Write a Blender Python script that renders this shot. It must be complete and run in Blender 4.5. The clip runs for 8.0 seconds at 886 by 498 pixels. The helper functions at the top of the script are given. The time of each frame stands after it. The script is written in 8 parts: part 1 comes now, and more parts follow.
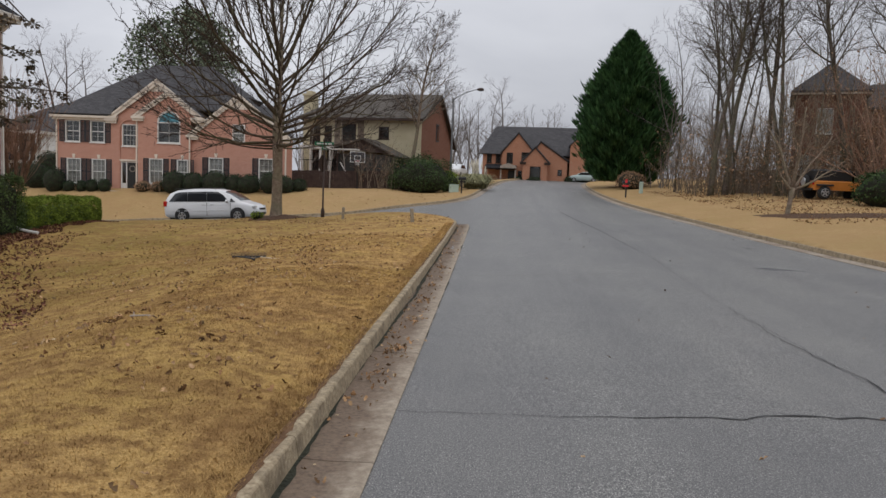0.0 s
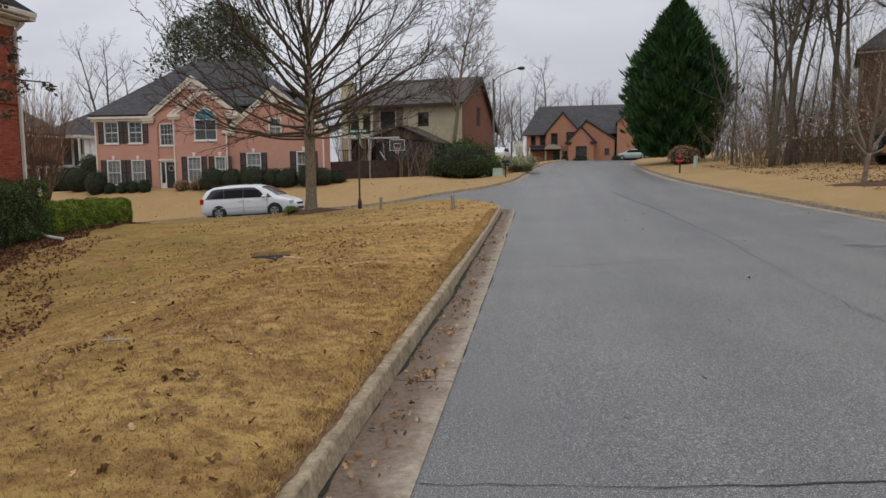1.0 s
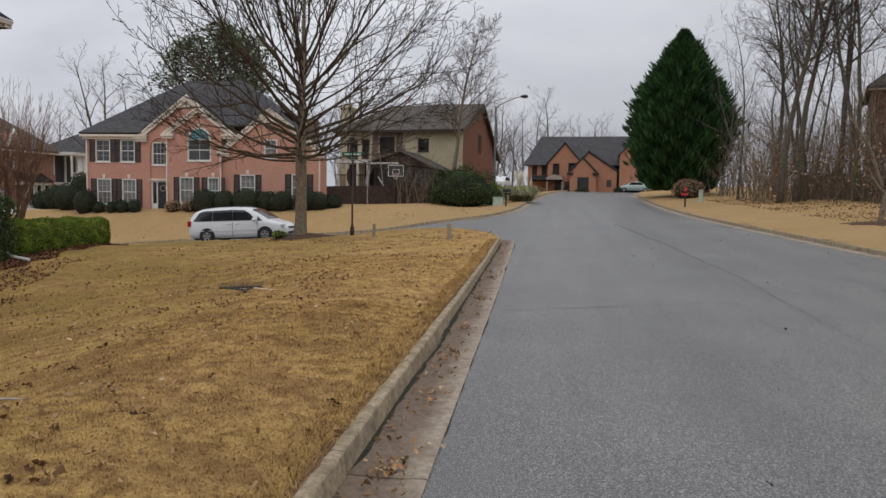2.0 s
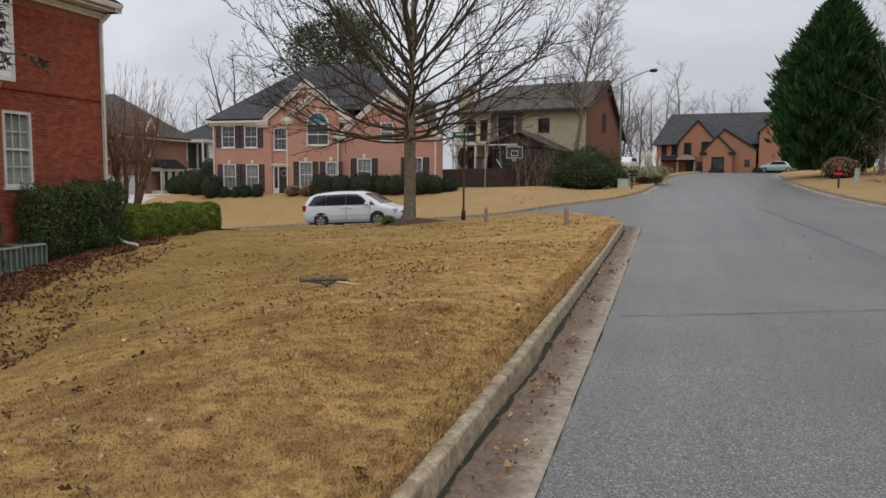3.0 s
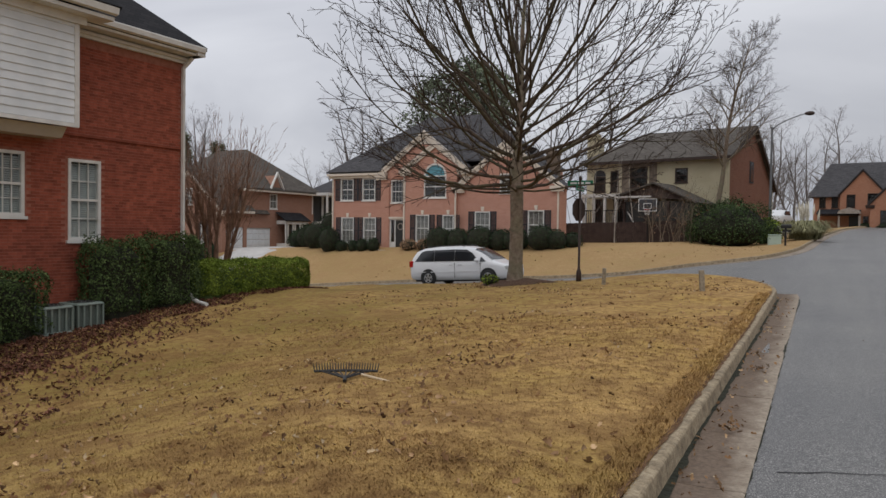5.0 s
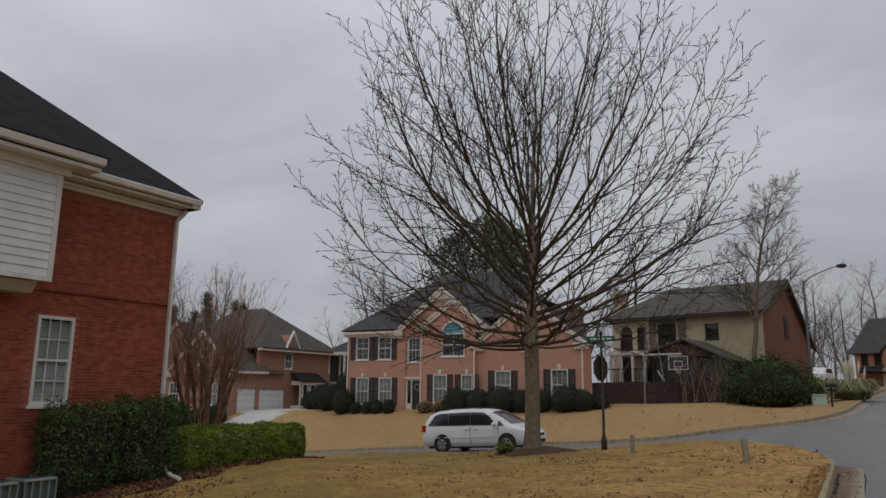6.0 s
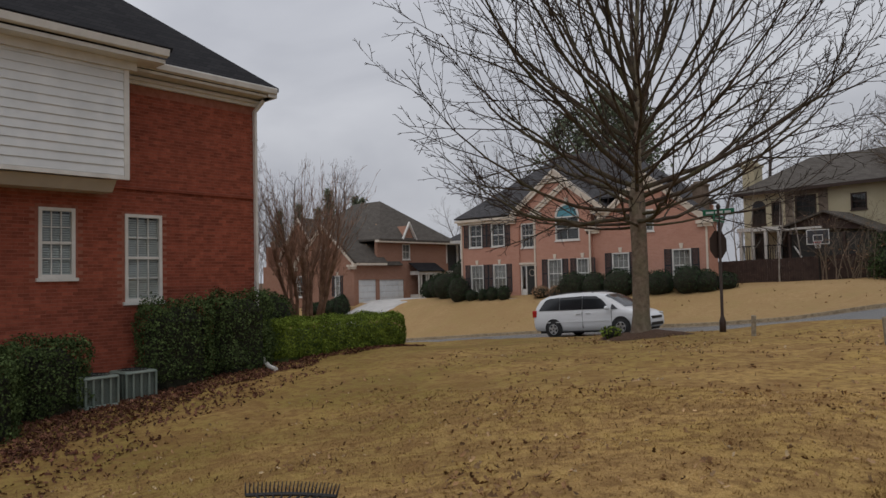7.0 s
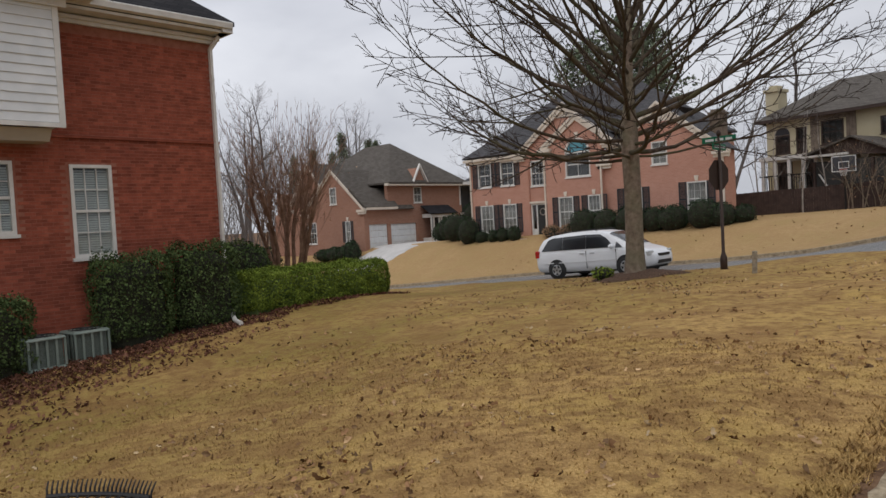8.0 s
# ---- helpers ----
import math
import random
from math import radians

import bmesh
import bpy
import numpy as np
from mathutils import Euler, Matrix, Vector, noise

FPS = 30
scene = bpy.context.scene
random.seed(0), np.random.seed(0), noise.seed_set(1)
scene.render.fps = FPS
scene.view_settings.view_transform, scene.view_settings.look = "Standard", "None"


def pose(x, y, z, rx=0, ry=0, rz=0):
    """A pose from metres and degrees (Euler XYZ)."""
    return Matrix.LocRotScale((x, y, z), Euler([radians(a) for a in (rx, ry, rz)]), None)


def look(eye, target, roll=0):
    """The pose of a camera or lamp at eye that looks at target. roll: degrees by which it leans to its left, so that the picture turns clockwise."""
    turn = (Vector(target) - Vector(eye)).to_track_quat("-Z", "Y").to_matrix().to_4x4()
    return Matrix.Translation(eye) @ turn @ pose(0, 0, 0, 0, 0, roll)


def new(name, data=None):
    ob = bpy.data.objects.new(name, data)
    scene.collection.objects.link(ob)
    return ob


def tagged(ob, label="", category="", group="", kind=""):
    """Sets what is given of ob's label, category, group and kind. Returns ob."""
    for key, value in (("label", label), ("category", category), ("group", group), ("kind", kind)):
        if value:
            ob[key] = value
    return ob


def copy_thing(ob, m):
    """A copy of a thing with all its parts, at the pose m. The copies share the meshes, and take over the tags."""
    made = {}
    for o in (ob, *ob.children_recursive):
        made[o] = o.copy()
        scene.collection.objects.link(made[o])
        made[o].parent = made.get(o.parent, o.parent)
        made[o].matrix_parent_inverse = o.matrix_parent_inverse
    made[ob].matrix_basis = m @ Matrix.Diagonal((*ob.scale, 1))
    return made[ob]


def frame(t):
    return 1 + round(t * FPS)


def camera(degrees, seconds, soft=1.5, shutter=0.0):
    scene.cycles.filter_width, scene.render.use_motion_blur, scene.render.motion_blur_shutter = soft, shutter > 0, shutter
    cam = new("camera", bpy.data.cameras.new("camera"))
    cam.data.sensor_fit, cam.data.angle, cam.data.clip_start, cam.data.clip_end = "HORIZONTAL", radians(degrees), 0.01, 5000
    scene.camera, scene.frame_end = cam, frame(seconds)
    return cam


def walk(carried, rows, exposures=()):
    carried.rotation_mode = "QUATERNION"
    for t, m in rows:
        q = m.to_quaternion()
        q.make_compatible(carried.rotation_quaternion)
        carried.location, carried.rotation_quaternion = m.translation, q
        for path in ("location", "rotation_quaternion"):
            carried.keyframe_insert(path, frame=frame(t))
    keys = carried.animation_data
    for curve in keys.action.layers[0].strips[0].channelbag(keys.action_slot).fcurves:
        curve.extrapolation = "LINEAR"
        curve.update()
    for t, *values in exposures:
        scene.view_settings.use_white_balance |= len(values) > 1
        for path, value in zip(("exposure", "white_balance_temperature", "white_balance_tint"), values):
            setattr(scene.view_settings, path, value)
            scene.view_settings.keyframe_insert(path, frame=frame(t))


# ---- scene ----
cam = camera(62.9, 8.0)
PATH = [
    (0, (0.543, -0.398, 1.792), (0.383, 1.588, 1.613), 2.3),
    (0.5, (0.554, 0.487, 1.766), (0.309, 2.461, 1.558), 1.2),
    (1, (0.493, 1.363, 1.718), (0.204, 3.33, 1.5), -0.5),
    (2.3, (0.406, 3.35, 1.685), (0.095, 5.321, 1.553), 1.9),
    (2.5, (0.425, 3.695, 1.69), (0.062, 5.655, 1.534), 2.0),
    (3, (0.364, 4.68, 1.657), (-0.251, 6.573, 1.465), 0.5),
    (3.5, (0.301, 5.595, 1.637), (-0.568, 7.387, 1.452), 1.5),
    (4, (0.253, 6.399, 1.634), (-0.65, 8.177, 1.483), 0.7),
    (4.2, (0.267, 6.721, 1.669), (-0.662, 8.487, 1.537), -0.1),
    (5.3, (-0.085, 8.558, 1.708), (-1.051, 10.308, 1.788), 1.9),
    (5.5, (-0.198, 8.985, 1.727), (-1.162, 10.723, 1.949), 2.9),
    (6, (-0.213, 9.706, 1.746), (-1.223, 11.389, 2.131), 0.6),
    (6.5, (-0.191, 10.478, 1.72), (-1.388, 12.042, 2.069), 0.3),
    (7, (-0.256, 11.281, 1.701), (-1.563, 12.792, 1.784), -1.3),
    (7.5, (-0.258, 12.141, 1.658), (-1.629, 13.595, 1.584), -1.5),
    (8, (-0.105, 13.01, 1.678), (-1.476, 14.465, 1.604), -3.2),
]
EXPOSURES = [(0.0, 0.55), (1.2, 0.58), (2.5, 0.51), (3.5, 0.68), (4.2, 0.65), (5.3, 0.28), (6.0, -0.08), (6.5, -0.27), (7.0, 0.1), (7.5, 0.42), (8.0, 0.5)]
walk(cam, [(t, look(eye, target, roll)) for t, eye, target, roll in PATH], EXPOSURES)


# ---- world and light: an overcast winter day ----
world = bpy.data.worlds.new("overcast_sky")
scene.world = world
world.use_nodes = True
wn, wl = world.node_tree.nodes, world.node_tree.links
wn.clear()
w_out = wn.new("ShaderNodeOutputWorld")
w_bg = wn.new("ShaderNodeBackground")
w_sky = wn.new("ShaderNodeTexSky")
w_sky.sky_type = "NISHITA"
w_sky.sun_disc = False
w_sky.sun_elevation = radians(50)
w_sky.sun_rotation = radians(200)
w_sky.air_density, w_sky.dust_density = 1.0, 4.0
w_hsv = wn.new("ShaderNodeHueSaturation")
w_hsv.inputs["Saturation"].default_value = 0.15
w_hsv.inputs["Value"].default_value = 0.03
wl.new(w_sky.outputs[0], w_hsv.inputs["Color"])
w_tc = wn.new("ShaderNodeTexCoord")
w_map = wn.new("ShaderNodeMapping")
w_map.inputs["Scale"].default_value = (1.4, 1.4, 3.6)
wl.new(w_tc.outputs["Generated"], w_map.inputs["Vector"])
w_noise = wn.new("ShaderNodeTexNoise")
w_noise.inputs["Scale"].default_value = 1.5
w_noise.inputs["Detail"].default_value = 5.0
w_noise.inputs["Distortion"].default_value = 0.4
wl.new(w_map.outputs[0], w_noise.inputs["Vector"])
w_ramp = wn.new("ShaderNodeValToRGB")
w_ramp.color_ramp.elements[0].position = 0.3
w_ramp.color_ramp.elements[0].color = (0.37, 0.385, 0.435, 1)
w_ramp.color_ramp.elements[1].position = 0.72
w_ramp.color_ramp.elements[1].color = (0.62, 0.635, 0.68, 1)
wl.new(w_noise.outputs["Fac"], w_ramp.inputs[0])
w_mix = wn.new("ShaderNodeMixRGB")
w_mix.inputs[0].default_value = 0.75
wl.new(w_hsv.outputs[0], w_mix.inputs[1])
wl.new(w_ramp.outputs[0], w_mix.inputs[2])
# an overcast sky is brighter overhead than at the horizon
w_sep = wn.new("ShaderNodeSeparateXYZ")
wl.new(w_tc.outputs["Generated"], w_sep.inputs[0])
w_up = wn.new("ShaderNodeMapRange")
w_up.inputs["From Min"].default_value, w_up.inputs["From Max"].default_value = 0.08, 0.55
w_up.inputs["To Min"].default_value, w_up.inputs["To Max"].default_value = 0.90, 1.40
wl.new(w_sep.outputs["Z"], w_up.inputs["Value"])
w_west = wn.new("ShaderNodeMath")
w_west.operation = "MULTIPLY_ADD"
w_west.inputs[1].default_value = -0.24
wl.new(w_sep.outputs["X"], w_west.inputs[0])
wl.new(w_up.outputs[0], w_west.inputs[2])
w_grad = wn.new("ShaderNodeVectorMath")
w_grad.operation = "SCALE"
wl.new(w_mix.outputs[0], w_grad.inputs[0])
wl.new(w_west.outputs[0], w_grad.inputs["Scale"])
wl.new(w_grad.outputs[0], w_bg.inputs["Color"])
w_bg.inputs["Strength"].default_value = 1.0
wl.new(w_bg.outputs[0], w_out.inputs[0])
sun = bpy.data.lights.new("sun", "SUN")
sun.energy, sun.angle, sun.color = 0.6, radians(60), (1.0, 0.97, 0.93)
sun_ob = new("sun", sun)
sun_ob.matrix_world = look((0, 0, 60), (-18, 24, 0))

# ---- materials ----
def tree_of(name):
    m = bpy.data.materials.new(name)
    m.use_nodes = True
    n, l = m.node_tree.nodes, m.node_tree.links
    return m, n, l, n["Principled BSDF"]


def noise_node(n, l, scale, detail=4.0, vec=None, rough=0.55):
    t = n.new("ShaderNodeTexNoise")
    t.inputs["Scale"].default_value, t.inputs["Detail"].default_value, t.inputs["Roughness"].default_value = scale, detail, rough
    if vec is None:
        g = n.new("ShaderNodeNewGeometry")
        vec = g.outputs["Position"]
    l.new(vec, t.inputs["Vector"])
    return t.outputs["Fac"]


def ramp_node(n, l, fac, stops):
    r = n.new("ShaderNodeValToRGB")
    e = r.color_ramp.elements
    while len(e) < len(stops):
        e.new(0.5)
    for k, (p, c) in enumerate(stops):
        e[k].position, e[k].color = p, (*c, 1)
    l.new(fac, r.inputs[0])
    return r.outputs[0]


def mix_node(n, l, fac, a, b, kind="MIX"):
    m = n.new("ShaderNodeMixRGB")
    m.blend_type = kind
    for k, v in enumerate((fac, a, b)):
        if isinstance(v, (int, float)):
            m.inputs[k].default_value = v
        elif isinstance(v, tuple):
            m.inputs[k].default_value = (*v, 1)
        else:
            l.new(v, m.inputs[k])
    return m.outputs[0]


def surface(name, stops, scale, rough=0.8, bump=0.3, bump_scale=60.0, metal=0.0, island=0.0, stain=None, dist=0.01, pieces=0.0):
    """A colour ramp over noise, fine relief, an optional second, larger stain (colour, scale, amount) and a shift from piece to piece."""
    m, n, l, p = tree_of(name)
    c = ramp_node(n, l, noise_node(n, l, scale), stops)
    if stain:
        f = ramp_node(n, l, noise_node(n, l, stain[1], 5.0), [(0.42, (0, 0, 0)), (0.68, (stain[2],) * 3)])
        c = mix_node(n, l, f, c, stain[0])
    if island:
        g = n.new("ShaderNodeNewGeometry")
        h = n.new("ShaderNodeHueSaturation")
        r = n.new("ShaderNodeMapRange")
        r.inputs["To Min"].default_value, r.inputs["To Max"].default_value = 1 - island, 1 + island
        l.new(g.outputs["Random Per Island"], r.inputs["Value"])
        l.new(r.outputs[0], h.inputs["Value"])
        l.new(c, h.inputs["Color"])
        c = h.outputs[0]
    if pieces:
        i = n.new("ShaderNodeObjectInfo")
        h = n.new("ShaderNodeHueSaturation")
        r = n.new("ShaderNodeMapRange")
        r.inputs["To Min"].default_value, r.inputs["To Max"].default_value = 1 - pieces, 1 + pieces
        l.new(i.outputs["Random"], r.inputs["Value"])
        l.new(r.outputs[0], h.inputs["Value"])
        l.new(c, h.inputs["Color"])
        c = h.outputs[0]
    l.new(c, p.inputs["Base Color"])
    p.inputs["Roughness"].default_value, p.inputs["Metallic"].default_value = rough, metal
    if bump:
        b = n.new("ShaderNodeBump")
        b.inputs["Strength"].default_value, b.inputs["Distance"].default_value = bump, dist
        l.new(noise_node(n, l, bump_scale, 3.0), b.inputs["Height"])
        l.new(b.outputs[0], p.inputs["Normal"])
    return m


def plain(name, c, rough=0.5, metal=0.0, vary=0.12, scale=3.0):
    d = tuple(v * (1 - vary) for v in c)
    return surface(name, [(0.3, d), (0.7, c)], scale, rough, 0.05, 90, metal)


def brick_mat(name, c1, c2, mortar, bw=0.205, bh=0.068, joint=0.010, bump=0.5, stain=(0.1, 0.05, 0.04)):
    m, n, l, p = tree_of(name)
    g = n.new("ShaderNodeNewGeometry")
    s = n.new("ShaderNodeSeparateXYZ")
    l.new(g.outputs["Position"], s.inputs[0])
    a = n.new("ShaderNodeMath")
    l.new(s.outputs[0], a.inputs[0])
    l.new(s.outputs[1], a.inputs[1])
    cb = n.new("ShaderNodeCombineXYZ")
    l.new(a.outputs[0], cb.inputs[0])
    l.new(s.outputs[2], cb.inputs[1])
    t = n.new("ShaderNodeTexBrick")
    t.inputs["Scale"].default_value = 1.0
    t.inputs["Brick Width"].default_value, t.inputs["Row Height"].default_value = bw + joint, bh + joint
    t.inputs["Mortar Size"].default_value = joint * 0.5
    t.inputs["Color1"].default_value, t.inputs["Color2"].default_value, t.inputs["Mortar"].default_value = (*c1, 1), (*c2, 1), (*mortar, 1)
    l.new(cb.outputs[0], t.inputs["Vector"])
    f = ramp_node(n, l, noise_node(n, l, 0.9, 6.0), [(0.35, (0, 0, 0)), (0.8, (0.35,) * 3)])
    c = mix_node(n, l, f, t.outputs["Color"], stain)
    c = mix_node(n, l, 0.25, c, ramp_node(n, l, noise_node(n, l, 25.0), [(0.3, (0.5,) * 3), (0.7, (1.0,) * 3)]), "MULTIPLY")
    l.new(c, p.inputs["Base Color"])
    p.inputs["Roughness"].default_value = 0.88
    p.inputs["Specular IOR Level"].default_value = 0.15
    b = n.new("ShaderNodeBump")
    b.inputs["Strength"].default_value, b.inputs["Distance"].default_value, b.invert = bump, 0.006, True
    l.new(t.outputs["Fac"], b.inputs["Height"])
    l.new(b.outputs[0], p.inputs["Normal"])
    return m


def shingle_mat(name, c1, c2):
    return brick_mat(name, c1, c2, tuple(v * 0.45 for v in c1), 0.30, 0.10, 0.012, 0.6, tuple(v * 0.7 for v in c1))


def asphalt_mat():
    m, n, l, p = tree_of("asphalt")
    fine = ramp_node(n, l, noise_node(n, l, 95.0, 3.0, None, 0.8), [(0.37, (0.03, 0.03, 0.03)), (0.46, (0.14, 0.14, 0.139)), (0.56, (0.21, 0.208, 0.204)), (0.64, (0.66, 0.64, 0.61))])
    mid = ramp_node(n, l, noise_node(n, l, 34.0, 4.0, None, 0.75), [(0.32, (0.66, 0.655, 0.65)), (0.68, (1.40, 1.385, 1.34))])
    fine = mix_node(n, l, 1.0, fine, mid, "MULTIPLY")
    big = ramp_node(n, l, noise_node(n, l, 0.35, 6.0), [(0.3, (0.66, 0.665, 0.68)), (0.7, (0.88, 0.878, 0.865))])
    g = n.new("ShaderNodeNewGeometry")
    mp = n.new("ShaderNodeMapping")
    mp.inputs["Scale"].default_value = (1.1, 0.05, 1)
    l.new(g.outputs["Position"], mp.inputs["Vector"])
    tracks = ramp_node(n, l, noise_node(n, l, 1.0, 4.0, mp.outputs[0]), [(0.35, (0.84, 0.84, 0.86)), (0.6, (1, 1, 1))])
    c = mix_node(n, l, 1.0, mix_node(n, l, 1.0, fine, big, "MULTIPLY"), tracks, "MULTIPLY")
    l.new(c, p.inputs["Base Color"])
    p.inputs["Roughness"].default_value = 0.52
    b = n.new("ShaderNodeBump")
    b.inputs["Strength"].default_value, b.inputs["Distance"].default_value = 0.6, 0.006
    l.new(noise_node(n, l, 120.0, 2.0, None, 0.7), b.inputs["Height"])
    l.new(b.outputs[0], p.inputs["Normal"])
    return m


def lawn_mat(name, tans, green, brown, greener=0.0):
    m, n, l, p = tree_of(name)
    c = ramp_node(n, l, noise_node(n, l, 45.0, 5.0, None, 0.7), [(0.28, tans[0]), (0.5, tans[1]), (0.75, tans[2])])
    patch = ramp_node(n, l, noise_node(n, l, 0.55, 5.0), [(0.42, (0, 0, 0)), (0.64, (0.6,) * 3)])
    c = mix_node(n, l, patch, c, green)
    if greener:
        # greener grass away from the kerb, towards the house
        geo = n.new("ShaderNodeNewGeometry")
        sep = n.new("ShaderNodeSeparateXYZ")
        l.new(geo.outputs["Position"], sep.inputs[0])
        rim = n.new("ShaderNodeMapRange")
        rim.inputs["From Min"].default_value, rim.inputs["From Max"].default_value = -2.5, -8.5
        rim.inputs["To Max"].default_value = greener
        l.new(sep.outputs["X"], rim.inputs["Value"])
        spread = ramp_node(n, l, noise_node(n, l, 0.4, 5.0), [(0.35, (0.35,) * 3), (0.6, (1, 1, 1))])
        c = mix_node(n, l, mix_node(n, l, 1.0, spread, rim.outputs[0], "MULTIPLY"), c, (0.235, 0.18, 0.045))
    clump = ramp_node(n, l, noise_node(n, l, 5.5, 6.0, None, 0.68), [(0.40, (0.8,) * 3), (0.55, (0, 0, 0))])
    drift = ramp_node(n, l, noise_node(n, l, 1.1, 6.0, None, 0.6), [(0.38, (0.6,) * 3), (0.54, (0, 0, 0))])
    c = mix_node(n, l, drift, c, brown)
    c = mix_node(n, l, clump, c, brown)
    l.new(c, p.inputs["Base Color"])
    p.inputs["Roughness"].default_value = 0.95
    p.inputs["Specular IOR Level"].default_value = 0.15
    b = n.new("ShaderNodeBump")
    b.inputs["Strength"].default_value, b.inputs["Distance"].default_value = 0.9, 0.03
    l.new(noise_node(n, l, 38.0, 5.0, None, 0.75), b.inputs["Height"])
    l.new(b.outputs[0], p.inputs["Normal"])
    return m


ASPHALT = asphalt_mat()
LAWN = lawn_mat("dormant_lawn", ((0.29, 0.175, 0.06), (0.57, 0.36, 0.135), (0.76, 0.52, 0.235)), (0.43, 0.29, 0.085), (0.24, 0.132, 0.05), 0.8)
LAWN_FAR = lawn_mat("dormant_lawn_across", ((0.29, 0.185, 0.082), (0.41, 0.275, 0.13), (0.52, 0.37, 0.19)), (0.31, 0.22, 0.088), (0.34, 0.215, 0.10))
BLADE = lawn_mat("dry_grass_blade", ((0.38, 0.235, 0.088), (0.64, 0.41, 0.165), (0.82, 0.575, 0.27)), (0.47, 0.32, 0.105), (0.26, 0.145, 0.058), 0.65)
SOIL = surface("soil", [(0.3, (0.09, 0.05, 0.028)), (0.7, (0.19, 0.11, 0.06))], 8.0, 0.95, 0.8, 30, dist=0.03)
MULCH = surface("leaf_mulch", [(0.3, (0.05, 0.03, 0.02)), (0.6, (0.12, 0.072, 0.047)), (0.8, (0.24, 0.155, 0.10))], 22.0, 0.95, 1.0, 25, dist=0.04)
CONCRETE = surface("kerb_concrete", [(0.3, (0.22, 0.165, 0.10)), (0.5, (0.355, 0.28, 0.18)), (0.7, (0.47, 0.39, 0.27))], 26.0, 0.92, 0.9, 110, stain=((0.14, 0.105, 0.066), 5.5, 0.7))
GUTTER = surface("gutter_concrete", [(0.3, (0.19, 0.15, 0.115)), (0.5, (0.30, 0.25, 0.195)), (0.72, (0.42, 0.37, 0.30))], 14.0, 0.9, 0.6, 110, stain=((0.15, 0.10, 0.068), 1.5, 0.8))


def silted_gutter_mat():
    """Gutter concrete with a brown film of silt that is thickest along the kerb's foot and frays outwards."""
    m, n, l, p = tree_of("silted_gutter_concrete")
    c = ramp_node(n, l, noise_node(n, l, 16.0, 5.0, None, 0.7), [(0.3, (0.19, 0.15, 0.11)), (0.5, (0.30, 0.245, 0.185)), (0.72, (0.41, 0.355, 0.28))])
    g = n.new("ShaderNodeNewGeometry")
    d = n.new("ShaderNodeVectorMath")
    d.operation = "DOT_PRODUCT"
    d.inputs[1].default_value = (1.0, 0.022, 0.0)
    l.new(g.outputs["Position"], d.inputs[0])
    fray = n.new("ShaderNodeMath")
    fray.operation = "MULTIPLY_ADD"
    fray.inputs[1].default_value = 0.5
    l.new(noise_node(n, l, 2.6, 6.0, None, 0.65), fray.inputs[0])
    l.new(d.outputs["Value"], fray.inputs[2])
    r = n.new("ShaderNodeMapRange")
    r.inputs["From Min"].default_value, r.inputs["From Max"].default_value = 0.12, -0.10
    r.inputs["To Max"].default_value = 0.9
    l.new(fray.outputs[0], r.inputs["Value"])
    silt = ramp_node(n, l, noise_node(n, l, 30.0, 4.0), [(0.3, (0.085, 0.056, 0.038)), (0.7, (0.18, 0.125, 0.085))])
    l.new(mix_node(n, l, r.outputs[0], c, silt), p.inputs["Base Color"])
    p.inputs["Roughness"].default_value = 0.92
    b = n.new("ShaderNodeBump")
    b.inputs["Strength"].default_value, b.inputs["Distance"].default_value = 0.7, 0.008
    l.new(noise_node(n, l, 90.0, 3.0), b.inputs["Height"])
    l.new(b.outputs[0], p.inputs["Normal"])
    return m


GUTTER_SILTED = silted_gutter_mat()
TAR = surface("crack_filler", [(0.3, (0.012, 0.012, 0.012)), (0.7, (0.035, 0.034, 0.033))], 30.0, 0.85, 0.3)
SEAM = surface("paving_joint", [(0.3, (0.085, 0.085, 0.088)), (0.7, (0.15, 0.15, 0.153))], 9.0, 0.9, 0.4, 120)
DRIVE = surface("drive_concrete", [(0.3, (0.42, 0.41, 0.395)), (0.7, (0.54, 0.52, 0.50))], 1.5, 0.85, 0.2)
LEAF = surface("fallen_leaf", [(0.3, (0.11, 0.058, 0.028)), (0.5, (0.25, 0.142, 0.07)), (0.7, (0.48, 0.33, 0.185))], 3.0, 0.8, 0, island=0.6)
LEAF_RED = surface("fallen_leaf_russet", [(0.3, (0.075, 0.032, 0.021)), (0.6, (0.165, 0.075, 0.048)), (0.8, (0.33, 0.195, 0.13))], 4.0, 0.85, 0, island=0.6)
LEAF_PALE = surface("fallen_leaf_pale", [(0.3, (0.36, 0.25, 0.13)), (0.7, (0.58, 0.45, 0.28))], 5.0, 0.7, 0, island=0.3)
BARK = surface("grey_brown_bark", [(0.3, (0.115, 0.08, 0.056)), (0.55, (0.215, 0.16, 0.118)), (0.78, (0.30, 0.235, 0.18))], 9.0, 0.95, 1.0, 32, stain=((0.16, 0.165, 0.095), 1.5, 0.5), dist=0.03)
TWIG = surface("bare_twig", [(0.3, (0.05, 0.038, 0.032)), (0.7, (0.105, 0.083, 0.072))], 3.0, 0.9, 0)
TWIG_DARK = surface("dark_damp_twig", [(0.3, (0.026, 0.018, 0.015)), (0.7, (0.062, 0.045, 0.037))], 3.0, 0.9, 0)
LIMB = surface("dark_damp_limb_bark", [(0.3, (0.045, 0.032, 0.024)), (0.6, (0.10, 0.073, 0.054)), (0.8, (0.16, 0.12, 0.09))], 5.0, 0.95, 1.0, 24, stain=((0.10, 0.105, 0.05), 1.1, 0.5), dist=0.02)
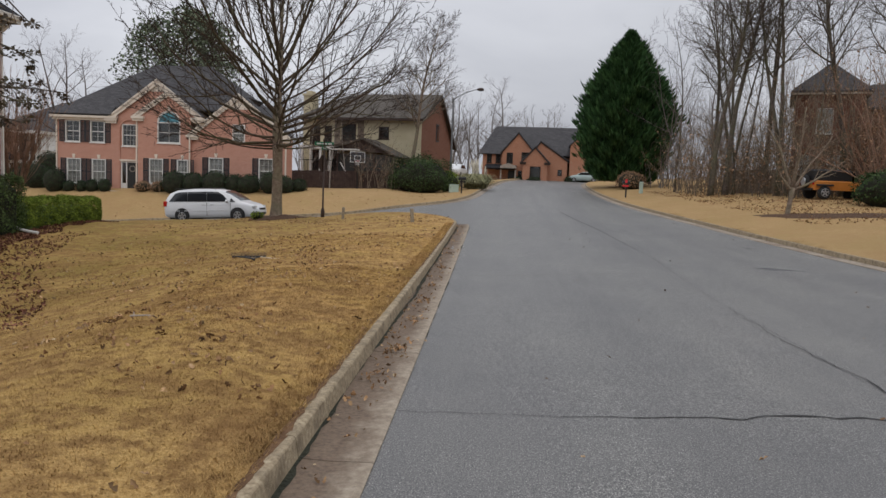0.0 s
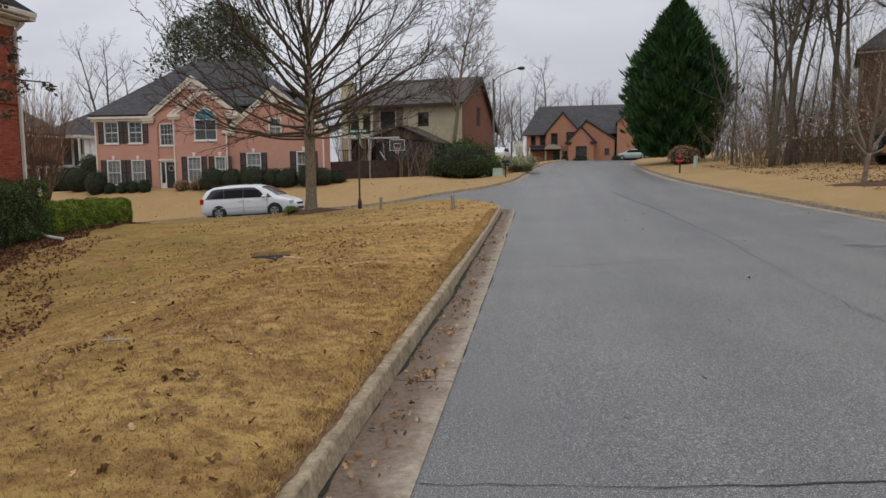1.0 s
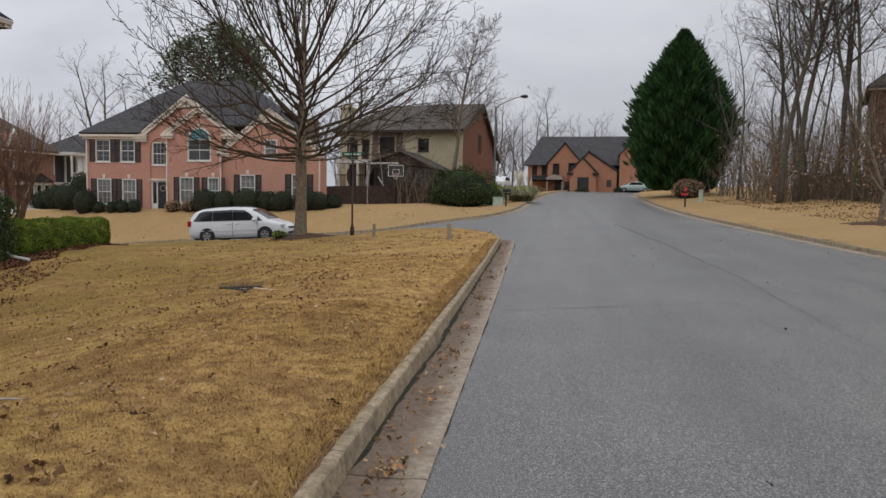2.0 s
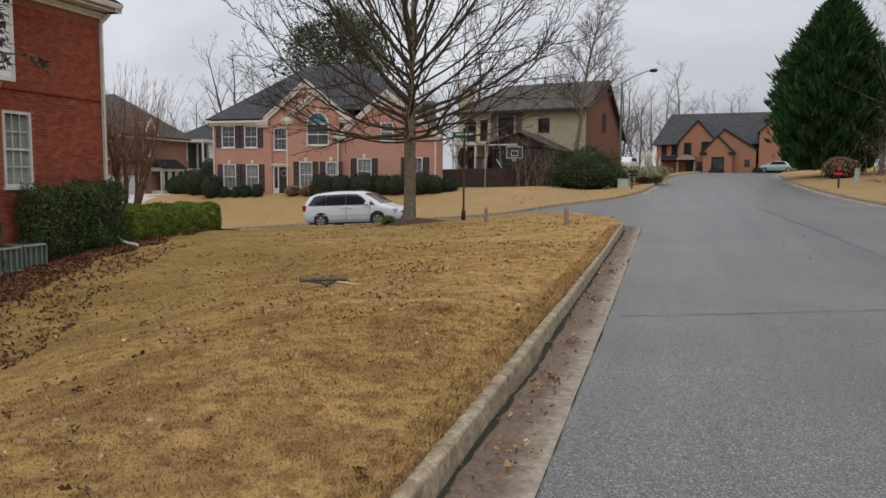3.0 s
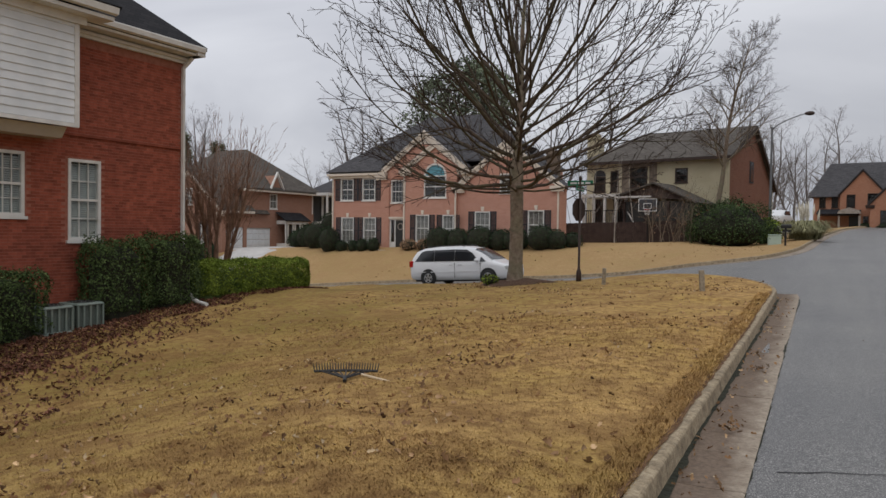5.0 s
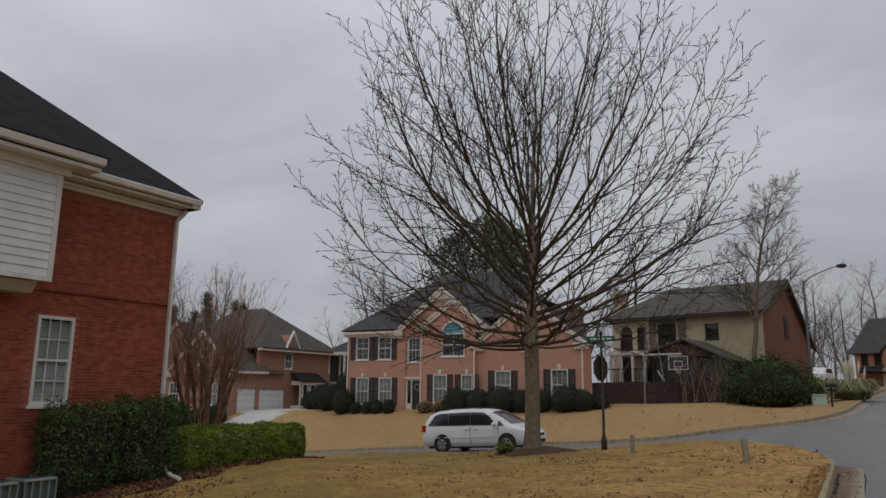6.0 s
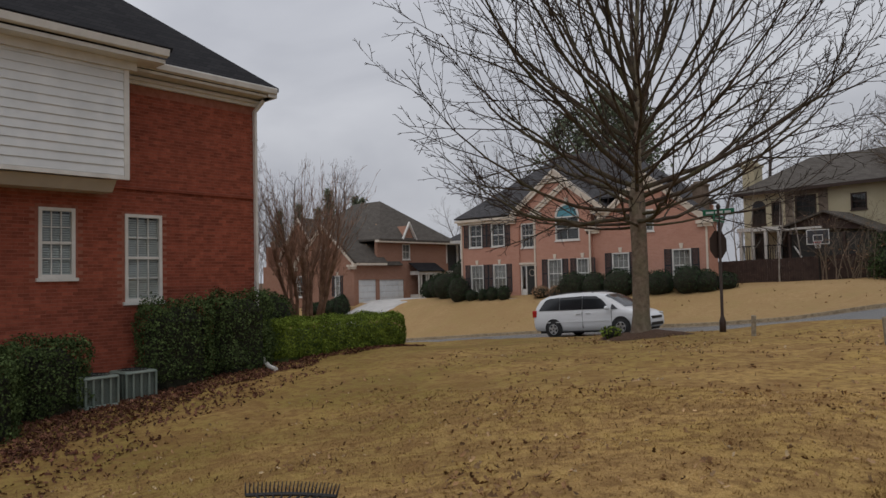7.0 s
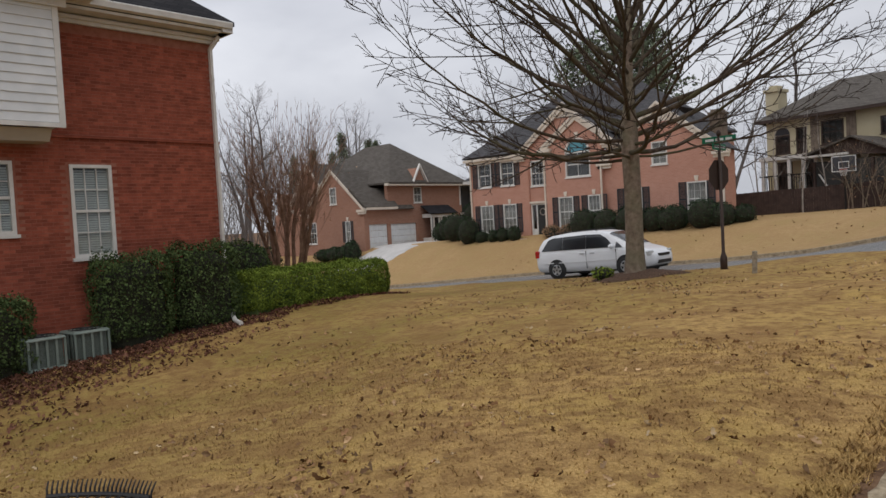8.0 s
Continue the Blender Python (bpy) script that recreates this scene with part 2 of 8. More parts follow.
BARK_DARK = surface("dark_bark", [(0.3, (0.055, 0.043, 0.035)), (0.7, (0.15, 0.12, 0.10))], 6.0, 0.95, 1.0, 20, stain=((0.09, 0.10, 0.045), 0.8, 0.6), dist=0.03)
BARK_PALE = surface("pale_bark", [(0.3, (0.22, 0.19, 0.16)), (0.7, (0.40, 0.36, 0.32))], 5.0, 0.9, 0.6, 30)
BARK_FAR = surface("grey_bare_wood", [(0.3, (0.105, 0.09, 0.083)), (0.7, (0.19, 0.165, 0.155))], 0.6, 0.95, 0)
CINNAMON = surface("peeling_cinnamon_bark", [(0.3, (0.15, 0.075, 0.045)), (0.7, (0.33, 0.20, 0.135))], 5.0, 0.8, 0.5, 20)
HEDGE = surface("dark_hedge_leaf", [(0.3, (0.036, 0.058, 0.02)), (0.6, (0.085, 0.122, 0.042)), (0.8, (0.15, 0.195, 0.068))], 5.0, 0.85, 0, island=0.5)
BOXWOOD = surface("boxwood_leaf", [(0.3, (0.085, 0.125, 0.018)), (0.6, (0.185, 0.245, 0.036)), (0.8, (0.30, 0.36, 0.07))], 4.0, 0.85, 0, island=0.45)
SHRUB = surface("dark_shrub_leaf", [(0.3, (0.014, 0.026, 0.014)), (0.7, (0.045, 0.068, 0.032))], 4.0, 0.85, 0, island=0.5)
HOLLY = surface("holly_leaf", [(0.3, (0.022, 0.04, 0.015)), (0.7, (0.07, 0.105, 0.04))], 3.0, 0.85, 0, island=0.6)
# near-black: paints shade inside foliage, and serves the dark strips by the gutter
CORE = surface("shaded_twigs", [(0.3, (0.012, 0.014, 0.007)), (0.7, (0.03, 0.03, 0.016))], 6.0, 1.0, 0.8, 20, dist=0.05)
CYPRESS = surface("cypress_spray", [(0.3, (0.02, 0.05, 0.018)), (0.6, (0.05, 0.108, 0.036)), (0.82, (0.10, 0.18, 0.062))], 1.3, 0.7, 0, island=0.5)
PINE = surface("pine_needles", [(0.3, (0.10, 0.125, 0.08)), (0.7, (0.21, 0.25, 0.165))], 0.9, 0.75, 0, island=0.5)
DRY_LEAF = surface("clinging_dry_leaf", [(0.3, (0.17, 0.095, 0.05)), (0.7, (0.36, 0.225, 0.13))], 0.8, 0.85, 0, island=0.4)
PAMPAS = surface("pampas_leaf", [(0.3, (0.18, 0.185, 0.085)), (0.7, (0.36, 0.34, 0.19))], 1.5, 0.8, 0, island=0.4)
PLUME = surface("pampas_plume", [(0.3, (0.55, 0.50, 0.40)), (0.7, (0.75, 0.70, 0.60))], 4.0, 0.9, 0)
RED_BRICK = surface("red_brick", [(0.3, (0.205, 0.056, 0.035)), (0.6, (0.295, 0.082, 0.05)), (0.8, (0.365, 0.112, 0.07))], 5.0, 0.9, 0.4, 150, island=0.24, stain=((0.17, 0.047, 0.033), 0.5, 0.6), pieces=0.24)
RED_MORTAR = surface("red_mortar", [(0.3, (0.28, 0.105, 0.07)), (0.7, (0.37, 0.155, 0.11))], 8.0, 0.95, 0.4, 120)
BROWN_BRICK = brick_mat("brown_brick", (0.14, 0.062, 0.044), (0.18, 0.082, 0.058), (0.20, 0.13, 0.10), stain=(0.11, 0.05, 0.036))
PINK = brick_mat("pink_brick", (0.50, 0.25, 0.18), (0.56, 0.295, 0.22), (0.60, 0.41, 0.33), stain=(0.41, 0.20, 0.145))
ORANGE = brick_mat("orange_brick", (0.40, 0.185, 0.115), (0.47, 0.23, 0.145), (0.46, 0.30, 0.215), stain=(0.36, 0.15, 0.08))
RUST = brick_mat("rust_brick", (0.21, 0.09, 0.06), (0.27, 0.125, 0.085), (0.30, 0.20, 0.155), stain=(0.22, 0.08, 0.05))
TAN_BRICK = brick_mat("tan_brick", (0.34, 0.175, 0.12), (0.40, 0.215, 0.15), (0.42, 0.29, 0.23), stain=(0.26, 0.135, 0.095))
STUCCO = surface("cream_stucco", [(0.3, (0.44, 0.38, 0.25)), (0.7, (0.55, 0.49, 0.34))], 0.7, 0.9, 0.3, 40, stain=((0.42, 0.36, 0.23), 0.4, 0.5))
SIDING = surface("white_clapboard", [(0.3, (0.64, 0.66, 0.67)), (0.7, (0.76, 0.77, 0.77))], 2.5, 0.6, 0.1, 60, stain=((0.52, 0.54, 0.54), 0.7, 0.3))
TRIM = surface("white_trim", [(0.3, (0.60, 0.58, 0.545)), (0.7, (0.74, 0.72, 0.68))], 3.0, 0.55, 0.1, 60)
CREAM_TRIM = surface("cream_trim", [(0.3, (0.62, 0.54, 0.45)), (0.7, (0.74, 0.66, 0.56))], 2.0, 0.6, 0.1, 60)
SHINGLE = shingle_mat("charcoal_shingle", (0.019, 0.019, 0.022), (0.033, 0.032, 0.035))
SHINGLE_GREY = shingle_mat("grey_shingle", (0.068, 0.066, 0.07), (0.10, 0.097, 0.10))
SHINGLE_BROWN = shingle_mat("brown_shingle", (0.095, 0.083, 0.072), (0.135, 0.12, 0.105))
SHUTTER = plain("charcoal_shutter", (0.035, 0.034, 0.038), 0.6)
DOOR_BLACK = plain("black_paint", (0.018, 0.019, 0.018), 0.4)
BLACK_METAL = plain("black_metal", (0.02, 0.019, 0.019), 0.5, 0.3)
BROWN_METAL = plain("dark_brown_metal", (0.05, 0.03, 0.022), 0.55, 0.3)
BLIND = plain("white_blind", (0.56, 0.58, 0.56), 0.6)
CURTAIN = surface("pale_curtain", [(0.3, (0.20, 0.185, 0.165)), (0.7, (0.33, 0.305, 0.275))], 2.0, 0.9, 0.1)
DARK_ROOM = plain("dim_room", (0.05, 0.048, 0.046), 0.9)
FENCE = surface("dark_stained_fence", [(0.3, (0.035, 0.021, 0.017)), (0.7, (0.075, 0.046, 0.038))], 3.0, 0.85, 0.4, 40)
FENCE_GREY = surface("weathered_fence", [(0.3, (0.12, 0.09, 0.065)), (0.7, (0.22, 0.17, 0.13))], 3.0, 0.9, 0.4, 40)
STAKE_WOOD = surface("weathered_stake", [(0.3, (0.20, 0.165, 0.115)), (0.7, (0.34, 0.285, 0.21))], 18.0, 0.9, 0.5, 60)
RAKE_WOOD = surface("pale_handle", [(0.3, (0.50, 0.38, 0.24)), (0.7, (0.66, 0.53, 0.36))], 12.0, 0.6, 0.2)
AC_METAL = surface("sage_painted_steel", [(0.3, (0.15, 0.195, 0.17)), (0.7, (0.21, 0.255, 0.225))], 3.0, 0.5, 0.1, 60, stain=((0.25, 0.26, 0.22), 1.5, 0.5))
AC_FIN = surface("condenser_fins", [(0.3, (0.075, 0.095, 0.08)), (0.7, (0.13, 0.155, 0.135))], 40.0, 0.6, 0.6, 90)
GREEN_BOX = plain("pale_green_enamel", (0.42, 0.52, 0.44), 0.5)
SIGN_GREEN = plain("sign_green", (0.0, 0.16, 0.075), 0.4)
SIGN_WHITE = plain("sign_white", (0.75, 0.76, 0.75), 0.4)
RED_PAINT = plain("red_paint", (0.62, 0.02, 0.025), 0.45)
VAN_WHITE = plain("pearl_white_paint", (0.72, 0.73, 0.745), 0.22, 0.0, 0.03)
ORANGE_PAINT = plain("orange_paint", (0.55, 0.20, 0.035), 0.3)
SILVER_PAINT = plain("silver_green_paint", (0.42, 0.50, 0.48), 0.3, 0.3)
CAR_GLASS = plain("tinted_glass", (0.018, 0.02, 0.023), 0.06, 0.0, 0.05)
RUBBER = plain("tyre_rubber", (0.018, 0.018, 0.018), 0.85)
ALLOY = plain("alloy_wheel", (0.52, 0.53, 0.54), 0.35, 0.8)
TAIL_RED = plain("red_lens", (0.42, 0.012, 0.012), 0.15)
CLEAR_LENS = plain("clear_lens", (0.55, 0.57, 0.58), 0.1, 0.2)
GALV = plain("galvanised_steel", (0.20, 0.205, 0.21), 0.5, 0.6)
BACKBOARD = plain("smoked_backboard", (0.06, 0.062, 0.07), 0.25)
NET = plain("white_net", (0.72, 0.72, 0.72), 0.8)
BALL = plain("orange_ball", (0.5, 0.17, 0.05), 0.7)
SOFFIT = plain("soffit_paint", (0.55, 0.50, 0.43), 0.7)
# matt surfaces with little sheen
for dull in (HEDGE, BOXWOOD, SHRUB, HOLLY, CYPRESS, PINE, LEAF, LEAF_RED, RED_BRICK, RED_MORTAR, MULCH, SOIL, TWIG, TWIG_DARK, LIMB):
    dull.node_tree.nodes["Principled BSDF"].inputs["Specular IOR Level"].default_value = 0.15


def glass_mat(name, tint):
    m, n, l, p = tree_of(name)
    p.inputs["Base Color"].default_value = (*tint, 1)
    p.inputs["Roughness"].default_value = 0.04
    p.inputs["Transmission Weight"].default_value = 1.0
    p.inputs["IOR"].default_value = 1.45
    return m


GLASS = glass_mat("window_glass", (0.86, 0.90, 0.90))
TEAL_GLASS = plain("teal_film", (0.10, 0.30, 0.37), 0.15)

# ---- building helpers ----
class Bag:
    """Points and faces gathered for one mesh."""

    def __init__(self):
        self.v, self.f = [], []

    def add(self, pts, faces):
        o = len(self.v)
        self.v.extend([tuple(p) for p in pts])
        self.f.extend([tuple(o + i for i in q) for q in faces])
        return self

    def box(self, x0, y0, z0, x1, y1, z1):
        x0, x1 = min(x0, x1), max(x0, x1)
        y0, y1 = min(y0, y1), max(y0, y1)
        z0, z1 = min(z0, z1), max(z0, z1)
        return self.add([(x0, y0, z0), (x1, y0, z0), (x1, y1, z0), (x0, y1, z0), (x0, y0, z1), (x1, y0, z1), (x1, y1, z1), (x0, y1, z1)],
                        [(0, 3, 2, 1), (4, 5, 6, 7), (0, 1, 5, 4), (1, 2, 6, 5), (2, 3, 7, 6), (3, 0, 4, 7)])

    def chamfer(self, x0, y0, z0, x1, y1, z1, c):
        """A box with cut upright and top edges."""
        ring = lambda a, z: [(x0 + a, y0, z), (x1 - a, y0, z), (x1, y0 + a, z), (x1, y1 - a, z), (x1 - a, y1, z), (x0 + a, y1, z), (x0, y1 - a, z), (x0, y0 + a, z)]
        top = [(min(max(x, x0 + c), x1 - c), min(max(y, y0 + c), y1 - c), z1) for x, y, z in ring(c * 1.6, z1)]
        pts = ring(c, z0) + ring(c, z1 - c) + top
        faces = [tuple(range(7, -1, -1)), tuple(range(16, 24))]
        for k in range(8):
            j = (k + 1) % 8
            faces += [(k, j, 8 + j, 8 + k), (8 + k, 8 + j, 16 + j, 16 + k)]
        return self.add(pts, faces)

    def prism_y(self, poly, y0, y1):
        """A polygon of (x, z), anticlockwise seen from -y, drawn from y0 back to y1."""
        n = len(poly)
        pts = [(x, y0, z) for x, z in poly] + [(x, y1, z) for x, z in poly]
        faces = [tuple(range(n)), tuple(range(2 * n - 1, n - 1, -1))]
        faces += [((k + 1) % n, k, n + k, n + (k + 1) % n) for k in range(n)]
        return self.add(pts, faces)

    def prism_x(self, poly, x0, x1):
        """A polygon of (y, z), anticlockwise seen from +x, drawn from x0 back to x1."""
        n = len(poly)
        pts = [(x0, y, z) for y, z in poly] + [(x1, y, z) for y, z in poly]
        faces = [tuple(range(n)), tuple(range(2 * n - 1, n - 1, -1))]
        faces += [((k + 1) % n, k, n + k, n + (k + 1) % n) for k in range(n)]
        return self.add(pts, faces)

    def slab(self, quad, t):
        """A thick plate under a ring of points."""
        n = len(quad)
        a, b, c = Vector(quad[0]), Vector(quad[1]), Vector(quad[2])
        d = (b - a).cross(c - a).normalized() * -t
        pts = [tuple(q) for q in quad] + [tuple(Vector(q) + d) for q in quad]
        faces = [tuple(range(n)), tuple(range(2 * n - 1, n - 1, -1))]
        faces += [((k + 1) % n, k, n + k, n + (k + 1) % n) for k in range(n)]
        return self.add(pts, faces)

    def tube(self, pts, radii, n=6, caps=True):
        pts = [np.asarray(p, float) for p in pts]
        m = len(pts)
        o = len(self.v)
        ref = None
        for k in range(m):
            d = pts[min(k + 1, m - 1)] - pts[max(k - 1, 0)]
            d = d / (np.linalg.norm(d) + 1e-9)
            if ref is None:
                ref = np.array([0, 0, 1.0]) if abs(d[2]) < 0.9 else np.array([1.0, 0, 0])
            a = np.cross(d, ref)
            a /= np.linalg.norm(a) + 1e-9
            b = np.cross(d, a)
            for j in range(n):
                w = 2 * math.pi * j / n
                self.v.append(tuple(pts[k] + radii[k] * (math.cos(w) * a + math.sin(w) * b)))
        for k in range(m - 1):
            for j in range(n):
                i = (j + 1) % n
                self.f.append((o + k * n + j, o + k * n + i, o + (k + 1) * n + i, o + (k + 1) * n + j))
        if caps and n > 3:
            self.f.append(tuple(o + j for j in range(n - 1, -1, -1)))
            self.f.append(tuple(o + (m - 1) * n + j for j in range(n)))
        return self

    def lathe(self, prof, c, axis="z", n=16):
        """Rings of (radius, height) turned round an axis through c."""
        o = len(self.v)
        for r, h in prof:
            for j in range(n):
                w = 2 * math.pi * j / n
                p = (r * math.cos(w), r * math.sin(w), h)
                p = {"z": p, "y": (p[0], p[2], p[1]), "x": (p[2], p[0], p[1])}[axis]
                self.v.append((c[0] + p[0], c[1] + p[1], c[2] + p[2]))
        for k in range(len(prof) - 1):
            for j in range(n):
                i = (j + 1) % n
                self.f.append((o + k * n + j, o + k * n + i, o + (k + 1) * n + i, o + (k + 1) * n + j))
        self.f.append(tuple(o + j for j in range(n - 1, -1, -1)))
        self.f.append(tuple(o + (len(prof) - 1) * n + j for j in range(n)))
        return self


def mesh_of(name, bag, material, smooth=False):
    me = bpy.data.meshes.new(name)
    me.from_pydata(bag.v, [], bag.f)
    me.materials.append(material)
    if smooth:
        me.polygons.foreach_set("use_smooth", [True] * len(me.polygons))
    me.validate()
    me.update()
    return me


def fix_normals(me):
    bm = bmesh.new()
    bm.from_mesh(me)
    bmesh.ops.remove_doubles(bm, verts=bm.verts, dist=1e-5)
    bmesh.ops.recalc_face_normals(bm, faces=bm.faces)
    bm.to_mesh(me)
    bm.free()


def part(name, bag, material, parent, label="", smooth=False, kind=""):
    me = mesh_of(name, bag, material, smooth)
    if len(bag.f) < 4000:
        fix_normals(me)
    ob = new(name, me)
    ob.parent = parent
    return tagged(ob, label, "", "", kind)


def thing(name, label, category, m=None, group="", kind=""):
    ob = new(name)
    ob.empty_display_size = 0.2
    if m is not None:
        ob.matrix_world = m
    return tagged(ob, label, category, group, kind)


def solid(name, bag, material, label, category, smooth=False, group="", kind="", m=None):
    me = mesh_of(name, bag, material, smooth)
    if len(bag.f) < 4000:
        fix_normals(me)
    ob = new(name, me)
    if m is not None:
        ob.matrix_world = m
    return tagged(ob, label, category, group, kind)


def raw_mesh(name, verts, faces, material):
    """A mesh from arrays of points and of equal-sided faces."""
    me = bpy.data.meshes.new(name)
    verts, faces = np.asarray(verts, np.float32), np.asarray(faces, np.int32)
    me.vertices.add(len(verts))
    me.vertices.foreach_set("co", verts.ravel())
    k = faces.shape[1]
    me.loops.add(faces.size)
    me.loops.foreach_set("vertex_index", faces.ravel())
    me.polygons.add(len(faces))
    me.polygons.foreach_set("loop_start", np.arange(0, faces.size, k, dtype=np.int32))
    me.update(calc_edges=True)
    me.materials.append(material)
    return me


def smooth_step(u):
    u = np.clip(u, 0, 1)
    return u * u * (3 - 2 * u)

# ---- the lie of the land ----
def road_z(y):
    return 0.035 * 4 * np.logaddexp(0, (np.asarray(y, float) - 22) / 4)


def street_z(x):
    x = np.asarray(x, float)
    return 0.17 + 0.06 * (x + 3) - 0.19 * smooth_step((-6 - x) / 7) - 0.02 * np.maximum(0, -17 - x)


def paved_z(x, y):
    w = smooth_step((-np.asarray(x, float) - 1.2) / 8)
    return road_z(y) * (1 - w) + street_z(x) * w


def spline(ctrl, step=1.0):
    """A smooth line through a few places of the plan."""
    p = [np.array(c, float) for c in ctrl]
    p = [2 * p[0] - p[1]] + p + [2 * p[-1] - p[-2]]
    out = []
    for k in range(1, len(p) - 2):
        n = max(2, int(np.linalg.norm(p[k + 1] - p[k]) / step))
        for j in range(n):
            t = j / n
            out.append(0.5 * (2 * p[k] + (p[k + 1] - p[k - 1]) * t + (2 * p[k - 1] - 5 * p[k] + 4 * p[k + 1] - p[k + 2]) * t * t
                              + (3 * p[k] - p[k - 1] - 3 * p[k + 1] + p[k + 2]) * t ** 3))
    out.append(p[-2])
    return np.array(out)


def edge_x(y):
    return -0.11 - 0.022 * y


KW, GW = 0.15, 0.45
# the back of the kerb: along the road, round the corner, along the side street
NEAR = [(edge_x(y) - KW - GW, y) for y in np.arange(-20, 27.01, 0.5)]
cx0, cy0 = NEAR[-1]
NEAR += [(cx0 - 6.3 + 6.3 * math.cos(a), cy0 + 6.3 * math.sin(a)) for a in np.linspace(0.06, math.pi / 2, 16)]
NEAR = np.array(NEAR + [(x, cy0 + 6.3) for x in np.arange(cx0 - 7.3, -75, -1.0)])
FAR_Y = 42.2
FAR = spline([(-75, FAR_Y), (-40, FAR_Y), (-16, FAR_Y), (-9.5, FAR_Y - 0.4), (-6.3, 41.0), (-4.4, 41.0), (-3.1, 42.6), (-2.3, 45.8), (-1.8, 50.5), (-1.6, 56), (-1.3, 65), (-0.7, 76), (0.7, 92), (4.5, 108), (13, 124), (30, 136)], 0.7)
RIGHT = spline([(11.0, -20), (10.9, 10), (10.5, 22), (9.75, 32), (8.7, 44), (8.5, 55), (9.0, 70), (10.6, 90), (14, 106), (22, 119), (40, 128)], 0.8)


def line_dist(px, py, line, side):
    """The distance from a line, positive on the lawn's side of it, and the nearest place on it."""
    best = np.full(px.shape, 1e9)
    sign = np.ones(px.shape)
    nx, ny = px.copy(), py.copy()
    for (ax, ay), (bx, by) in zip(line[:-1], line[1:]):
        dx, dy = bx - ax, by - ay
        L2 = dx * dx + dy * dy
        t = np.clip(((px - ax) * dx + (py - ay) * dy) / L2, 0, 1)
        qx, qy = ax + t * dx, ay + t * dy
        d = (px - qx) ** 2 + (py - qy) ** 2
        cr = dx * (py - ay) - dy * (px - ax)
        hit = d < best - 1e-9
        best = np.where(hit, d, best)
        sign = np.where(hit, np.where(cr >= 0, 1.0, -1.0), sign)
        nx, ny = np.where(hit, qx, nx), np.where(hit, qy, ny)
    return np.sqrt(best) * sign * side, nx, ny


def rough(x, y, s):
    return (np.sin(x * 1.7 + 0.6 * y + s) * np.sin(y * 1.3 - 0.5 * x + 2 * s) + 0.6 * np.sin(x * 3.9 - y * 2.1 + s) * np.sin(y * 4.3 + x * 1.1))


def lawn_near_z(x, y, sd):
    kerb = paved_z(x, y) + 0.15
    d = 0.12 + 0.09 * 2.2 * np.logaddexp(0, (26.0 - y) / 2.2)
    d = np.minimum(d, 2.2)
    z = 0.24 - d * smooth_step((-2 - x) / 9) + 0.025 * rough(x, y, 0.3)
    z = z - 0.066 * np.clip(-8.6 - x, 0, 25) * smooth_step((y - 24) / 4.5)
    w = smooth_step(sd / 1.3) * (y < 25) + smooth_step(sd / 3.2) * (y >= 25)
    return kerb + (z - kerb) * w


def lawn_far_z(x, y, sd):
    kerb = paved_z(x, y) + 0.15
    z = 1.15 + 0.03 * (np.maximum(x, -48) + 8) + 0.012 * np.maximum(0, y - 49) + 0.02 * rough(x * 0.5, y * 0.5, 1.0)
    return kerb + (z - kerb) * smooth_step(sd / 7.5)


def lawn_right_z(x, y, sd):
    return road_z(y) + 0.15 + 1.2 * (1 - np.exp(-0.09 * np.maximum(sd, 0))) + 0.02 * rough(x * 0.6, y * 0.6, 2.0)


def lawn(name, xs, ys, line, side, height, snap, material, label):
    gx, gy = np.meshgrid(xs, ys)
    sd, qx, qy = line_dist(gx, gy, line, side)
    near = np.abs(sd) < 0.75 * snap
    gx, gy, sd2 = np.where(near, qx, gx), np.where(near, qy, gy), np.where(near, 0.0, sd)
    gz = height(gx, gy, np.maximum(sd2, 0))
    nx, ny = len(xs), len(ys)
    idx = np.arange(nx * ny).reshape(ny, nx)
    faces = np.stack([idx[:-1, :-1], idx[:-1, 1:], idx[1:, 1:], idx[1:, :-1]], -1).reshape(-1, 4)
    ok = (sd2.ravel()[faces] >= 0).all(1)
    faces = faces[ok]
    used = np.unique(faces)
    remap = np.zeros(nx * ny, int)
    remap[used] = np.arange(len(used))
    v = np.stack([gx.ravel(), gy.ravel(), gz.ravel()], -1)[used]
    me = raw_mesh(name, v, remap[faces], material)
    me.polygons.foreach_set("use_smooth", [True] * len(me.polygons))
    return tagged(new(name, me), label, "lawn", "", "structure")


def near_z(x, y):
    x, y = np.atleast_1d(np.asarray(x, float)), np.atleast_1d(np.asarray(y, float))
    return lawn_near_z(x, y, np.maximum(line_dist(x, y, NEAR, 1)[0], 0))


def far_z(x, y):
    x, y = np.atleast_1d(np.asarray(x, float)), np.atleast_1d(np.asarray(y, float))
    return lawn_far_z(x, y, np.maximum(line_dist(x, y, FAR, 1)[0], 0))


def right_z(x, y):
    x, y = np.atleast_1d(np.asarray(x, float)), np.atleast_1d(np.asarray(y, float))
    return lawn_right_z(x, y, np.maximum(line_dist(x, y, RIGHT, -1)[0], 0))


def steps(*legs):
    return np.concatenate([np.arange(a, b, s) for a, b, s in legs])


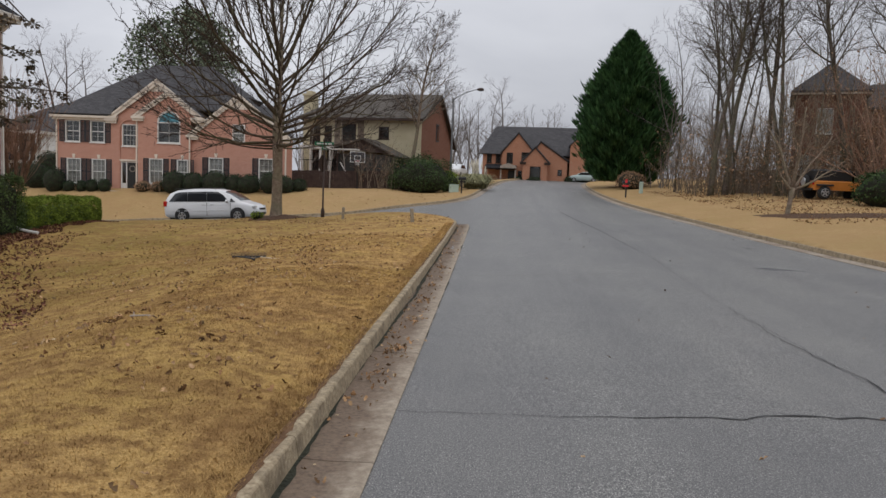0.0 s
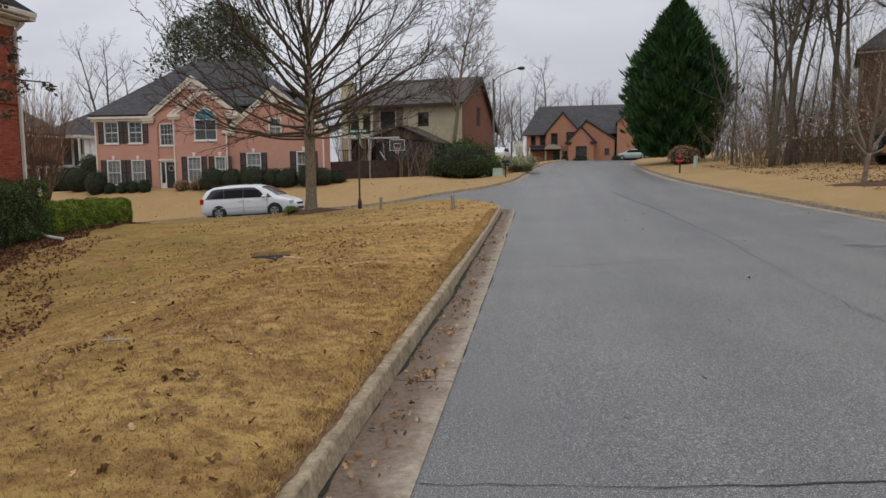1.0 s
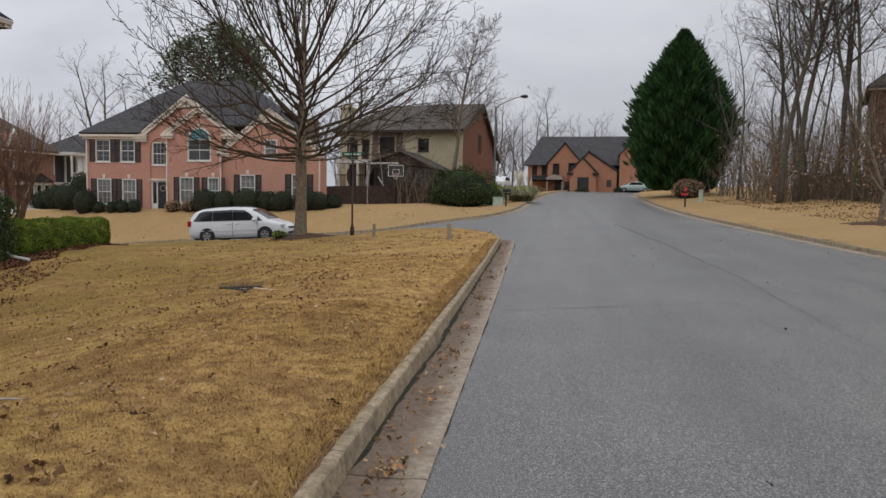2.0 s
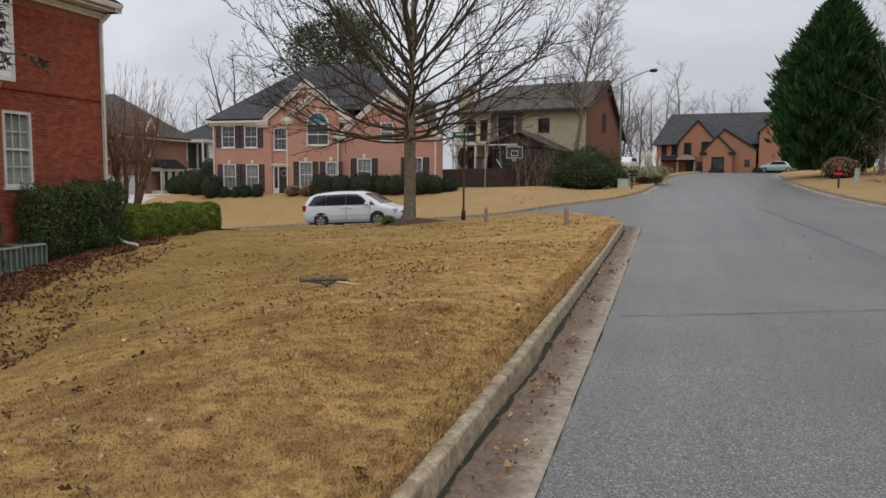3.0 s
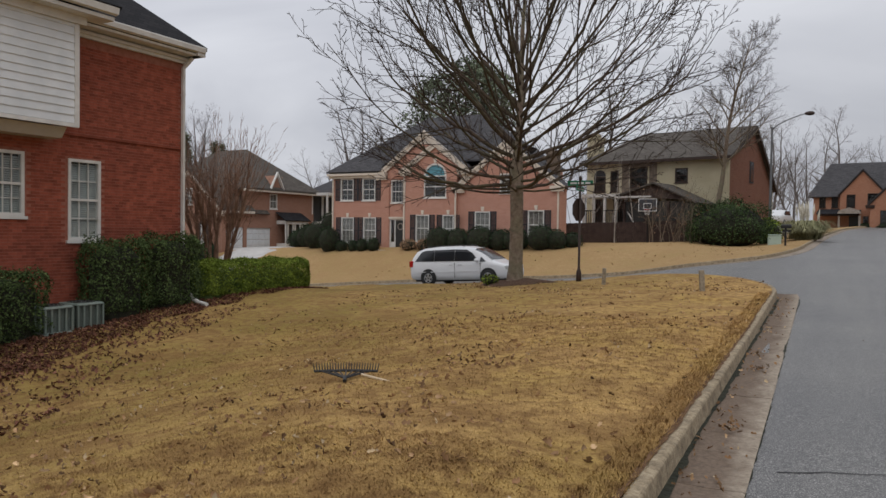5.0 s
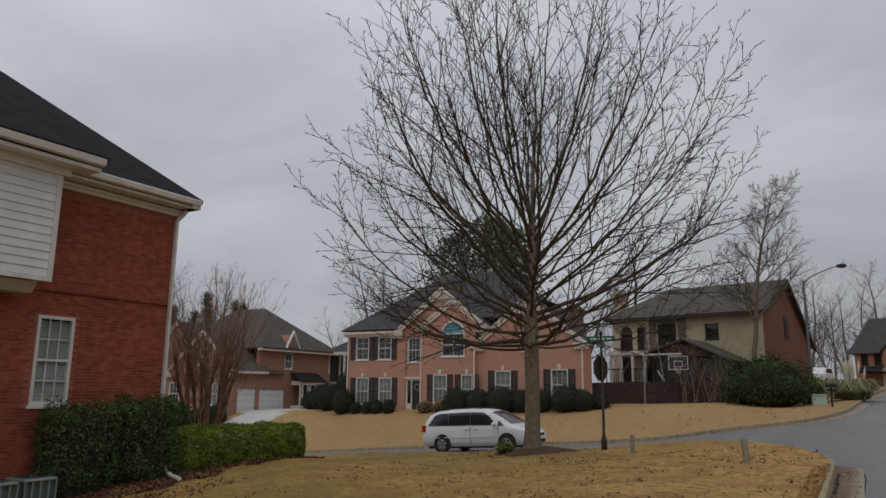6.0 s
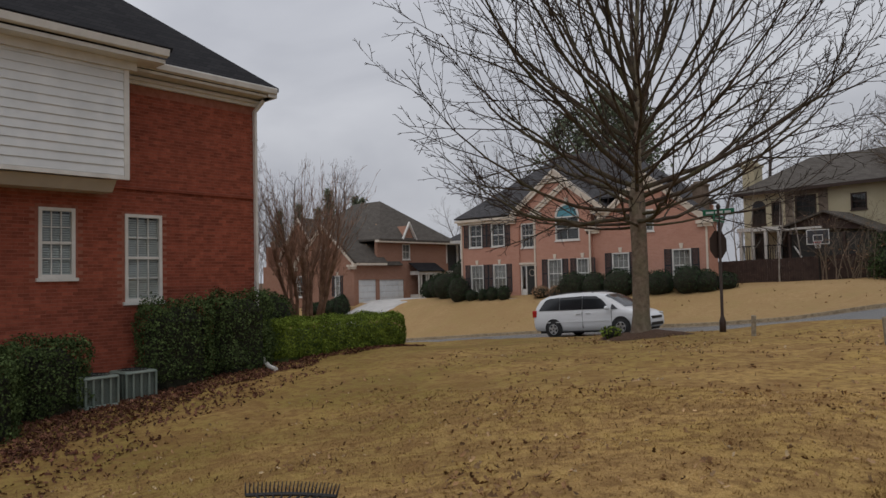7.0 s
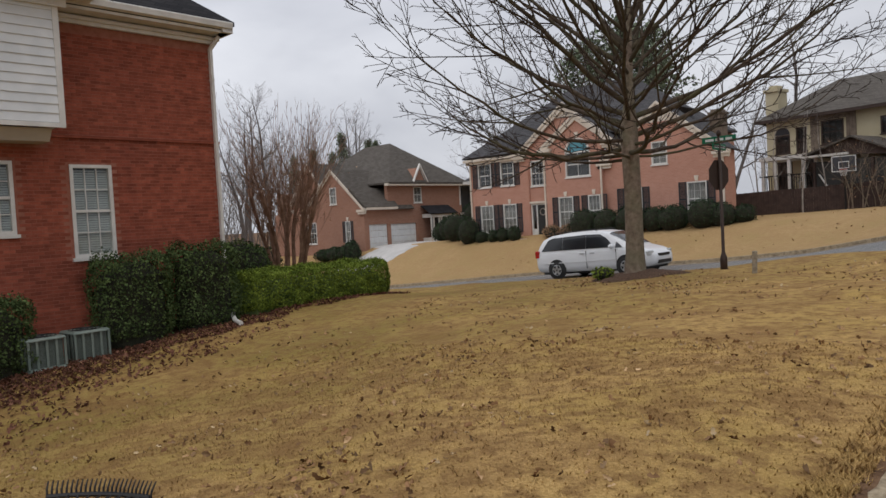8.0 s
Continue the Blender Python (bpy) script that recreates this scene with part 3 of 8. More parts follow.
lawn("lawn_corner", steps((-74, -24, 2.0), (-24, -9, 0.3), (-9, 0.61, 0.15)), steps((-20, 0, 0.6), (0, 36, 0.15)), NEAR, 1, lawn_near_z, 0.15, LAWN, "tan dormant lawn with scattered dry leaves by the kerb")
lawn("lawn_across", steps((-74, -14, 1.0), (-14, 34, 0.4)), steps((40, 62, 0.4), (62, 150, 1.2)), FAR, 1, lawn_far_z, 0.4, LAWN_FAR, "golden dormant lawn sloping up to the houses")
lawn("lawn_beside_woods", steps((7, 14, 0.4), (14, 74, 1.5)), steps((-20, 130, 0.8),), RIGHT, -1, lawn_right_z, 0.4, LAWN_FAR, "dormant lawn rising from the road to the woods")

bag = Bag()
axis = [-1500, -700, -300, -150, -90, -60, -30, 0, 30, 60, 90, 150, 300, 700, 1500]
for y in axis:
    for x in axis:
        bag.v.append((x, y + 40, -2.6 + 3.6 * float(smooth_step((y - 40) / 90))))
n = len(axis)
bag.f = [(j * n + k, j * n + k + 1, (j + 1) * n + k + 1, (j + 1) * n + k) for j in range(n - 1) for k in range(n - 1)]
solid("ground", bag, SOIL, "brown winter earth reaching to the horizon", "ground", kind="structure")

# the paved sheet lies under the lawns' edges and the gutters
xs, ys = steps((-75, -20, 1.5), (-20, 15, 0.5), (15, 60, 1.5)), steps((-20, 20, 1.0), (20, 60, 0.5), (60, 140, 1.2))
gx, gy = np.meshgrid(xs, ys)
dn, df, dr = line_dist(gx, gy, NEAR, 1)[0], line_dist(gx, gy, FAR, 1)[0], line_dist(gx, gy, RIGHT, -1)[0]
keep = (dn < 0.9) & (df < 0.9) & (dr < 0.9)
gz = paved_z(gx, gy) + 0.004 * rough(gx * 0.7, gy * 0.4, 0.7) - 0.25 * np.clip((np.maximum(np.maximum(dn, df), dr) - 0.05) * 4, 0, 1)
idx = np.arange(gx.size).reshape(gx.shape)
faces = np.stack([idx[:-1, :-1], idx[:-1, 1:], idx[1:, 1:], idx[1:, :-1]], -1).reshape(-1, 4)
faces = faces[keep.ravel()[faces].any(1)]
road_me = raw_mesh("road", np.stack([gx.ravel(), gy.ravel(), gz.ravel()], -1), faces, ASPHALT)
road_me.polygons.foreach_set("use_smooth", [True] * len(road_me.polygons))
tagged(new("road", road_me), "worn grey asphalt road with a side street", "road", "", "structure")


def offset(line, d):
    """The line moved to its right by d."""
    t = np.gradient(line, axis=0)
    t /= np.linalg.norm(t, axis=1)[:, None] + 1e-9
    return line + d * np.stack([t[:, 1], -t[:, 0]], -1)


def resample(line, step):
    s = np.concatenate([[0], np.cumsum(np.linalg.norm(np.diff(line, axis=0), axis=1))])
    q = np.arange(0, s[-1], step)
    return np.stack([np.interp(q, s, line[:, 0]), np.interp(q, s, line[:, 1])], -1)


def kerb_run(name, line, side, label, a, b, per, gutter_from, gutter_to, gutter_mat=GUTTER, step=0.5):
    """Cast kerb stones and gutter slabs along a line, each a piece with its joint."""
    kerb = thing(name, label, "kerb", kind="structure")
    gut = thing("gutter", "stained concrete gutter along the kerb with dry leaves", "gutter", kind="structure")
    line = resample(line, step)
    runs = np.arange(a, min(b, len(line) - per - 1), per)
    rng = random.Random(5)
    for i in runs:
        seg = line[i:i + per + 1]
        gap = 0.006
        dirs = seg[-1] - seg[0]
        dirs = dirs / np.linalg.norm(dirs)
        seg = seg.copy()
        seg[0] += dirs * gap
        seg[-1] -= dirs * gap
        lift = rng.uniform(-0.006, 0.006)
        prof = [(-0.01, -0.3), (-0.01, 0.140), (0.004, 0.151), (0.04, 0.156), (0.082, 0.153), (0.094, 0.143), (0.099, 0.125), (0.108, 0.06), (0.118, 0.0), (0.12, -0.3)]
        bg = Bag()
        rows = []
        for d, h in prof:
            q = offset(seg, d * side)
            chip = np.array([rng.uniform(-0.003, 0.0015) for _ in seg]) * (h > 0.1)
            rows.append(np.column_stack([q, paved_z(q[:, 0], q[:, 1]) + h + lift + chip]))
        m = len(seg)
        for k in range(m):
            bg.v += [tuple(r[k]) for r in rows]
        w = len(prof)
        for k in range(m - 1):
            for j in range(w - 1):
                bg.f.append((k * w + j, k * w + j + 1, (k + 1) * w + j + 1, (k + 1) * w + j))
        bg.f.append(tuple(range(w)))
        bg.f.append(tuple((m - 1) * w + j for j in range(w - 1, -1, -1)))
        part("kerbstone", bg, CONCRETE, kerb)
        if gutter_from <= i < gutter_to:
            bg = Bag()
            rows = []
            for d, h in ((0.112, -0.2), (0.122, 0.012), (0.35, 0.004), (0.58, 0.014), (0.60, 0.008), (0.60, -0.2)):
                q = offset(seg, d * side)
                rows.append(np.column_stack([q, paved_z(q[:, 0], q[:, 1]) + h + lift * 0.5]))
            for k in range(m):
                bg.v += [tuple(r[k]) for r in rows]
            w = 6
            for k in range(m - 1):
                for j in range(w - 1):
                    bg.f.append((k * w + j, k * w + j + 1, (k + 1) * w + j + 1, (k + 1) * w + j))
            bg.f.append(tuple(range(w)))
            bg.f.append(tuple((m - 1) * w + j for j in range(w - 1, -1, -1)))
            part("gutter_slab", bg, gutter_mat, gut)


kerb_run("kerb_corner", NEAR, 1, "weathered concrete kerb along the corner lawn", 0, 760, 24, 0, 384, GUTTER_SILTED, 0.125)
kerb_run("kerb_across", FAR, 1, "pale concrete kerb curving round the far corner", 60, 330, 6, 60, 330)
kerb_run("kerb_by_woods", RIGHT, -1, "weathered concrete kerb along the far side of the road", 40, 300, 6, 40, 300)

# ---- houses ----
def wall_bag(u0, u1, z0, z1, holes, t, along="x", face=0.0):
    """A wall with openings right through it: along x it faces -y with its face at y = face, along y it faces +x with its face at x = face."""
    us = sorted({u0, u1, *[h[0] for h in holes], *[h[2] for h in holes]})
    zs = sorted({z0, z1, *[h[1] for h in holes], *[h[3] for h in holes]})
    us, zs = [u for u in us if u0 <= u <= u1], [z for z in zs if z0 <= z <= z1]
    full = {}
    for i, (a, b) in enumerate(zip(us[:-1], us[1:])):
        for j, (c, d) in enumerate(zip(zs[:-1], zs[1:])):
            mu, mz = (a + b) / 2, (c + d) / 2
            full[i, j] = not any(h[0] < mu < h[2] and h[1] < mz < h[3] for h in holes)
    bg, index = Bag(), {}

    def vert(i, j, k):
        if (i, j, k) not in index:
            index[i, j, k] = len(bg.v)
            d = t if k else 0.0
            bg.v.append((us[i], face + d, zs[j]) if along == "x" else (face - d, us[i], zs[j]))
        return index[i, j, k]

    for (i, j), f in full.items():
        if not f:
            continue
        q = [(i, j), (i + 1, j), (i + 1, j + 1), (i, j + 1)]
        bg.f.append(tuple(vert(*c, 0) for c in q))
        bg.f.append(tuple(vert(*c, 1) for c in reversed(q)))
        for n, (di, dj) in enumerate(((0, -1), (1, 0), (0, 1), (-1, 0))):
            if not full.get((i + di, j + dj)):
                c, e = q[n], q[(n + 1) % 4]
                bg.f.append((vert(*e, 0), vert(*c, 0), vert(*c, 1), vert(*e, 1)))
    return bg


def place(pts, along, face):
    """(u, depth, z) to the wall's own axes; depth grows inwards."""
    return [(u, face + d, z) if along == "x" else (face - d, u, z) for u, d, z in pts]


def ubox(bg, a, d0, c, b, d1, e, along, face):
    (x0, y0, z0), (x1, y1, z1) = place([(a, d0, c), (b, d1, e)], along, face)
    return bg.box(x0, y0, z0, x1, y1, z1)


def window(parent, u0, z0, u1, z1, along="x", face=0.0, cols=3, rows=4, shutters=0.0, dress="blind", trim=TRIM, frame_w=0.07, keystone=False, sill=True):
    """A sash window in an opening: frame, two sashes' bars, panes, sill, what hangs behind, and shutters."""
    bg = Bag()
    w = frame_w
    ubox(bg, u0, -0.02, z0, u0 + w, 0.10, z1, along, face)
    ubox(bg, u1 - w, -0.02, z0, u1, 0.10, z1, along, face)
    ubox(bg, u0 + w, -0.02, z1 - w, u1 - w, 0.10, z1, along, face)
    ubox(bg, u0 + w, -0.02, z0, u1 - w, 0.10, z0 + w, along, face)
    win = part("window", bg, trim, parent, "white-framed sash window")
    mid = (z0 + z1) / 2
    bar = 0.010 if along == "y" else 0.006
    bg = Bag()
    ubox(bg, u0 + w, 0.012, mid - 0.028, u1 - w, 0.085, mid + 0.028, along, face)
    part("meeting_rail", bg, trim, win)
    for k in range(1, cols):
        u = u0 + w + (u1 - u0 - 2 * w) * k / cols
        for a, b in ((z0 + w, mid - 0.028), (mid + 0.028, z1 - w)):
            bg = Bag()
            ubox(bg, u - bar, 0.025, a, u + bar, 0.07, b, along, face)
            part("glazing_bar", bg, trim, win)
    for k in range(1, rows):
        if k * 2 == rows:
            continue
        z = z0 + w + (z1 - z0 - 2 * w) * k / rows
        bg = Bag()
        ubox(bg, u0 + w, 0.03, z - bar, u1 - w, 0.064, z + bar, along, face)
        part("glazing_bar", bg, trim, win)
    bg = Bag()
    ubox(bg, u0 + w, 0.044, z0 + w, u1 - w, 0.05, z1 - w, along, face)
    pane = part("pane", bg, GLASS, win)
    pane.visible_shadow = False
    bg = Bag()
    if dress == "blind":
        n = int((z1 - z0 - 2 * w) / 0.05)
        for k in range(n):
            z = z0 + w + k * 0.05
            p = place([(u0 + w, 0.075, z), (u1 - w, 0.075, z), (u1 - w, 0.095, z + 0.042), (u0 + w, 0.095, z + 0.042)], along, face)
            bg.slab(p, 0.003)
        part("blind", bg, BLIND, win, "white slatted blind")
        # dark sheet whose colour stands for the unlit room
        bg = Bag()
        ubox(bg, u0, 0.22, z0, u1, 0.24, z1, along, face)
        part("shade_behind", bg, DARK_ROOM, win)
    elif dress == "curtain":
        n = 14
        pts = []
        for k in range(n + 1):
            pts.append((u0 + w + (u1 - u0 - 2 * w) * k / n, 0.10 + 0.03 * (k % 2)))
        for (a, d0), (b, d1) in zip(pts[:-1], pts[1:]):
            bg.slab(place([(a, d0, z0), (b, d1, z0), (b, d1, z1), (a, d0, z1)], along, face), 0.006)
        part("curtain", bg, CURTAIN, win)
    else:
        ubox(bg, u0, 0.24, z0, u1, 0.26, z1, along, face)
        part("shade_behind", bg, DARK_ROOM, win)
    if sill:
        bg = Bag()
        ubox(bg, u0 - 0.05, -0.06, z0 - 0.07, u1 + 0.05, 0.06, z0 - 0.001, along, face)
        part("sill", bg, trim, win)
    if keystone:
        bg = Bag()
        c = (u0 + u1) / 2
        q = [(c - 0.07, z1 + 0.02), (c + 0.07, z1 + 0.02), (c + 0.12, z1 + 0.30), (c - 0.12, z1 + 0.30)]
        if along == "x":
            bg.prism_y(q, face - 0.045, face + 0.05)
        else:
            bg.prism_x(q, face + 0.045, face - 0.05)
        part("keystone", bg, CREAM_TRIM, win)
    if shutters:
        for a, b in ((u0 - 0.02 - shutters, u0 - 0.02), (u1 + 0.02, u1 + 0.02 + shutters)):
            bg = Bag()
            fr = 0.05
            ubox(bg, a, -0.045, z0, a + fr, -0.004, z1, along, face)
            ubox(bg, b - fr, -0.045, z0, b, -0.004, z1, along, face)
            for z in (z0, (z0 + z1) / 2 - fr / 2, z1 - fr):
                ubox(bg, a + fr, -0.043, z, b - fr, -0.006, z + fr, along, face)
            k = z0 + fr + 0.02
            while k < z1 - fr - 0.03:
                ubox(bg, a + fr, -0.032, k, b - fr, -0.01, k + 0.03, along, face)
                k += 0.055
            part("shutter", bg, SHUTTER, parent, "charcoal louvred shutter")
    return win


def hip_roof(parent, x0, y0, x1, y1, z, rise, material, t=0.16, over=0.0):
    """Four slopes over a rectangle, its ridge along the longer side."""
    w, d = x1 - x0, y1 - y0
    if w >= d:
        r0, r1 = (x0 + d / 2, (y0 + y1) / 2, z + rise), (x1 - d / 2, (y0 + y1) / 2, z + rise)
    else:
        r0, r1 = ((x0 + x1) / 2, y0 + w / 2, z + rise), ((x0 + x1) / 2, y1 - w / 2, z + rise)
    a, b, c, e = (x0, y0, z), (x1, y0, z), (x1, y1, z), (x0, y1, z)
    bg = Bag()
    pts = [a, b, c, e, r0, r1] + [(p[0], p[1], p[2] - t) for p in (a, b, c, e)]
    if w >= d:
        faces = [(0, 1, 5, 4), (1, 2, 5), (2, 3, 4, 5), (3, 0, 4)]
    else:
        faces = [(0, 1, 4), (1, 2, 5, 4), (2, 3, 5), (3, 0, 4, 5)]
    faces += [(1, 0, 6, 7), (2, 1, 7, 8), (3, 2, 8, 9), (0, 3, 9, 6), (9, 8, 7, 6)]
    bg.add(pts, faces)
    return part("roof", bg, material, parent)


def gable_roof_y(parent, x0, x1, apex_x, z0, z1, y0, y1, material, t=0.14, over=0.25):
    """Two slopes whose ridge runs along y; feet at (x0, z0) and (x1, z0)."""
    k = (z1 - z0) / (apex_x - x0)
    k2 = (z1 - z0) / (x1 - apex_x)
    for n, (ax, az, bx, bz) in enumerate(((x0 - over, z0 - over * k, apex_x, z1), (apex_x, z1, x1 + over, z0 - over * k2))):
        bg = Bag()
        bg.slab([(ax, y0, az + t), (bx, y0, bz + t), (bx, y1, bz + t), (ax, y1, az + t)], t)
        part("roof_slope", bg, material, parent)


def rake_trim(parent, x0, x1, apex_x, z0, z1, y, material=TRIM, w=0.24, d=0.10, over=0.25, returns=True):
    """Raked boards along a gable, with a thinner upper moulding, and returns at its feet."""
    k, k2 = (z1 - z0) / (apex_x - x0), (z1 - z0) / (x1 - apex_x)
    for (ax, az, bx, bz) in ((x0 - over, z0 - over * k, apex_x, z1), (apex_x, z1, x1 + over, z0 - over * k2)):
        bg = Bag()
        bg.prism_y([(ax, az - w), (bx, bz - w), (bx, bz), (ax, az)], y - d, y)
        bg.prism_y([(ax, az - 0.075), (bx, bz - 0.075), (bx, bz + 0.085), (ax, az + 0.085)], y - d - 0.06, y - d + 0.001)
        part("rake_board", bg, material, parent)
    if returns:
        for a, b, z in ((x0 - over - 0.1, x0 + 0.55, z0), (x1 - 0.55, x1 + over + 0.1, z0)):
            bg = Bag()
            bg.box(a, y - d - 0.14, z - 0.34, b, y - 0.002, z - 0.16)
            bg.box(a + 0.05, y - d - 0.05, z - 0.50, b - 0.05, y - 0.002, z - 0.34)
            part("cornice_return", bg, material, parent)


def downspout(parent, x, y, z0, z1, material=TRIM, kick=(0.0, 0.0)):
    bg = Bag()
    bg.box(x - 0.045, y - 0.035, z0, x + 0.045, y + 0.035, z1)
    if kick != (0.0, 0.0):
        bg.tube([(x, y, z1 - 0.02), (x + kick[0] * 0.6, y + kick[1] * 0.6, z1 + 0.14), (x + kick[0], y + kick[1], z1 + 0.26)], [0.05] * 3, 6)
    for z in np.arange(z0 + 0.8, z1, 1.8):
        bg.box(x - 0.06, y - 0.04, z, x + 0.06, y + 0.04, z + 0.03)
    part("downspout", bg, material, parent, "white downspout")


# ---- the red brick house by the corner lawn ----
RX = -15.74
red_house = thing("brick_house", "two-storey red brick house with a white clapboard bay, beside a hedge", "house")
holes = [(16.90, 1.90, 17.61, 3.33), (18.65, 1.36, 19.50, 3.28)]
part("wall", wall_bag(9.0, 22.05, -1.6, 6.36, holes, 0.28, "y", RX - 0.035), RED_MORTAR, red_house, "red brick side wall")
bg = Bag().box(-27.5, 21.75, -1.6, RX - 0.33, 22.03, 6.36)
part("wall", bg, RUST, red_house)
bg = Bag().box(-27.5, 9.0, -1.6, RX - 0.33, 9.28, 6.36).box(-27.5, 9.3, -1.6, -27.25, 21.7, 6.36)
part("wall", bg, RUST, red_house)
window(red_house, 16.90, 1.90, 17.61, 3.33, "y", RX - 0.03, 3, 4, 0, "blind")
window(red_house, 18.65, 1.36, 19.50, 3.28, "y", RX - 0.03, 3, 4, 0, "blind")
# soldier course line and wooden eaves
bg = Bag().box(RX - 0.02, 9.0, 3.82, RX + 0.022, 22.06, 3.875)
part("band_course", bg, RED_BRICK, red_house, "projecting brick band")
bg = Bag()
bg.box(RX - 0.02, 9.0, 6.16, RX + 0.06, 22.12, 6.34).box(RX - 0.02, 9.0, 6.36, RX + 0.42, 22.28, 6.42)
bg.box(RX - 0.02, 9.0, 6.24, RX + 0.12, 22.18, 6.30)
part("frieze", bg, TRIM, red_house, "white painted eaves board")
bg = Bag()
prof = [(RX + 0.42, 6.44), (RX + 0.54, 6.46), (RX + 0.56, 6.58), (RX + 0.54, 6.60), (RX + 0.42, 6.60)]
bg.prism_y(prof, 8.9, 22.30)
part("gutter_board", bg, TRIM, red_house, "white eaves gutter")
bg = Bag()
bg.prism_y([(-27.6, 6.36), (RX + 0.5, 6.36), (RX + 0.5, 6.6), (-27.6, 6.6)], 22.06, 22.32)
part("eave_board", bg, TRIM, red_house)
hip_roof(red_house, -27.9, 8.2, RX + 0.52, 22.36, 6.62, 5.3, SHINGLE, 0.10)
downspout(red_house, RX + 0.06, 21.95, -0.9, 6.05, TRIM, (0.22, 0.12))
# the bay that juts out upstairs
BX = -14.95
bay = part("bay", Bag().box(RX + 0.01, 12.6, 3.95, BX - 0.03, 18.33, 6.42), SIDING, red_house, "white clapboard bay")
z = 3.99
while z < 6.36:
    bg = Bag().prism_y([(BX - 0.03, z), (BX + 0.012, z), (BX - 0.012, z + 0.19), (BX - 0.03, z + 0.19)], 12.62, 18.25)
    part("clapboard", bg, SIDING, bay)
    z += 0.178
bg = Bag().box(BX - 0.06, 18.25, 3.93, BX + 0.022, 18.36, 6.40)
part("corner_board", bg, TRIM, bay)
bg = Bag().box(BX - 0.05, 12.6, 3.90, BX + 0.018, 18.36, 3.985)
part("bottom_board", bg, TRIM, bay)
bg = Bag().prism_y([(RX + 0.02, 3.66), (BX - 0.30, 3.66), (BX - 0.12, 3.89), (RX + 0.02, 3.89)], 12.7, 18.15)
part("bracket_soffit", bg, SOFFIT, bay)
part("bay_eave", Bag().box(BX - 0.05, 12.5, 6.38, BX + 0.42, 18.95, 6.46), TRIM, bay)
part("bay_gutter", Bag().prism_y([(BX + 0.42, 6.5), (BX + 0.53, 6.52), (BX + 0.56, 6.66), (BX + 0.42, 6.66)], 12.5, 18.98), TRIM, bay)
part("bay_frieze", Bag().box(BX - 0.03, 12.5, 6.2, BX + 0.08, 18.5, 6.378), TRIM, bay)
bg = Bag()
bg.slab([(BX + 0.56, 12.0, 6.70), (BX + 0.56, 19.05, 6.70), (BX - 4.2, 16.2, 10.85), (BX - 4.2, 14.0, 10.85)], 0.1)
bg.slab([(BX + 0.56, 19.05, 6.70), (RX - 0.6, 19.05, 7.5), (BX - 4.2, 16.2, 10.85)], 0.1)
part("bay_roof", bg, SHINGLE, red_house)

# ---- the pink brick house across the street ----
PY = 49.2
pink = thing("pink_house", "pink brick house with white gables and dark shutters on a lawn", "house")
PZ = -0.2
# left wing, entry bay, middle, right wing
W = [  # u0, z0, u1, z1 of the windows
    (-30.70, 3.74, -29.60, 5.26), (-28.85, 3.74, -27.78, 5.26), (-30.62, 0.80, -29.55, 2.58), (-28.75, 0.80, -27.70, 2.58)]
part("wall", wall_bag(-31.40, -26.75, PZ, 5.55, W, 0.3, "x", PY), PINK, pink)
for k, w in enumerate(W):
    window(pink, *w, "x", PY, 2 if k < 2 else 3, 4, 0.42, "dark" if k < 2 else "curtain", keystone=k > 1)
# recessed entry with its arch
EY = PY + 0.09
part("wall", wall_bag(-26.75, -25.15, PZ, 5.72, [(-26.62, 0.42, -25.30, 2.48), (-26.55, 3.56, -25.38, 5.1)], 0.25, "x", EY), PINK, pink)
bg = Bag()
mid, rad, spring = -25.97, 0.70, 4.68
arc = [(mid + rad * math.cos(a), spring + rad * math.sin(a)) for a in np.linspace(math.pi, 0, 15)]
for (x0, z0), (x1, z1) in zip(arc[:-1], arc[1:]):
    bg.prism_y([(x0, z0), (x1, z1), (x1, 5.8), (x0, 5.8)], PY + 0.01, EY - 0.01)
bg.box(-26.75, PY + 0.01, PZ, mid - rad, EY - 0.01, 5.8).box(mid + rad, PY + 0.01, PZ, -25.21, EY - 0.01, 5.8)
part("entry_arch", bg, PINK, pink)
window(pink, -26.55, 3.56, -25.38, 5.1, "x", EY, 4, 4, 0, "dark")
bg = Bag().box(-26.67, EY - 0.12, 2.50, -25.27, EY - 0.002, 2.62)
part("door_cornice", bg, CREAM_TRIM, pink)
bg = Bag()
bg.box(-26.62, EY - 0.03, 0.42, -26.54, EY + 0.1, 2.48).box(-26.24, EY - 0.03, 0.42, -26.17, EY + 0.1, 2.40).box(-25.38, EY - 0.03, 0.42, -25.30, EY + 0.1, 2.48)
bg.box(-26.54, EY - 0.03, 2.40, -25.38, EY + 0.1, 2.48).box(-26.54, EY + 0.02, 0.42, -26.24, EY + 0.06, 0.95)
fr = part("door_frame", bg, TRIM, pink, "white door frame with a sidelight")
bg = Bag().box(-26.17, EY + 0.03, 0.42, -25.38, EY + 0.08, 2.40)
for u in (-26.08, -25.74):
    for a, b in ((0.60, 1.2), (1.35, 2.25)):
        bg.box(u, EY + 0.018, a, u + 0.27, EY + 0.031, b)
door = part("door", bg, DOOR_BLACK, pink, "black panelled front door")
part("pane", Bag().box(-26.52, EY + 0.05, 0.95, -26.24, EY + 0.055, 2.40), GLASS, fr)
bg = Bag()
bg.tube([(-25.78 + 0.2 * math.cos(a), EY - 0.01, 1.98 + 0.2 * math.sin(a)) for a in np.linspace(0, 6.28, 19)], [0.035] * 19, 5, False)
part("wreath", bg, BARK_PALE, door, "pale twig wreath")
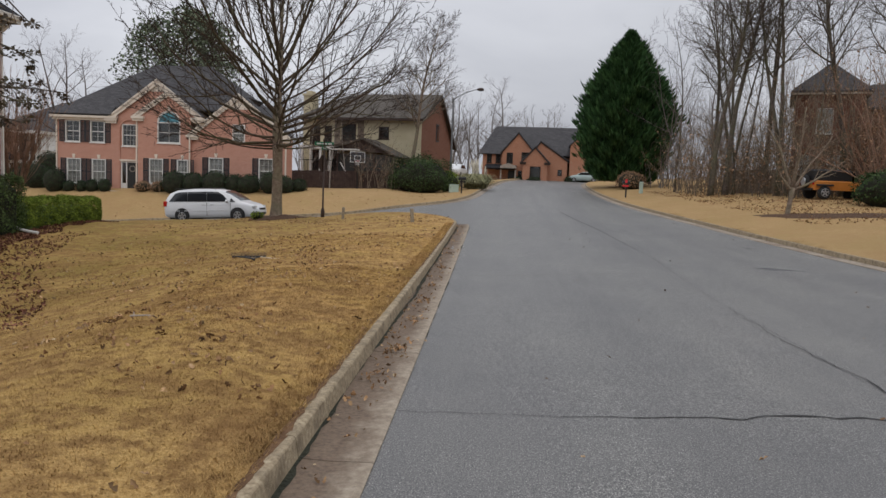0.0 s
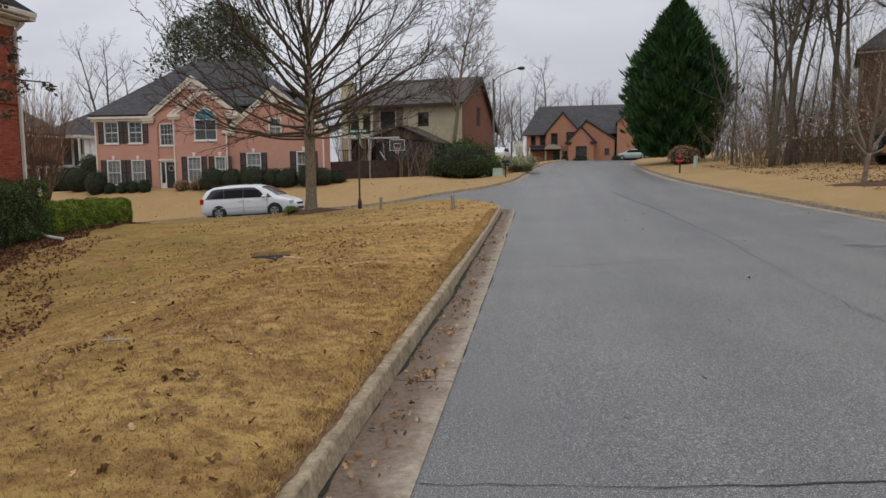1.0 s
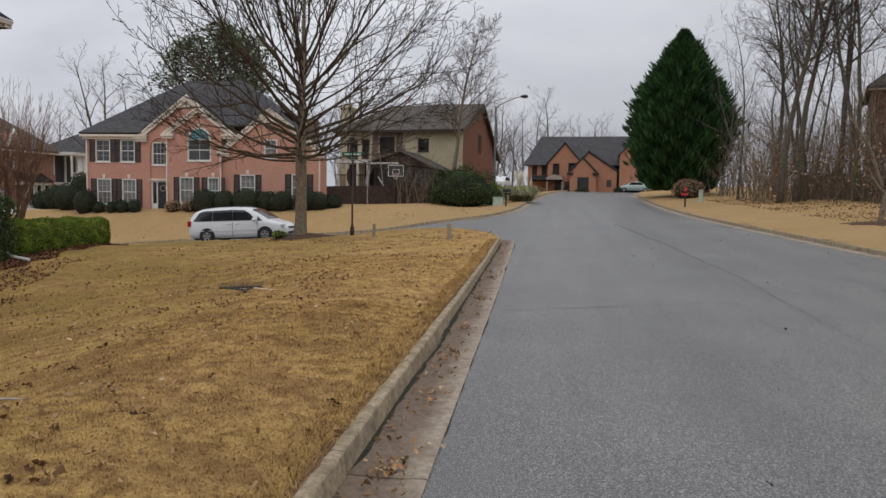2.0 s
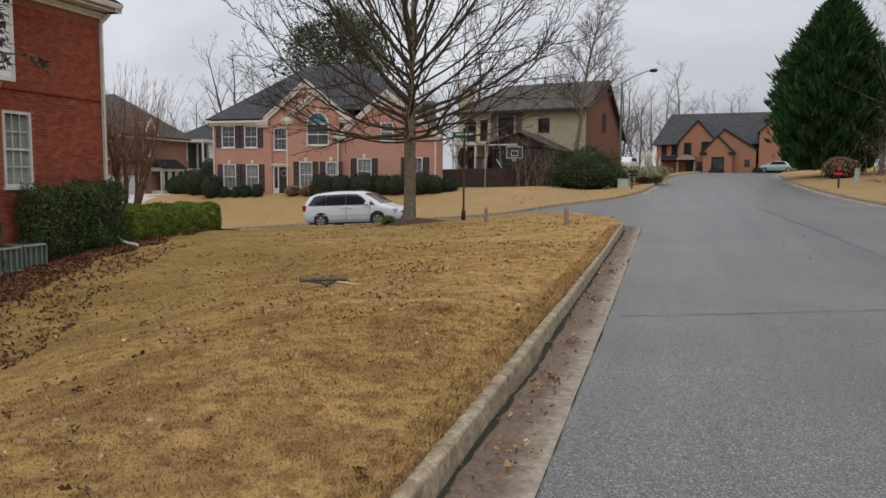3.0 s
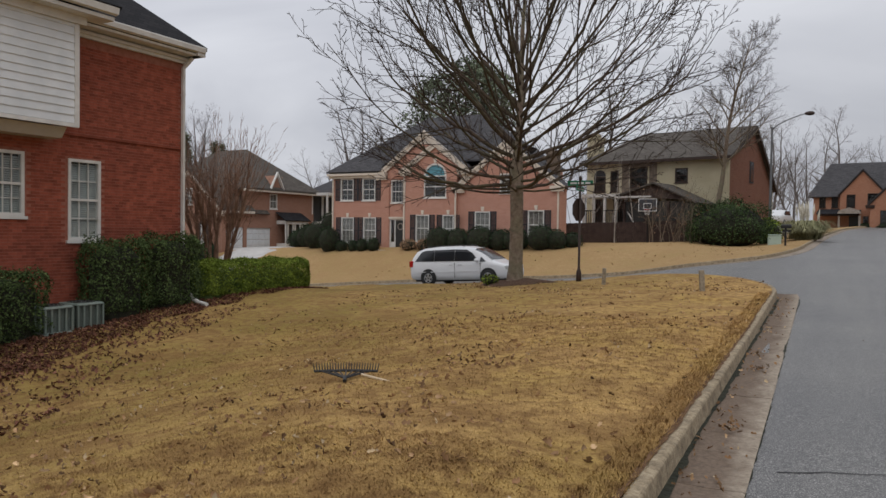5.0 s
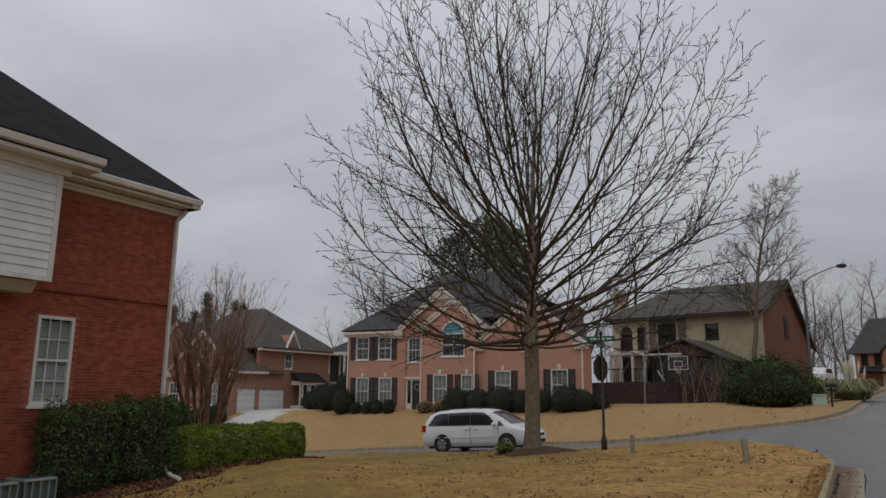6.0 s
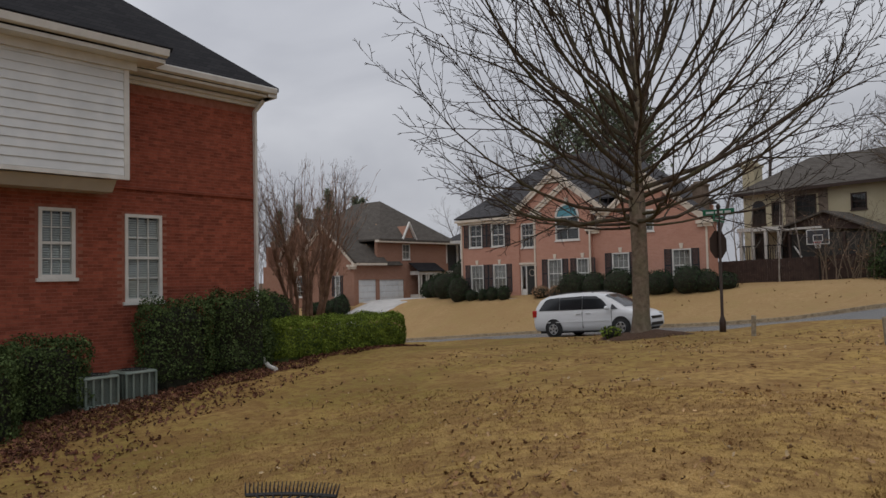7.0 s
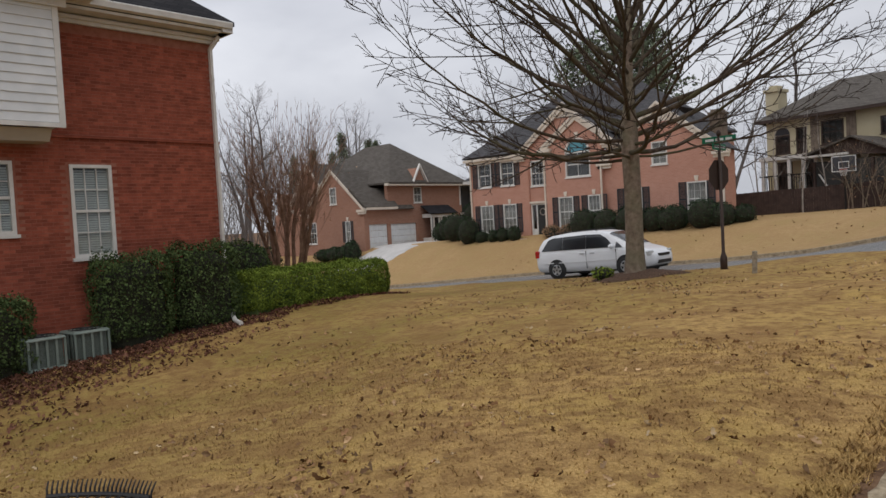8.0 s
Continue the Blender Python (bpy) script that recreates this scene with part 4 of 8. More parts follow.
part("step", Bag().box(-26.9, PY - 0.9, PZ, -25.0, EY, 0.40), DRIVE, pink)
# middle section, a little forward
MY = PY - 0.28
MW = [(-24.37, 1.0, -23.36, 2.76), (-22.36, 1.0, -21.55, 2.76), (-23.78, 3.86, -22.12, 6.06)]
part("wall", wall_bag(-25.2, -21.36, PZ, 5.75, [MW[0], MW[1], (MW[2][0], MW[2][1], MW[2][2], 5.75)], 0.3, "x", MY), PINK, pink)
bg = Bag()
gx_a, ga = -22.96, 7.32
bg.prism_y([(-25.2, 5.75), (-23.78, 5.75), (-23.78, 6.85)], MY, MY + 0.3)
bg.prism_y([(-22.12, 5.75), (-20.75, 5.75), (-22.12, 6.75)], MY, MY + 0.3)
am, ar, asz = -22.95, 0.83, 5.30
arc = [(am + ar * math.cos(a), asz + ar * 0.95 * math.sin(a)) for a in np.linspace(math.pi, 0, 15)]
for (x0, z0), (x1, z1) in zip(arc[:-1], arc[1:]):
    t0, t1 = ga - abs(x0 - gx_a) * 0.70, ga - abs(x1 - gx_a) * 0.72
    bg.prism_y([(x0, max(z0, 5.30)), (x1, max(z1, 5.30)), (x1, t1), (x0, t0)], MY + 0.001, MY + 0.3)
part("gable_wall", bg, PINK, pink)
window(pink, *MW[0], "x", MY, 3, 4, 0.40, "curtain", keystone=True)
window(pink, *MW[1], "x", MY, 3, 4, 0.40, "curtain", keystone=True)
win = window(pink, -23.78, 3.86, -22.12, 5.30, "x", MY, 2, 2, 0, "dark")
bg = Bag()
pts = [(am + (ar - 0.05) * math.cos(a), asz + (ar * 0.95 - 0.05) * math.sin(a)) for a in np.linspace(0, math.pi, 17)]
bg.prism_y(pts, MY + 0.04, MY + 0.06)
part("fanlight", bg, TEAL_GLASS, win, "teal fanlight")
bg = Bag()
for (x0, z0), (x1, z1) in zip(arc[:-1], arc[1:]):
    k = 0.86
    bg.prism_y([(am + (x0 - am) * k, asz + (z0 - asz) * k), (am + (x1 - am) * k, asz + (z1 - asz) * k), (x1, z1), (x0, z0)], MY - 0.03, MY + 0.08)
part("arch_frame", bg, TRIM, win)
bg = Bag()
c = am
bg.prism_y([(c - 0.08, 6.12), (c + 0.08, 6.12), (c + 0.13, 6.42), (c - 0.13, 6.42)], MY - 0.05, MY + 0.02)
part("keystone", bg, CREAM_TRIM, pink)
# large gable behind
bg = Bag()
bg.prism_y([(-27.35, 5.56), (-20.55, 5.56), (-23.92, 8.15)], PY + 0.05, PY + 0.35)
part("gable_wall", bg, PINK, pink)
bg = Bag()
bg.prism_y([(-24.75, 7.42), (-23.09, 7.42), (-23.92, 8.03)], PY + 0.01, PY + 0.045)
part("gable_vent", bg, CREAM_TRIM, pink)
rake_trim(pink, -27.35, -20.55, -23.92, 5.62, 8.22, PY - 0.02, CREAM_TRIM, 0.34)
rake_trim(pink, -25.25, -20.75, -22.96, 5.82, 7.42, MY - 0.01, CREAM_TRIM, 0.32)
gable_roof_y(pink, -27.35, -20.55, -23.92, 5.62, 8.22, PY - 0.11, PY + 4.6, SHINGLE_GREY, 0.07)
gable_roof_y(pink, -25.25, -20.75, -22.96, 5.82, 7.42, MY - 0.10, PY + 2.4, SHINGLE_GREY, 0.07)
# right wing with its lower gable
RW = [(-20.14, 1.28, -19.08, 2.98), (-16.55, 1.28, -15.50, 3.05), (-18.45, 4.10, -17.55, 5.32)]
part("wall", wall_bag(-21.36, -14.55, PZ, 4.62, [RW[0], RW[1], (-18.45, 4.10, -17.55, 4.62)], 0.3, "x", PY - 0.1), PINK, pink)
bg = Bag()
bg.prism_y([(-21.36, 4.62), (-18.45, 4.62), (-18.45, 6.95)], PY - 0.1, PY + 0.2)
bg.prism_y([(-17.55, 4.62), (-14.55, 4.62), (-17.55, 6.98)], PY - 0.1, PY + 0.2)
bg.prism_y([(-18.45, 5.32), (-17.55, 5.32), (-17.55, 6.95), (-18.03, 7.3), (-18.45, 6.95)], PY - 0.1, PY + 0.2)
part("gable_wall", bg, PINK, pink)
for k, w in enumerate(RW):
    window(pink, *w, "x", PY - 0.1, 3 if k < 2 else 2, 4, 0.42 if k < 2 else 0, "curtain", keystone=k < 2)
rake_trim(pink, -21.36, -14.55, -18.0, 4.66, 7.36, PY - 0.13, CREAM_TRIM, 0.34)
gable_roof_y(pink, -21.36, -14.55, -18.0, 4.66, 7.36, PY - 0.22, PY + 1.25, SHINGLE_GREY, 0.07)
part("roof_slope", Bag().slab([(-21.3, PY + 1.26, 4.95), (-18.0, PY + 1.26, 7.42), (-18.0, PY + 5.0, 7.42), (-21.3, PY + 5.0, 4.95)], 0.07), SHINGLE_GREY, pink)
bg = Bag()
bg.prism_y([(-18.8, 6.35), (-17.2, 6.35), (-18.0, 6.98)], PY - 0.13, PY - 0.095)
part("gable_vent", bg, CREAM_TRIM, pink)
# side and rear walls, roof, eaves
bg = Bag().box(-14.85, PY + 0.22, PZ, -14.56, PY + 1.0, 4.6).box(-18.2, PY + 1.01, PZ, -14.56, PY + 1.2, 4.6).prism_y([(-18.0, 4.6), (-14.6, 4.6), (-18.0, 7.2)], PY + 1.01, PY + 1.2).box(-18.2, PY + 1.21, PZ, -17.9, PY + 9.6, 6.2).box(-31.38, PY + 0.32, PZ, -31.1, PY + 9.6, 5.5).box(-31.4, PY + 9.62, PZ, -17.9, PY + 9.9, 6.2)
part("wall", bg, PINK, pink)
hip_roof(pink, -31.02, PY + 0.38, -17.5, PY + 9.47, 6.31, 3.66, SHINGLE_GREY, 0.1)
for quad in ([(-31.75, PY - 0.35, 5.72), (-27.2, PY - 0.35, 5.72), (-27.2, PY + 0.38, 6.31), (-31.02, PY + 0.38, 6.31)], [(-31.75, PY + 10.2, 5.72), (-31.75, PY - 0.35, 5.72), (-31.02, PY + 0.38, 6.31), (-31.02, PY + 9.47, 6.31)]):
    part("eave_slope", Bag().slab(quad, 0.08), SHINGLE_GREY, pink)
bg = Bag()
bg.box(-31.72, PY - 0.3, 5.45, -26.8, PY + 0.02, 5.6).box(-31.6, PY - 0.14, 5.28, -26.8, PY - 0.002, 5.45).box(-31.72, PY + 0.03, 5.45, -31.42, PY + 10.1, 5.6)
part("eave_board", bg, CREAM_TRIM, pink)
for x, y, z1 in ((-31.33, PY - 0.05, 5.4), (-25.28, MY - 0.02, 5.6), (-21.42, MY - 0.06, 4.7), (-14.62, PY - 0.15, 4.5)):
    downspout(pink, x, y, PZ + 0.3, z1, CREAM_TRIM)
bg = Bag().box(-16.95, PY + 4.0, PZ, -16.3, PY + 4.9, 6.85).box(-17.02, PY + 3.92, 6.85, -16.23, PY + 4.98, 6.98).box(-16.9, PY + 4.05, 6.98, -16.35, PY + 4.85, 7.12)
part("chimney", bg, FENCE_GREY, pink, "grey-brown brick chimney")

# ---- the brick house with the garage ----
GX, GY = -41.0, 48.1
gar = thing("garage_house", "brown brick house with a two-door garage and steep grey roof", "house")
holes = [(48.55, -0.1, 50.40, 1.80), (50.75, -0.1, 53.50, 1.76)]
part("wall", wall_bag(48.1, 59.0, -0.6, 3.05, holes, 0.3, "y", GX), TAN_BRICK, gar)
part("wall", wall_bag(50.6, 59.0, 3.05, 4.85, [(53.4, 3.35, 54.3, 4.6)], 0.3, "y", GX - 0.05), TAN_BRICK, gar)
for (a, b, c, d) in holes:
    bg = Bag()
    n = 4
    for k in range(n):
        z0, z1 = b + (d - b) * k / n, b + (d - b) * (k + 1) / n - 0.012
        bg.box(GX - 0.16, a, z0, GX - 0.10, c, z1)
        m = 4
        for j in range(m):
            u0 = a + (c - a) * (j + 0.12) / m
            bg.box(GX - 0.10, u0, z0 + 0.08, GX - 0.085, u0 + (c - a) * 0.76 / m, z1 - 0.08)
    part("garage_door", bg, SIDING, gar, "white panelled garage door")
window(gar, 53.4, 3.35, 54.3, 4.6, "y", GX - 0.05, 2, 2, 0, "curtain")
holes = [(-43.2, 0.55, -42.6, 2.15), (-44.9, 3.5, -44.1, 4.8), (-48.0, 0.5, -46.8, 2.2)]
part("wall", wall_bag(-52.5, GX - 0.31, -0.6, 3.05, [holes[0], holes[2]], 0.3, "x", GY), TAN_BRICK, gar)
window(gar, *holes[0], "x", GY, 2, 4, 0.3, "curtain", keystone=True)
window(gar, *holes[2], "x", GY, 3, 4, 0.0, "dark")
bg = Bag()
bg.prism_y([(-48.2, 3.05), (-44.9, 3.05), (-44.9, 5.7)], GY, GY + 0.3)
bg.prism_y([(-44.1, 3.05), (-41.0, 3.05), (-44.1, 5.75)], GY, GY + 0.3)
bg.prism_y([(-44.9, 4.8), (-44.1, 4.8), (-44.1, 5.72), (-44.5, 6.0), (-44.9, 5.72)], GY, GY + 0.3).box(-44.9, GY, 3.05, -44.1, GY + 0.3, 3.5)
part("gable_wall", bg, TAN_BRICK, gar)
window(gar, *holes[1], "x", GY, 2, 4, 0.0, "curtain")
rake_trim(gar, -48.2, -41.0, -44.5, 3.1, 6.1, GY - 0.02, CREAM_TRIM, 0.24)
gable_roof_y(gar, -48.2, -41.0, -44.5, 3.1, 6.1, GY - 0.11, GY + 5, SHINGLE_BROWN, 0.07, 0.3)
bg = Bag()
bg.prism_y([(-52.5, 3.05), (-47.2, 3.05), (-49.6, 6.9)], GY + 1.6, GY + 1.9)
part("gable_wall", bg, TAN_BRICK, gar)
rake_trim(gar, -52.5, -46.8, -49.6, 3.6, 7.1, GY + 1.58, CREAM_TRIM, 0.24)
gable_roof_y(gar, -52.5, -46.8, -49.6, 3.6, 7.1, GY + 1.49, GY + 6, SHINGLE_BROWN, 0.07)
bg = Bag().box(-52.5, GY + 0.32, -0.6, -52.2, 60, 4.8).box(-52.5, 59.01, -0.6, GX - 0.31, 59.3, 4.8)
part("wall", bg, TAN_BRICK, gar)
hip_roof(gar, -53.0, 50.4, GX + 0.45, 59.6, 4.95, 3.6, SHINGLE_BROWN, 0.14)
bg = Bag().box(GX + 0.02, 50.3, 4.68, GX + 0.42, 59.4, 4.86).box(GX + 0.01, 48.0, 2.88, GX + 0.45, 51.2, 3.06)
part("eave_board", bg, CREAM_TRIM, gar)
bg = Bag()
bg.slab([(GX + 0.45, 47.9, 3.10), (GX + 0.45, 51.3, 3.10), (GX - 1.3, 51.3, 4.6), (GX - 1.3, 47.9, 4.6)], 0.12)
part("roof_slope", bg, SHINGLE_BROWN, gar)
# dormer gable and the little bay window
bg = Bag()
bg.prism_x([(53.2, 4.87), (54.5, 4.87), (53.85, 6.1)], GX + 0.25, GX - 1.4)
part("dormer", bg, TAN_BRICK, gar)
for a, za, b, zb in ((53.02, 4.78, 53.85, 6.2), (53.85, 6.2, 54.68, 4.78)):
    bg = Bag().prism_x([(a, za), (b, zb), (b, zb + 0.2), (a, za + 0.2)], GX + 0.44, GX + 0.26)
    part("dormer_rake", bg, TRIM, gar)
bg = Bag().box(GX + 0.01, 54.2, -0.4, GX + 1.0, 57.0, 0.5)
for y in (54.2, 55.1, 56.0, 56.92):
    bg.box(GX + 0.9, y, 0.5, GX + 1.0, y + 0.1, 2.1)
bg.box(GX + 0.01, 54.2, 2.1, GX + 1.05, 57.0, 2.4)
for y in (54.5, 55.4, 56.3):
    bg.box(GX + 0.9, y, 0.5, GX + 0.98, y + 0.42, 0.75).box(GX + 0.9, y - 0.04, 0.75, GX + 0.97, y + 0.1, 2.1)
part("bay_window", bg, TRIM, gar, "white bay window")
part("pane", Bag().box(GX + 0.86, 54.25, 0.5, GX + 0.88, 56.95, 2.1), CAR_GLASS, gar)
bg = Bag().slab([(GX + 1.2, 54.0, 2.42), (GX + 1.2, 57.2, 2.42), (GX + 0.1, 57.2, 3.1), (GX + 0.1, 54.0, 3.1)], 0.08)
part("bay_roof", bg, SHINGLE, gar)
# porch at the back corner, a dark sheet behind it painting its shade
bg = Bag()
for y in (58.9, 60.4, 61.9):
    for x in (GX - 0.1, GX + 1.6):
        bg.box(x - 0.07, y - 0.07, -0.4, x + 0.07, y + 0.07, 4.7)
bg.box(GX - 0.2, 58.8, 4.7, GX + 1.8, 62.1, 4.95).box(GX - 0.2, 58.8, 2.1, GX + 1.8, 62.1, 2.4)
for y in np.arange(59.0, 61.9, 0.16):
    bg.box(GX + 1.57, y, 2.4, GX + 1.61, y + 0.04, 3.2)
bg.box(GX + 1.55, 58.9, 3.2, GX + 1.65, 61.9, 3.27)
part("porch", bg, TRIM, gar, "white two-level porch")
part("porch_screen", Bag().box(GX - 0.3, 59.3, -0.4, GX - 0.25, 62.0, 4.7), DARK_ROOM, gar)

# ---- the stucco house behind the fence ----
tud = thing("stucco_house", "cream stucco house with a brick gable end and long grey roof", "house", pose(-6.75, 61.5, 0, 0, 0, -11))
L, D, EZ, RZ = 10.9, 10.4, 7.3, 9.75
holes = [(-3.8, 5.45, -2.85, 6.5), (-7.3, 5.2, -5.9, 6.7), (-10.3, 4.9, -9.3, 6.1), (-8.9, 4.9, -8.2, 6.5), (-10.2, 2.6, -9.2, 4.4), (-8.6, 2.6, -7.6, 4.4)]
part("wall", wall_bag(-L, 0, 0.5, EZ, holes, 0.3, "x", 0), STUCCO, tud, "cream stucco wall")
for h in holes:
    window(tud, *h, "x", 0, 3, 2, 0, "dark", BROWN_METAL, 0.09)
# arched head over the left window
arc = [(-9.8 + 0.5 * math.cos(a), 6.12 + 0.5 * math.sin(a)) for a in np.linspace(0, math.pi, 11)]
part("arch_head", Bag().prism_y(arc, -0.02, 0.02), SHUTTER, tud, "dark arched window head")
# brown boarded stretch between the stucco panels
for x in np.arange(-7.95, -5.35, 0.2):
    for a, b in ((4.5, 5.17), (6.73, 7.15)) if -7.4 < x < -5.85 else ((4.5, 7.15),):
        part("board", Bag().box(x, -0.035, a, x + 0.185, -0.003, b), FENCE_GREY, tud)
bg = Bag().prism_x([(0.31, 0.5), (D, 0.5), (D, EZ - 1.6), (D / 2, RZ), (0.31, EZ + 0.1)], 0.0, -0.3)
part("gable_wall", bg, RUST, tud, "red brick gable end")
part("window", Bag().box(-0.02, 4.6, 5.6, 0.04, 5.5, 7.2), SHUTTER, tud)
part("pane", Bag().box(0.03, 4.72, 5.7, 0.06, 5.38, 7.1), CAR_GLASS, tud)
# roof: hipped at the chimney's end, a brick gable at the other
LR = -L + 2.3
bg = Bag().slab([(-L - 0.5, -0.55, EZ - 0.1), (0.35, -0.55, EZ - 0.1), (0.35, D / 2, RZ + 0.15), (LR, D / 2, RZ + 0.15)], 0.14)
part("roof_slope", bg, SHINGLE_BROWN, tud)
bg = Bag().slab([(0.35, D / 2, RZ + 0.15), (0.35, D + 0.4, EZ - 2.0), (-L - 0.5, D + 0.4, EZ - 2.0), (LR, D / 2, RZ + 0.15)], 0.14)
part("roof_slope", bg, SHINGLE_BROWN, tud)
bg = Bag().slab([(-L - 0.5, D + 0.4, EZ - 2.0), (-L - 0.5, -0.55, EZ - 0.1), (LR, D / 2, RZ + 0.15)], 0.14)
part("roof_slope", bg, SHINGLE_BROWN, tud)
for a, za, b, zb in ((-0.55, EZ - 0.12, D / 2, RZ + 0.12), (D / 2, RZ + 0.12, D + 0.4, EZ - 2.02)):
    bg = Bag().prism_x([(a, za - 0.28), (b, zb - 0.28), (b, zb - 0.005), (a, za - 0.005)], 0.34, 0.22)
    part("rake_board", bg, BROWN_METAL, tud)
part("gutter_board", Bag().box(-L - 0.4, -0.68, EZ - 0.32, 0.3, -0.55, EZ - 0.14), BROWN_METAL, tud)
bg = Bag().box(-L + 0.1, D, 0.5, 0.0, D + 0.25, EZ - 1.7).box(-L, 0.31, 0.5, -L + 0.3, D, EZ - 1.9)
part("wall", bg, STUCCO, tud)
bg = Bag().box(-L - 0.9, 1.6, 0.5, -L - 0.02, 2.8, 9.3).box(-L - 1.0, 1.5, 9.3, -L + 0.06, 2.9, 9.5).box(-L - 0.75, 1.8, 9.5, -L - 0.2, 2.6, 9.75)
part("chimney", bg, STUCCO, tud, "stucco chimney")
# brown gabled porch, its left slope longer and flatter
bg = Bag().prism_y([(-6.3, 4.45), (-1.1, 4.0), (-3.9, 5.2)], -3.3, -3.1)
part("porch_gable", bg, FENCE, tud, "dark brown porch gable")
for ax, az, bx, bz in ((-6.7, 4.42, -3.9, 5.3), (-3.9, 5.3, -0.7, 3.85)):
    part("porch_roof", Bag().slab([(ax, -3.6, az), (bx, -3.6, bz), (bx, -0.05, bz), (ax, -0.05, az)], 0.1), SHINGLE_BROWN, tud)
# dim sheets in the openings give the porch its inner shade by colour
part("porch_screen", Bag().box(-6.2, -3.05, 0.5, -1.3, -2.95, 3.98), DARK_ROOM, tud, "dark screened porch")
part("porch_screen", Bag().box(-1.38, -2.94, 0.5, -1.3, -0.02, 3.9), DARK_ROOM, tud)
for x in (-6.2, -4.6, -2.95, -1.3):
    part("post", Bag().box(x - 0.07, -3.2, 0.5, x + 0.07, -3.06, 4.0), FENCE, tud)
part("porch_fascia", Bag().box(-6.75, -3.68, 4.24, -4.0, -3.58, 4.36), TRIM, tud, "pale porch fascia board")
# white two-level deck at the left end
for x in (-9.7, -8.9, -8.0, -7.1, -6.35):
    part("deck_post", Bag().box(x - 0.09, -2.7, 0.5, x + 0.09, -2.52, 4.62), TRIM, tud, "white deck post")
part("deck_beam", Bag().box(-9.9, -2.75, 4.36, -6.25, -0.05, 4.6), TRIM, tud)
part("deck_floor", Bag().box(-9.9, -2.75, 2.2, -6.25, -0.05, 2.45), TRIM, tud)
for x in np.arange(-9.8, -6.3, 0.16):
    part("baluster", Bag().box(x - 0.02, -2.66, 2.45, x + 0.02, -2.62, 3.35), BLACK_METAL, tud)
part("handrail", Bag().box(-9.9, -2.7, 3.35, -6.25, -2.58, 3.43), BLACK_METAL, tud)
part("stair_rail", Bag().tube([(-6.2, -2.9, 3.5), (-5.2, -3.45, 2.3)], [0.05, 0.05], 6), TRIM, tud, "pale stair rail")

# ---- the orange brick house at the end of the road ----
OY = 104.0
far = thing("orange_house", "orange brick house with gables and dark roof by the bend", "house", pose(-0.3, OY, 2.6, 0, 0, -6))
part("wall", wall_bag(-2.5, 0.35, -0.4, 3.9, [(-1.9, 2.5, -1.2, 3.8), (-0.6, 2.5, 0.1, 3.8)], 0.3, "x", 0.6), ORANGE, far)
window(far, -1.9, 2.5, -1.2, 3.8, "x", 0.6, 2, 2, 0, "dark", BROWN_METAL)
window(far, -0.6, 2.5, 0.1, 3.8, "x", 0.6, 2, 2, 0, "dark", BROWN_METAL)
A = [(1.0, 2.5, 1.9, 4.0), (3.1, 2.5, 4.4, 4.1), (2.7, 0.2, 3.25, 1.5)]
part("wall", wall_bag(0.35, 4.9, -0.4, 4.15, A, 0.3, "x", 0), ORANGE, far)
for h in A:
    window(far, *h, "x", 0, 2, 3, 0, "dark", BROWN_METAL)
part("gable_wall", Bag().prism_y([(0.35, 4.15), (4.9, 4.15), (2.6, 6.75)], 0, 0.3), ORANGE, far)
rake_trim(far, 0.35, 4.9, 2.6, 4.2, 6.85, -0.02, BROWN_METAL, 0.22, returns=False)
# the far roofs take the lighter grey shingle: distance haze put into colour
gable_roof_y(far, 0.35, 4.9, 2.6, 4.2, 6.85, -0.25, 5.5, SHINGLE_GREY, 0.1)
# the long-sloped middle gable
part("wall", wall_bag(4.9, 9.6, -0.4, 3.0, [(8.3, 1.0, 8.9, 1.8)], 0.3, "x", -0.7), ORANGE, far)
window(far, 8.3, 1.0, 8.9, 1.8, "x", -0.7, 2, 2, 0, "dark", BROWN_METAL)
part("gable_wall", Bag().prism_y([(4.3, 3.0), (9.6, 3.0), (5.8, 5.55)], -0.7, -0.4), ORANGE, far)
rake_trim(far, 3.9, 9.6, 5.8, 3.1, 5.65, -0.72, BROWN_METAL, 0.2, returns=False)
gable_roof_y(far, 3.9, 9.6, 5.8, 3.1, 5.65, -0.95, 5, SHINGLE_GREY, 0.1)
# the small front gable
part("wall", wall_bag(3.5, 6.9, -0.4, 2.8, [(4.5, 0.4, 6.0, 2.1)], 0.3, "x", -1.8), ORANGE, far)
window(far, 4.5, 0.4, 6.0, 2.1, "x", -1.8, 3, 2, 0, "dark", BROWN_METAL)
part("gable_wall", Bag().prism_y([(3.5, 2.8), (6.9, 2.8), (5.15, 4.7)], -1.8, -1.5), ORANGE, far)
rake_trim(far, 3.4, 7.0, 5.15, 2.85, 4.8, -1.82, BROWN_METAL, 0.22)
gable_roof_y(far, 3.4, 7.0, 5.15, 2.85, 4.8, -2.05, 3, SHINGLE_GREY, 0.1)
part("wall", Bag().box(3.5, -1.49, -0.4, 3.75, -0.02, 2.8).box(6.65, -1.49, -0.4, 6.9, -0.72, 2.8), ORANGE, far)
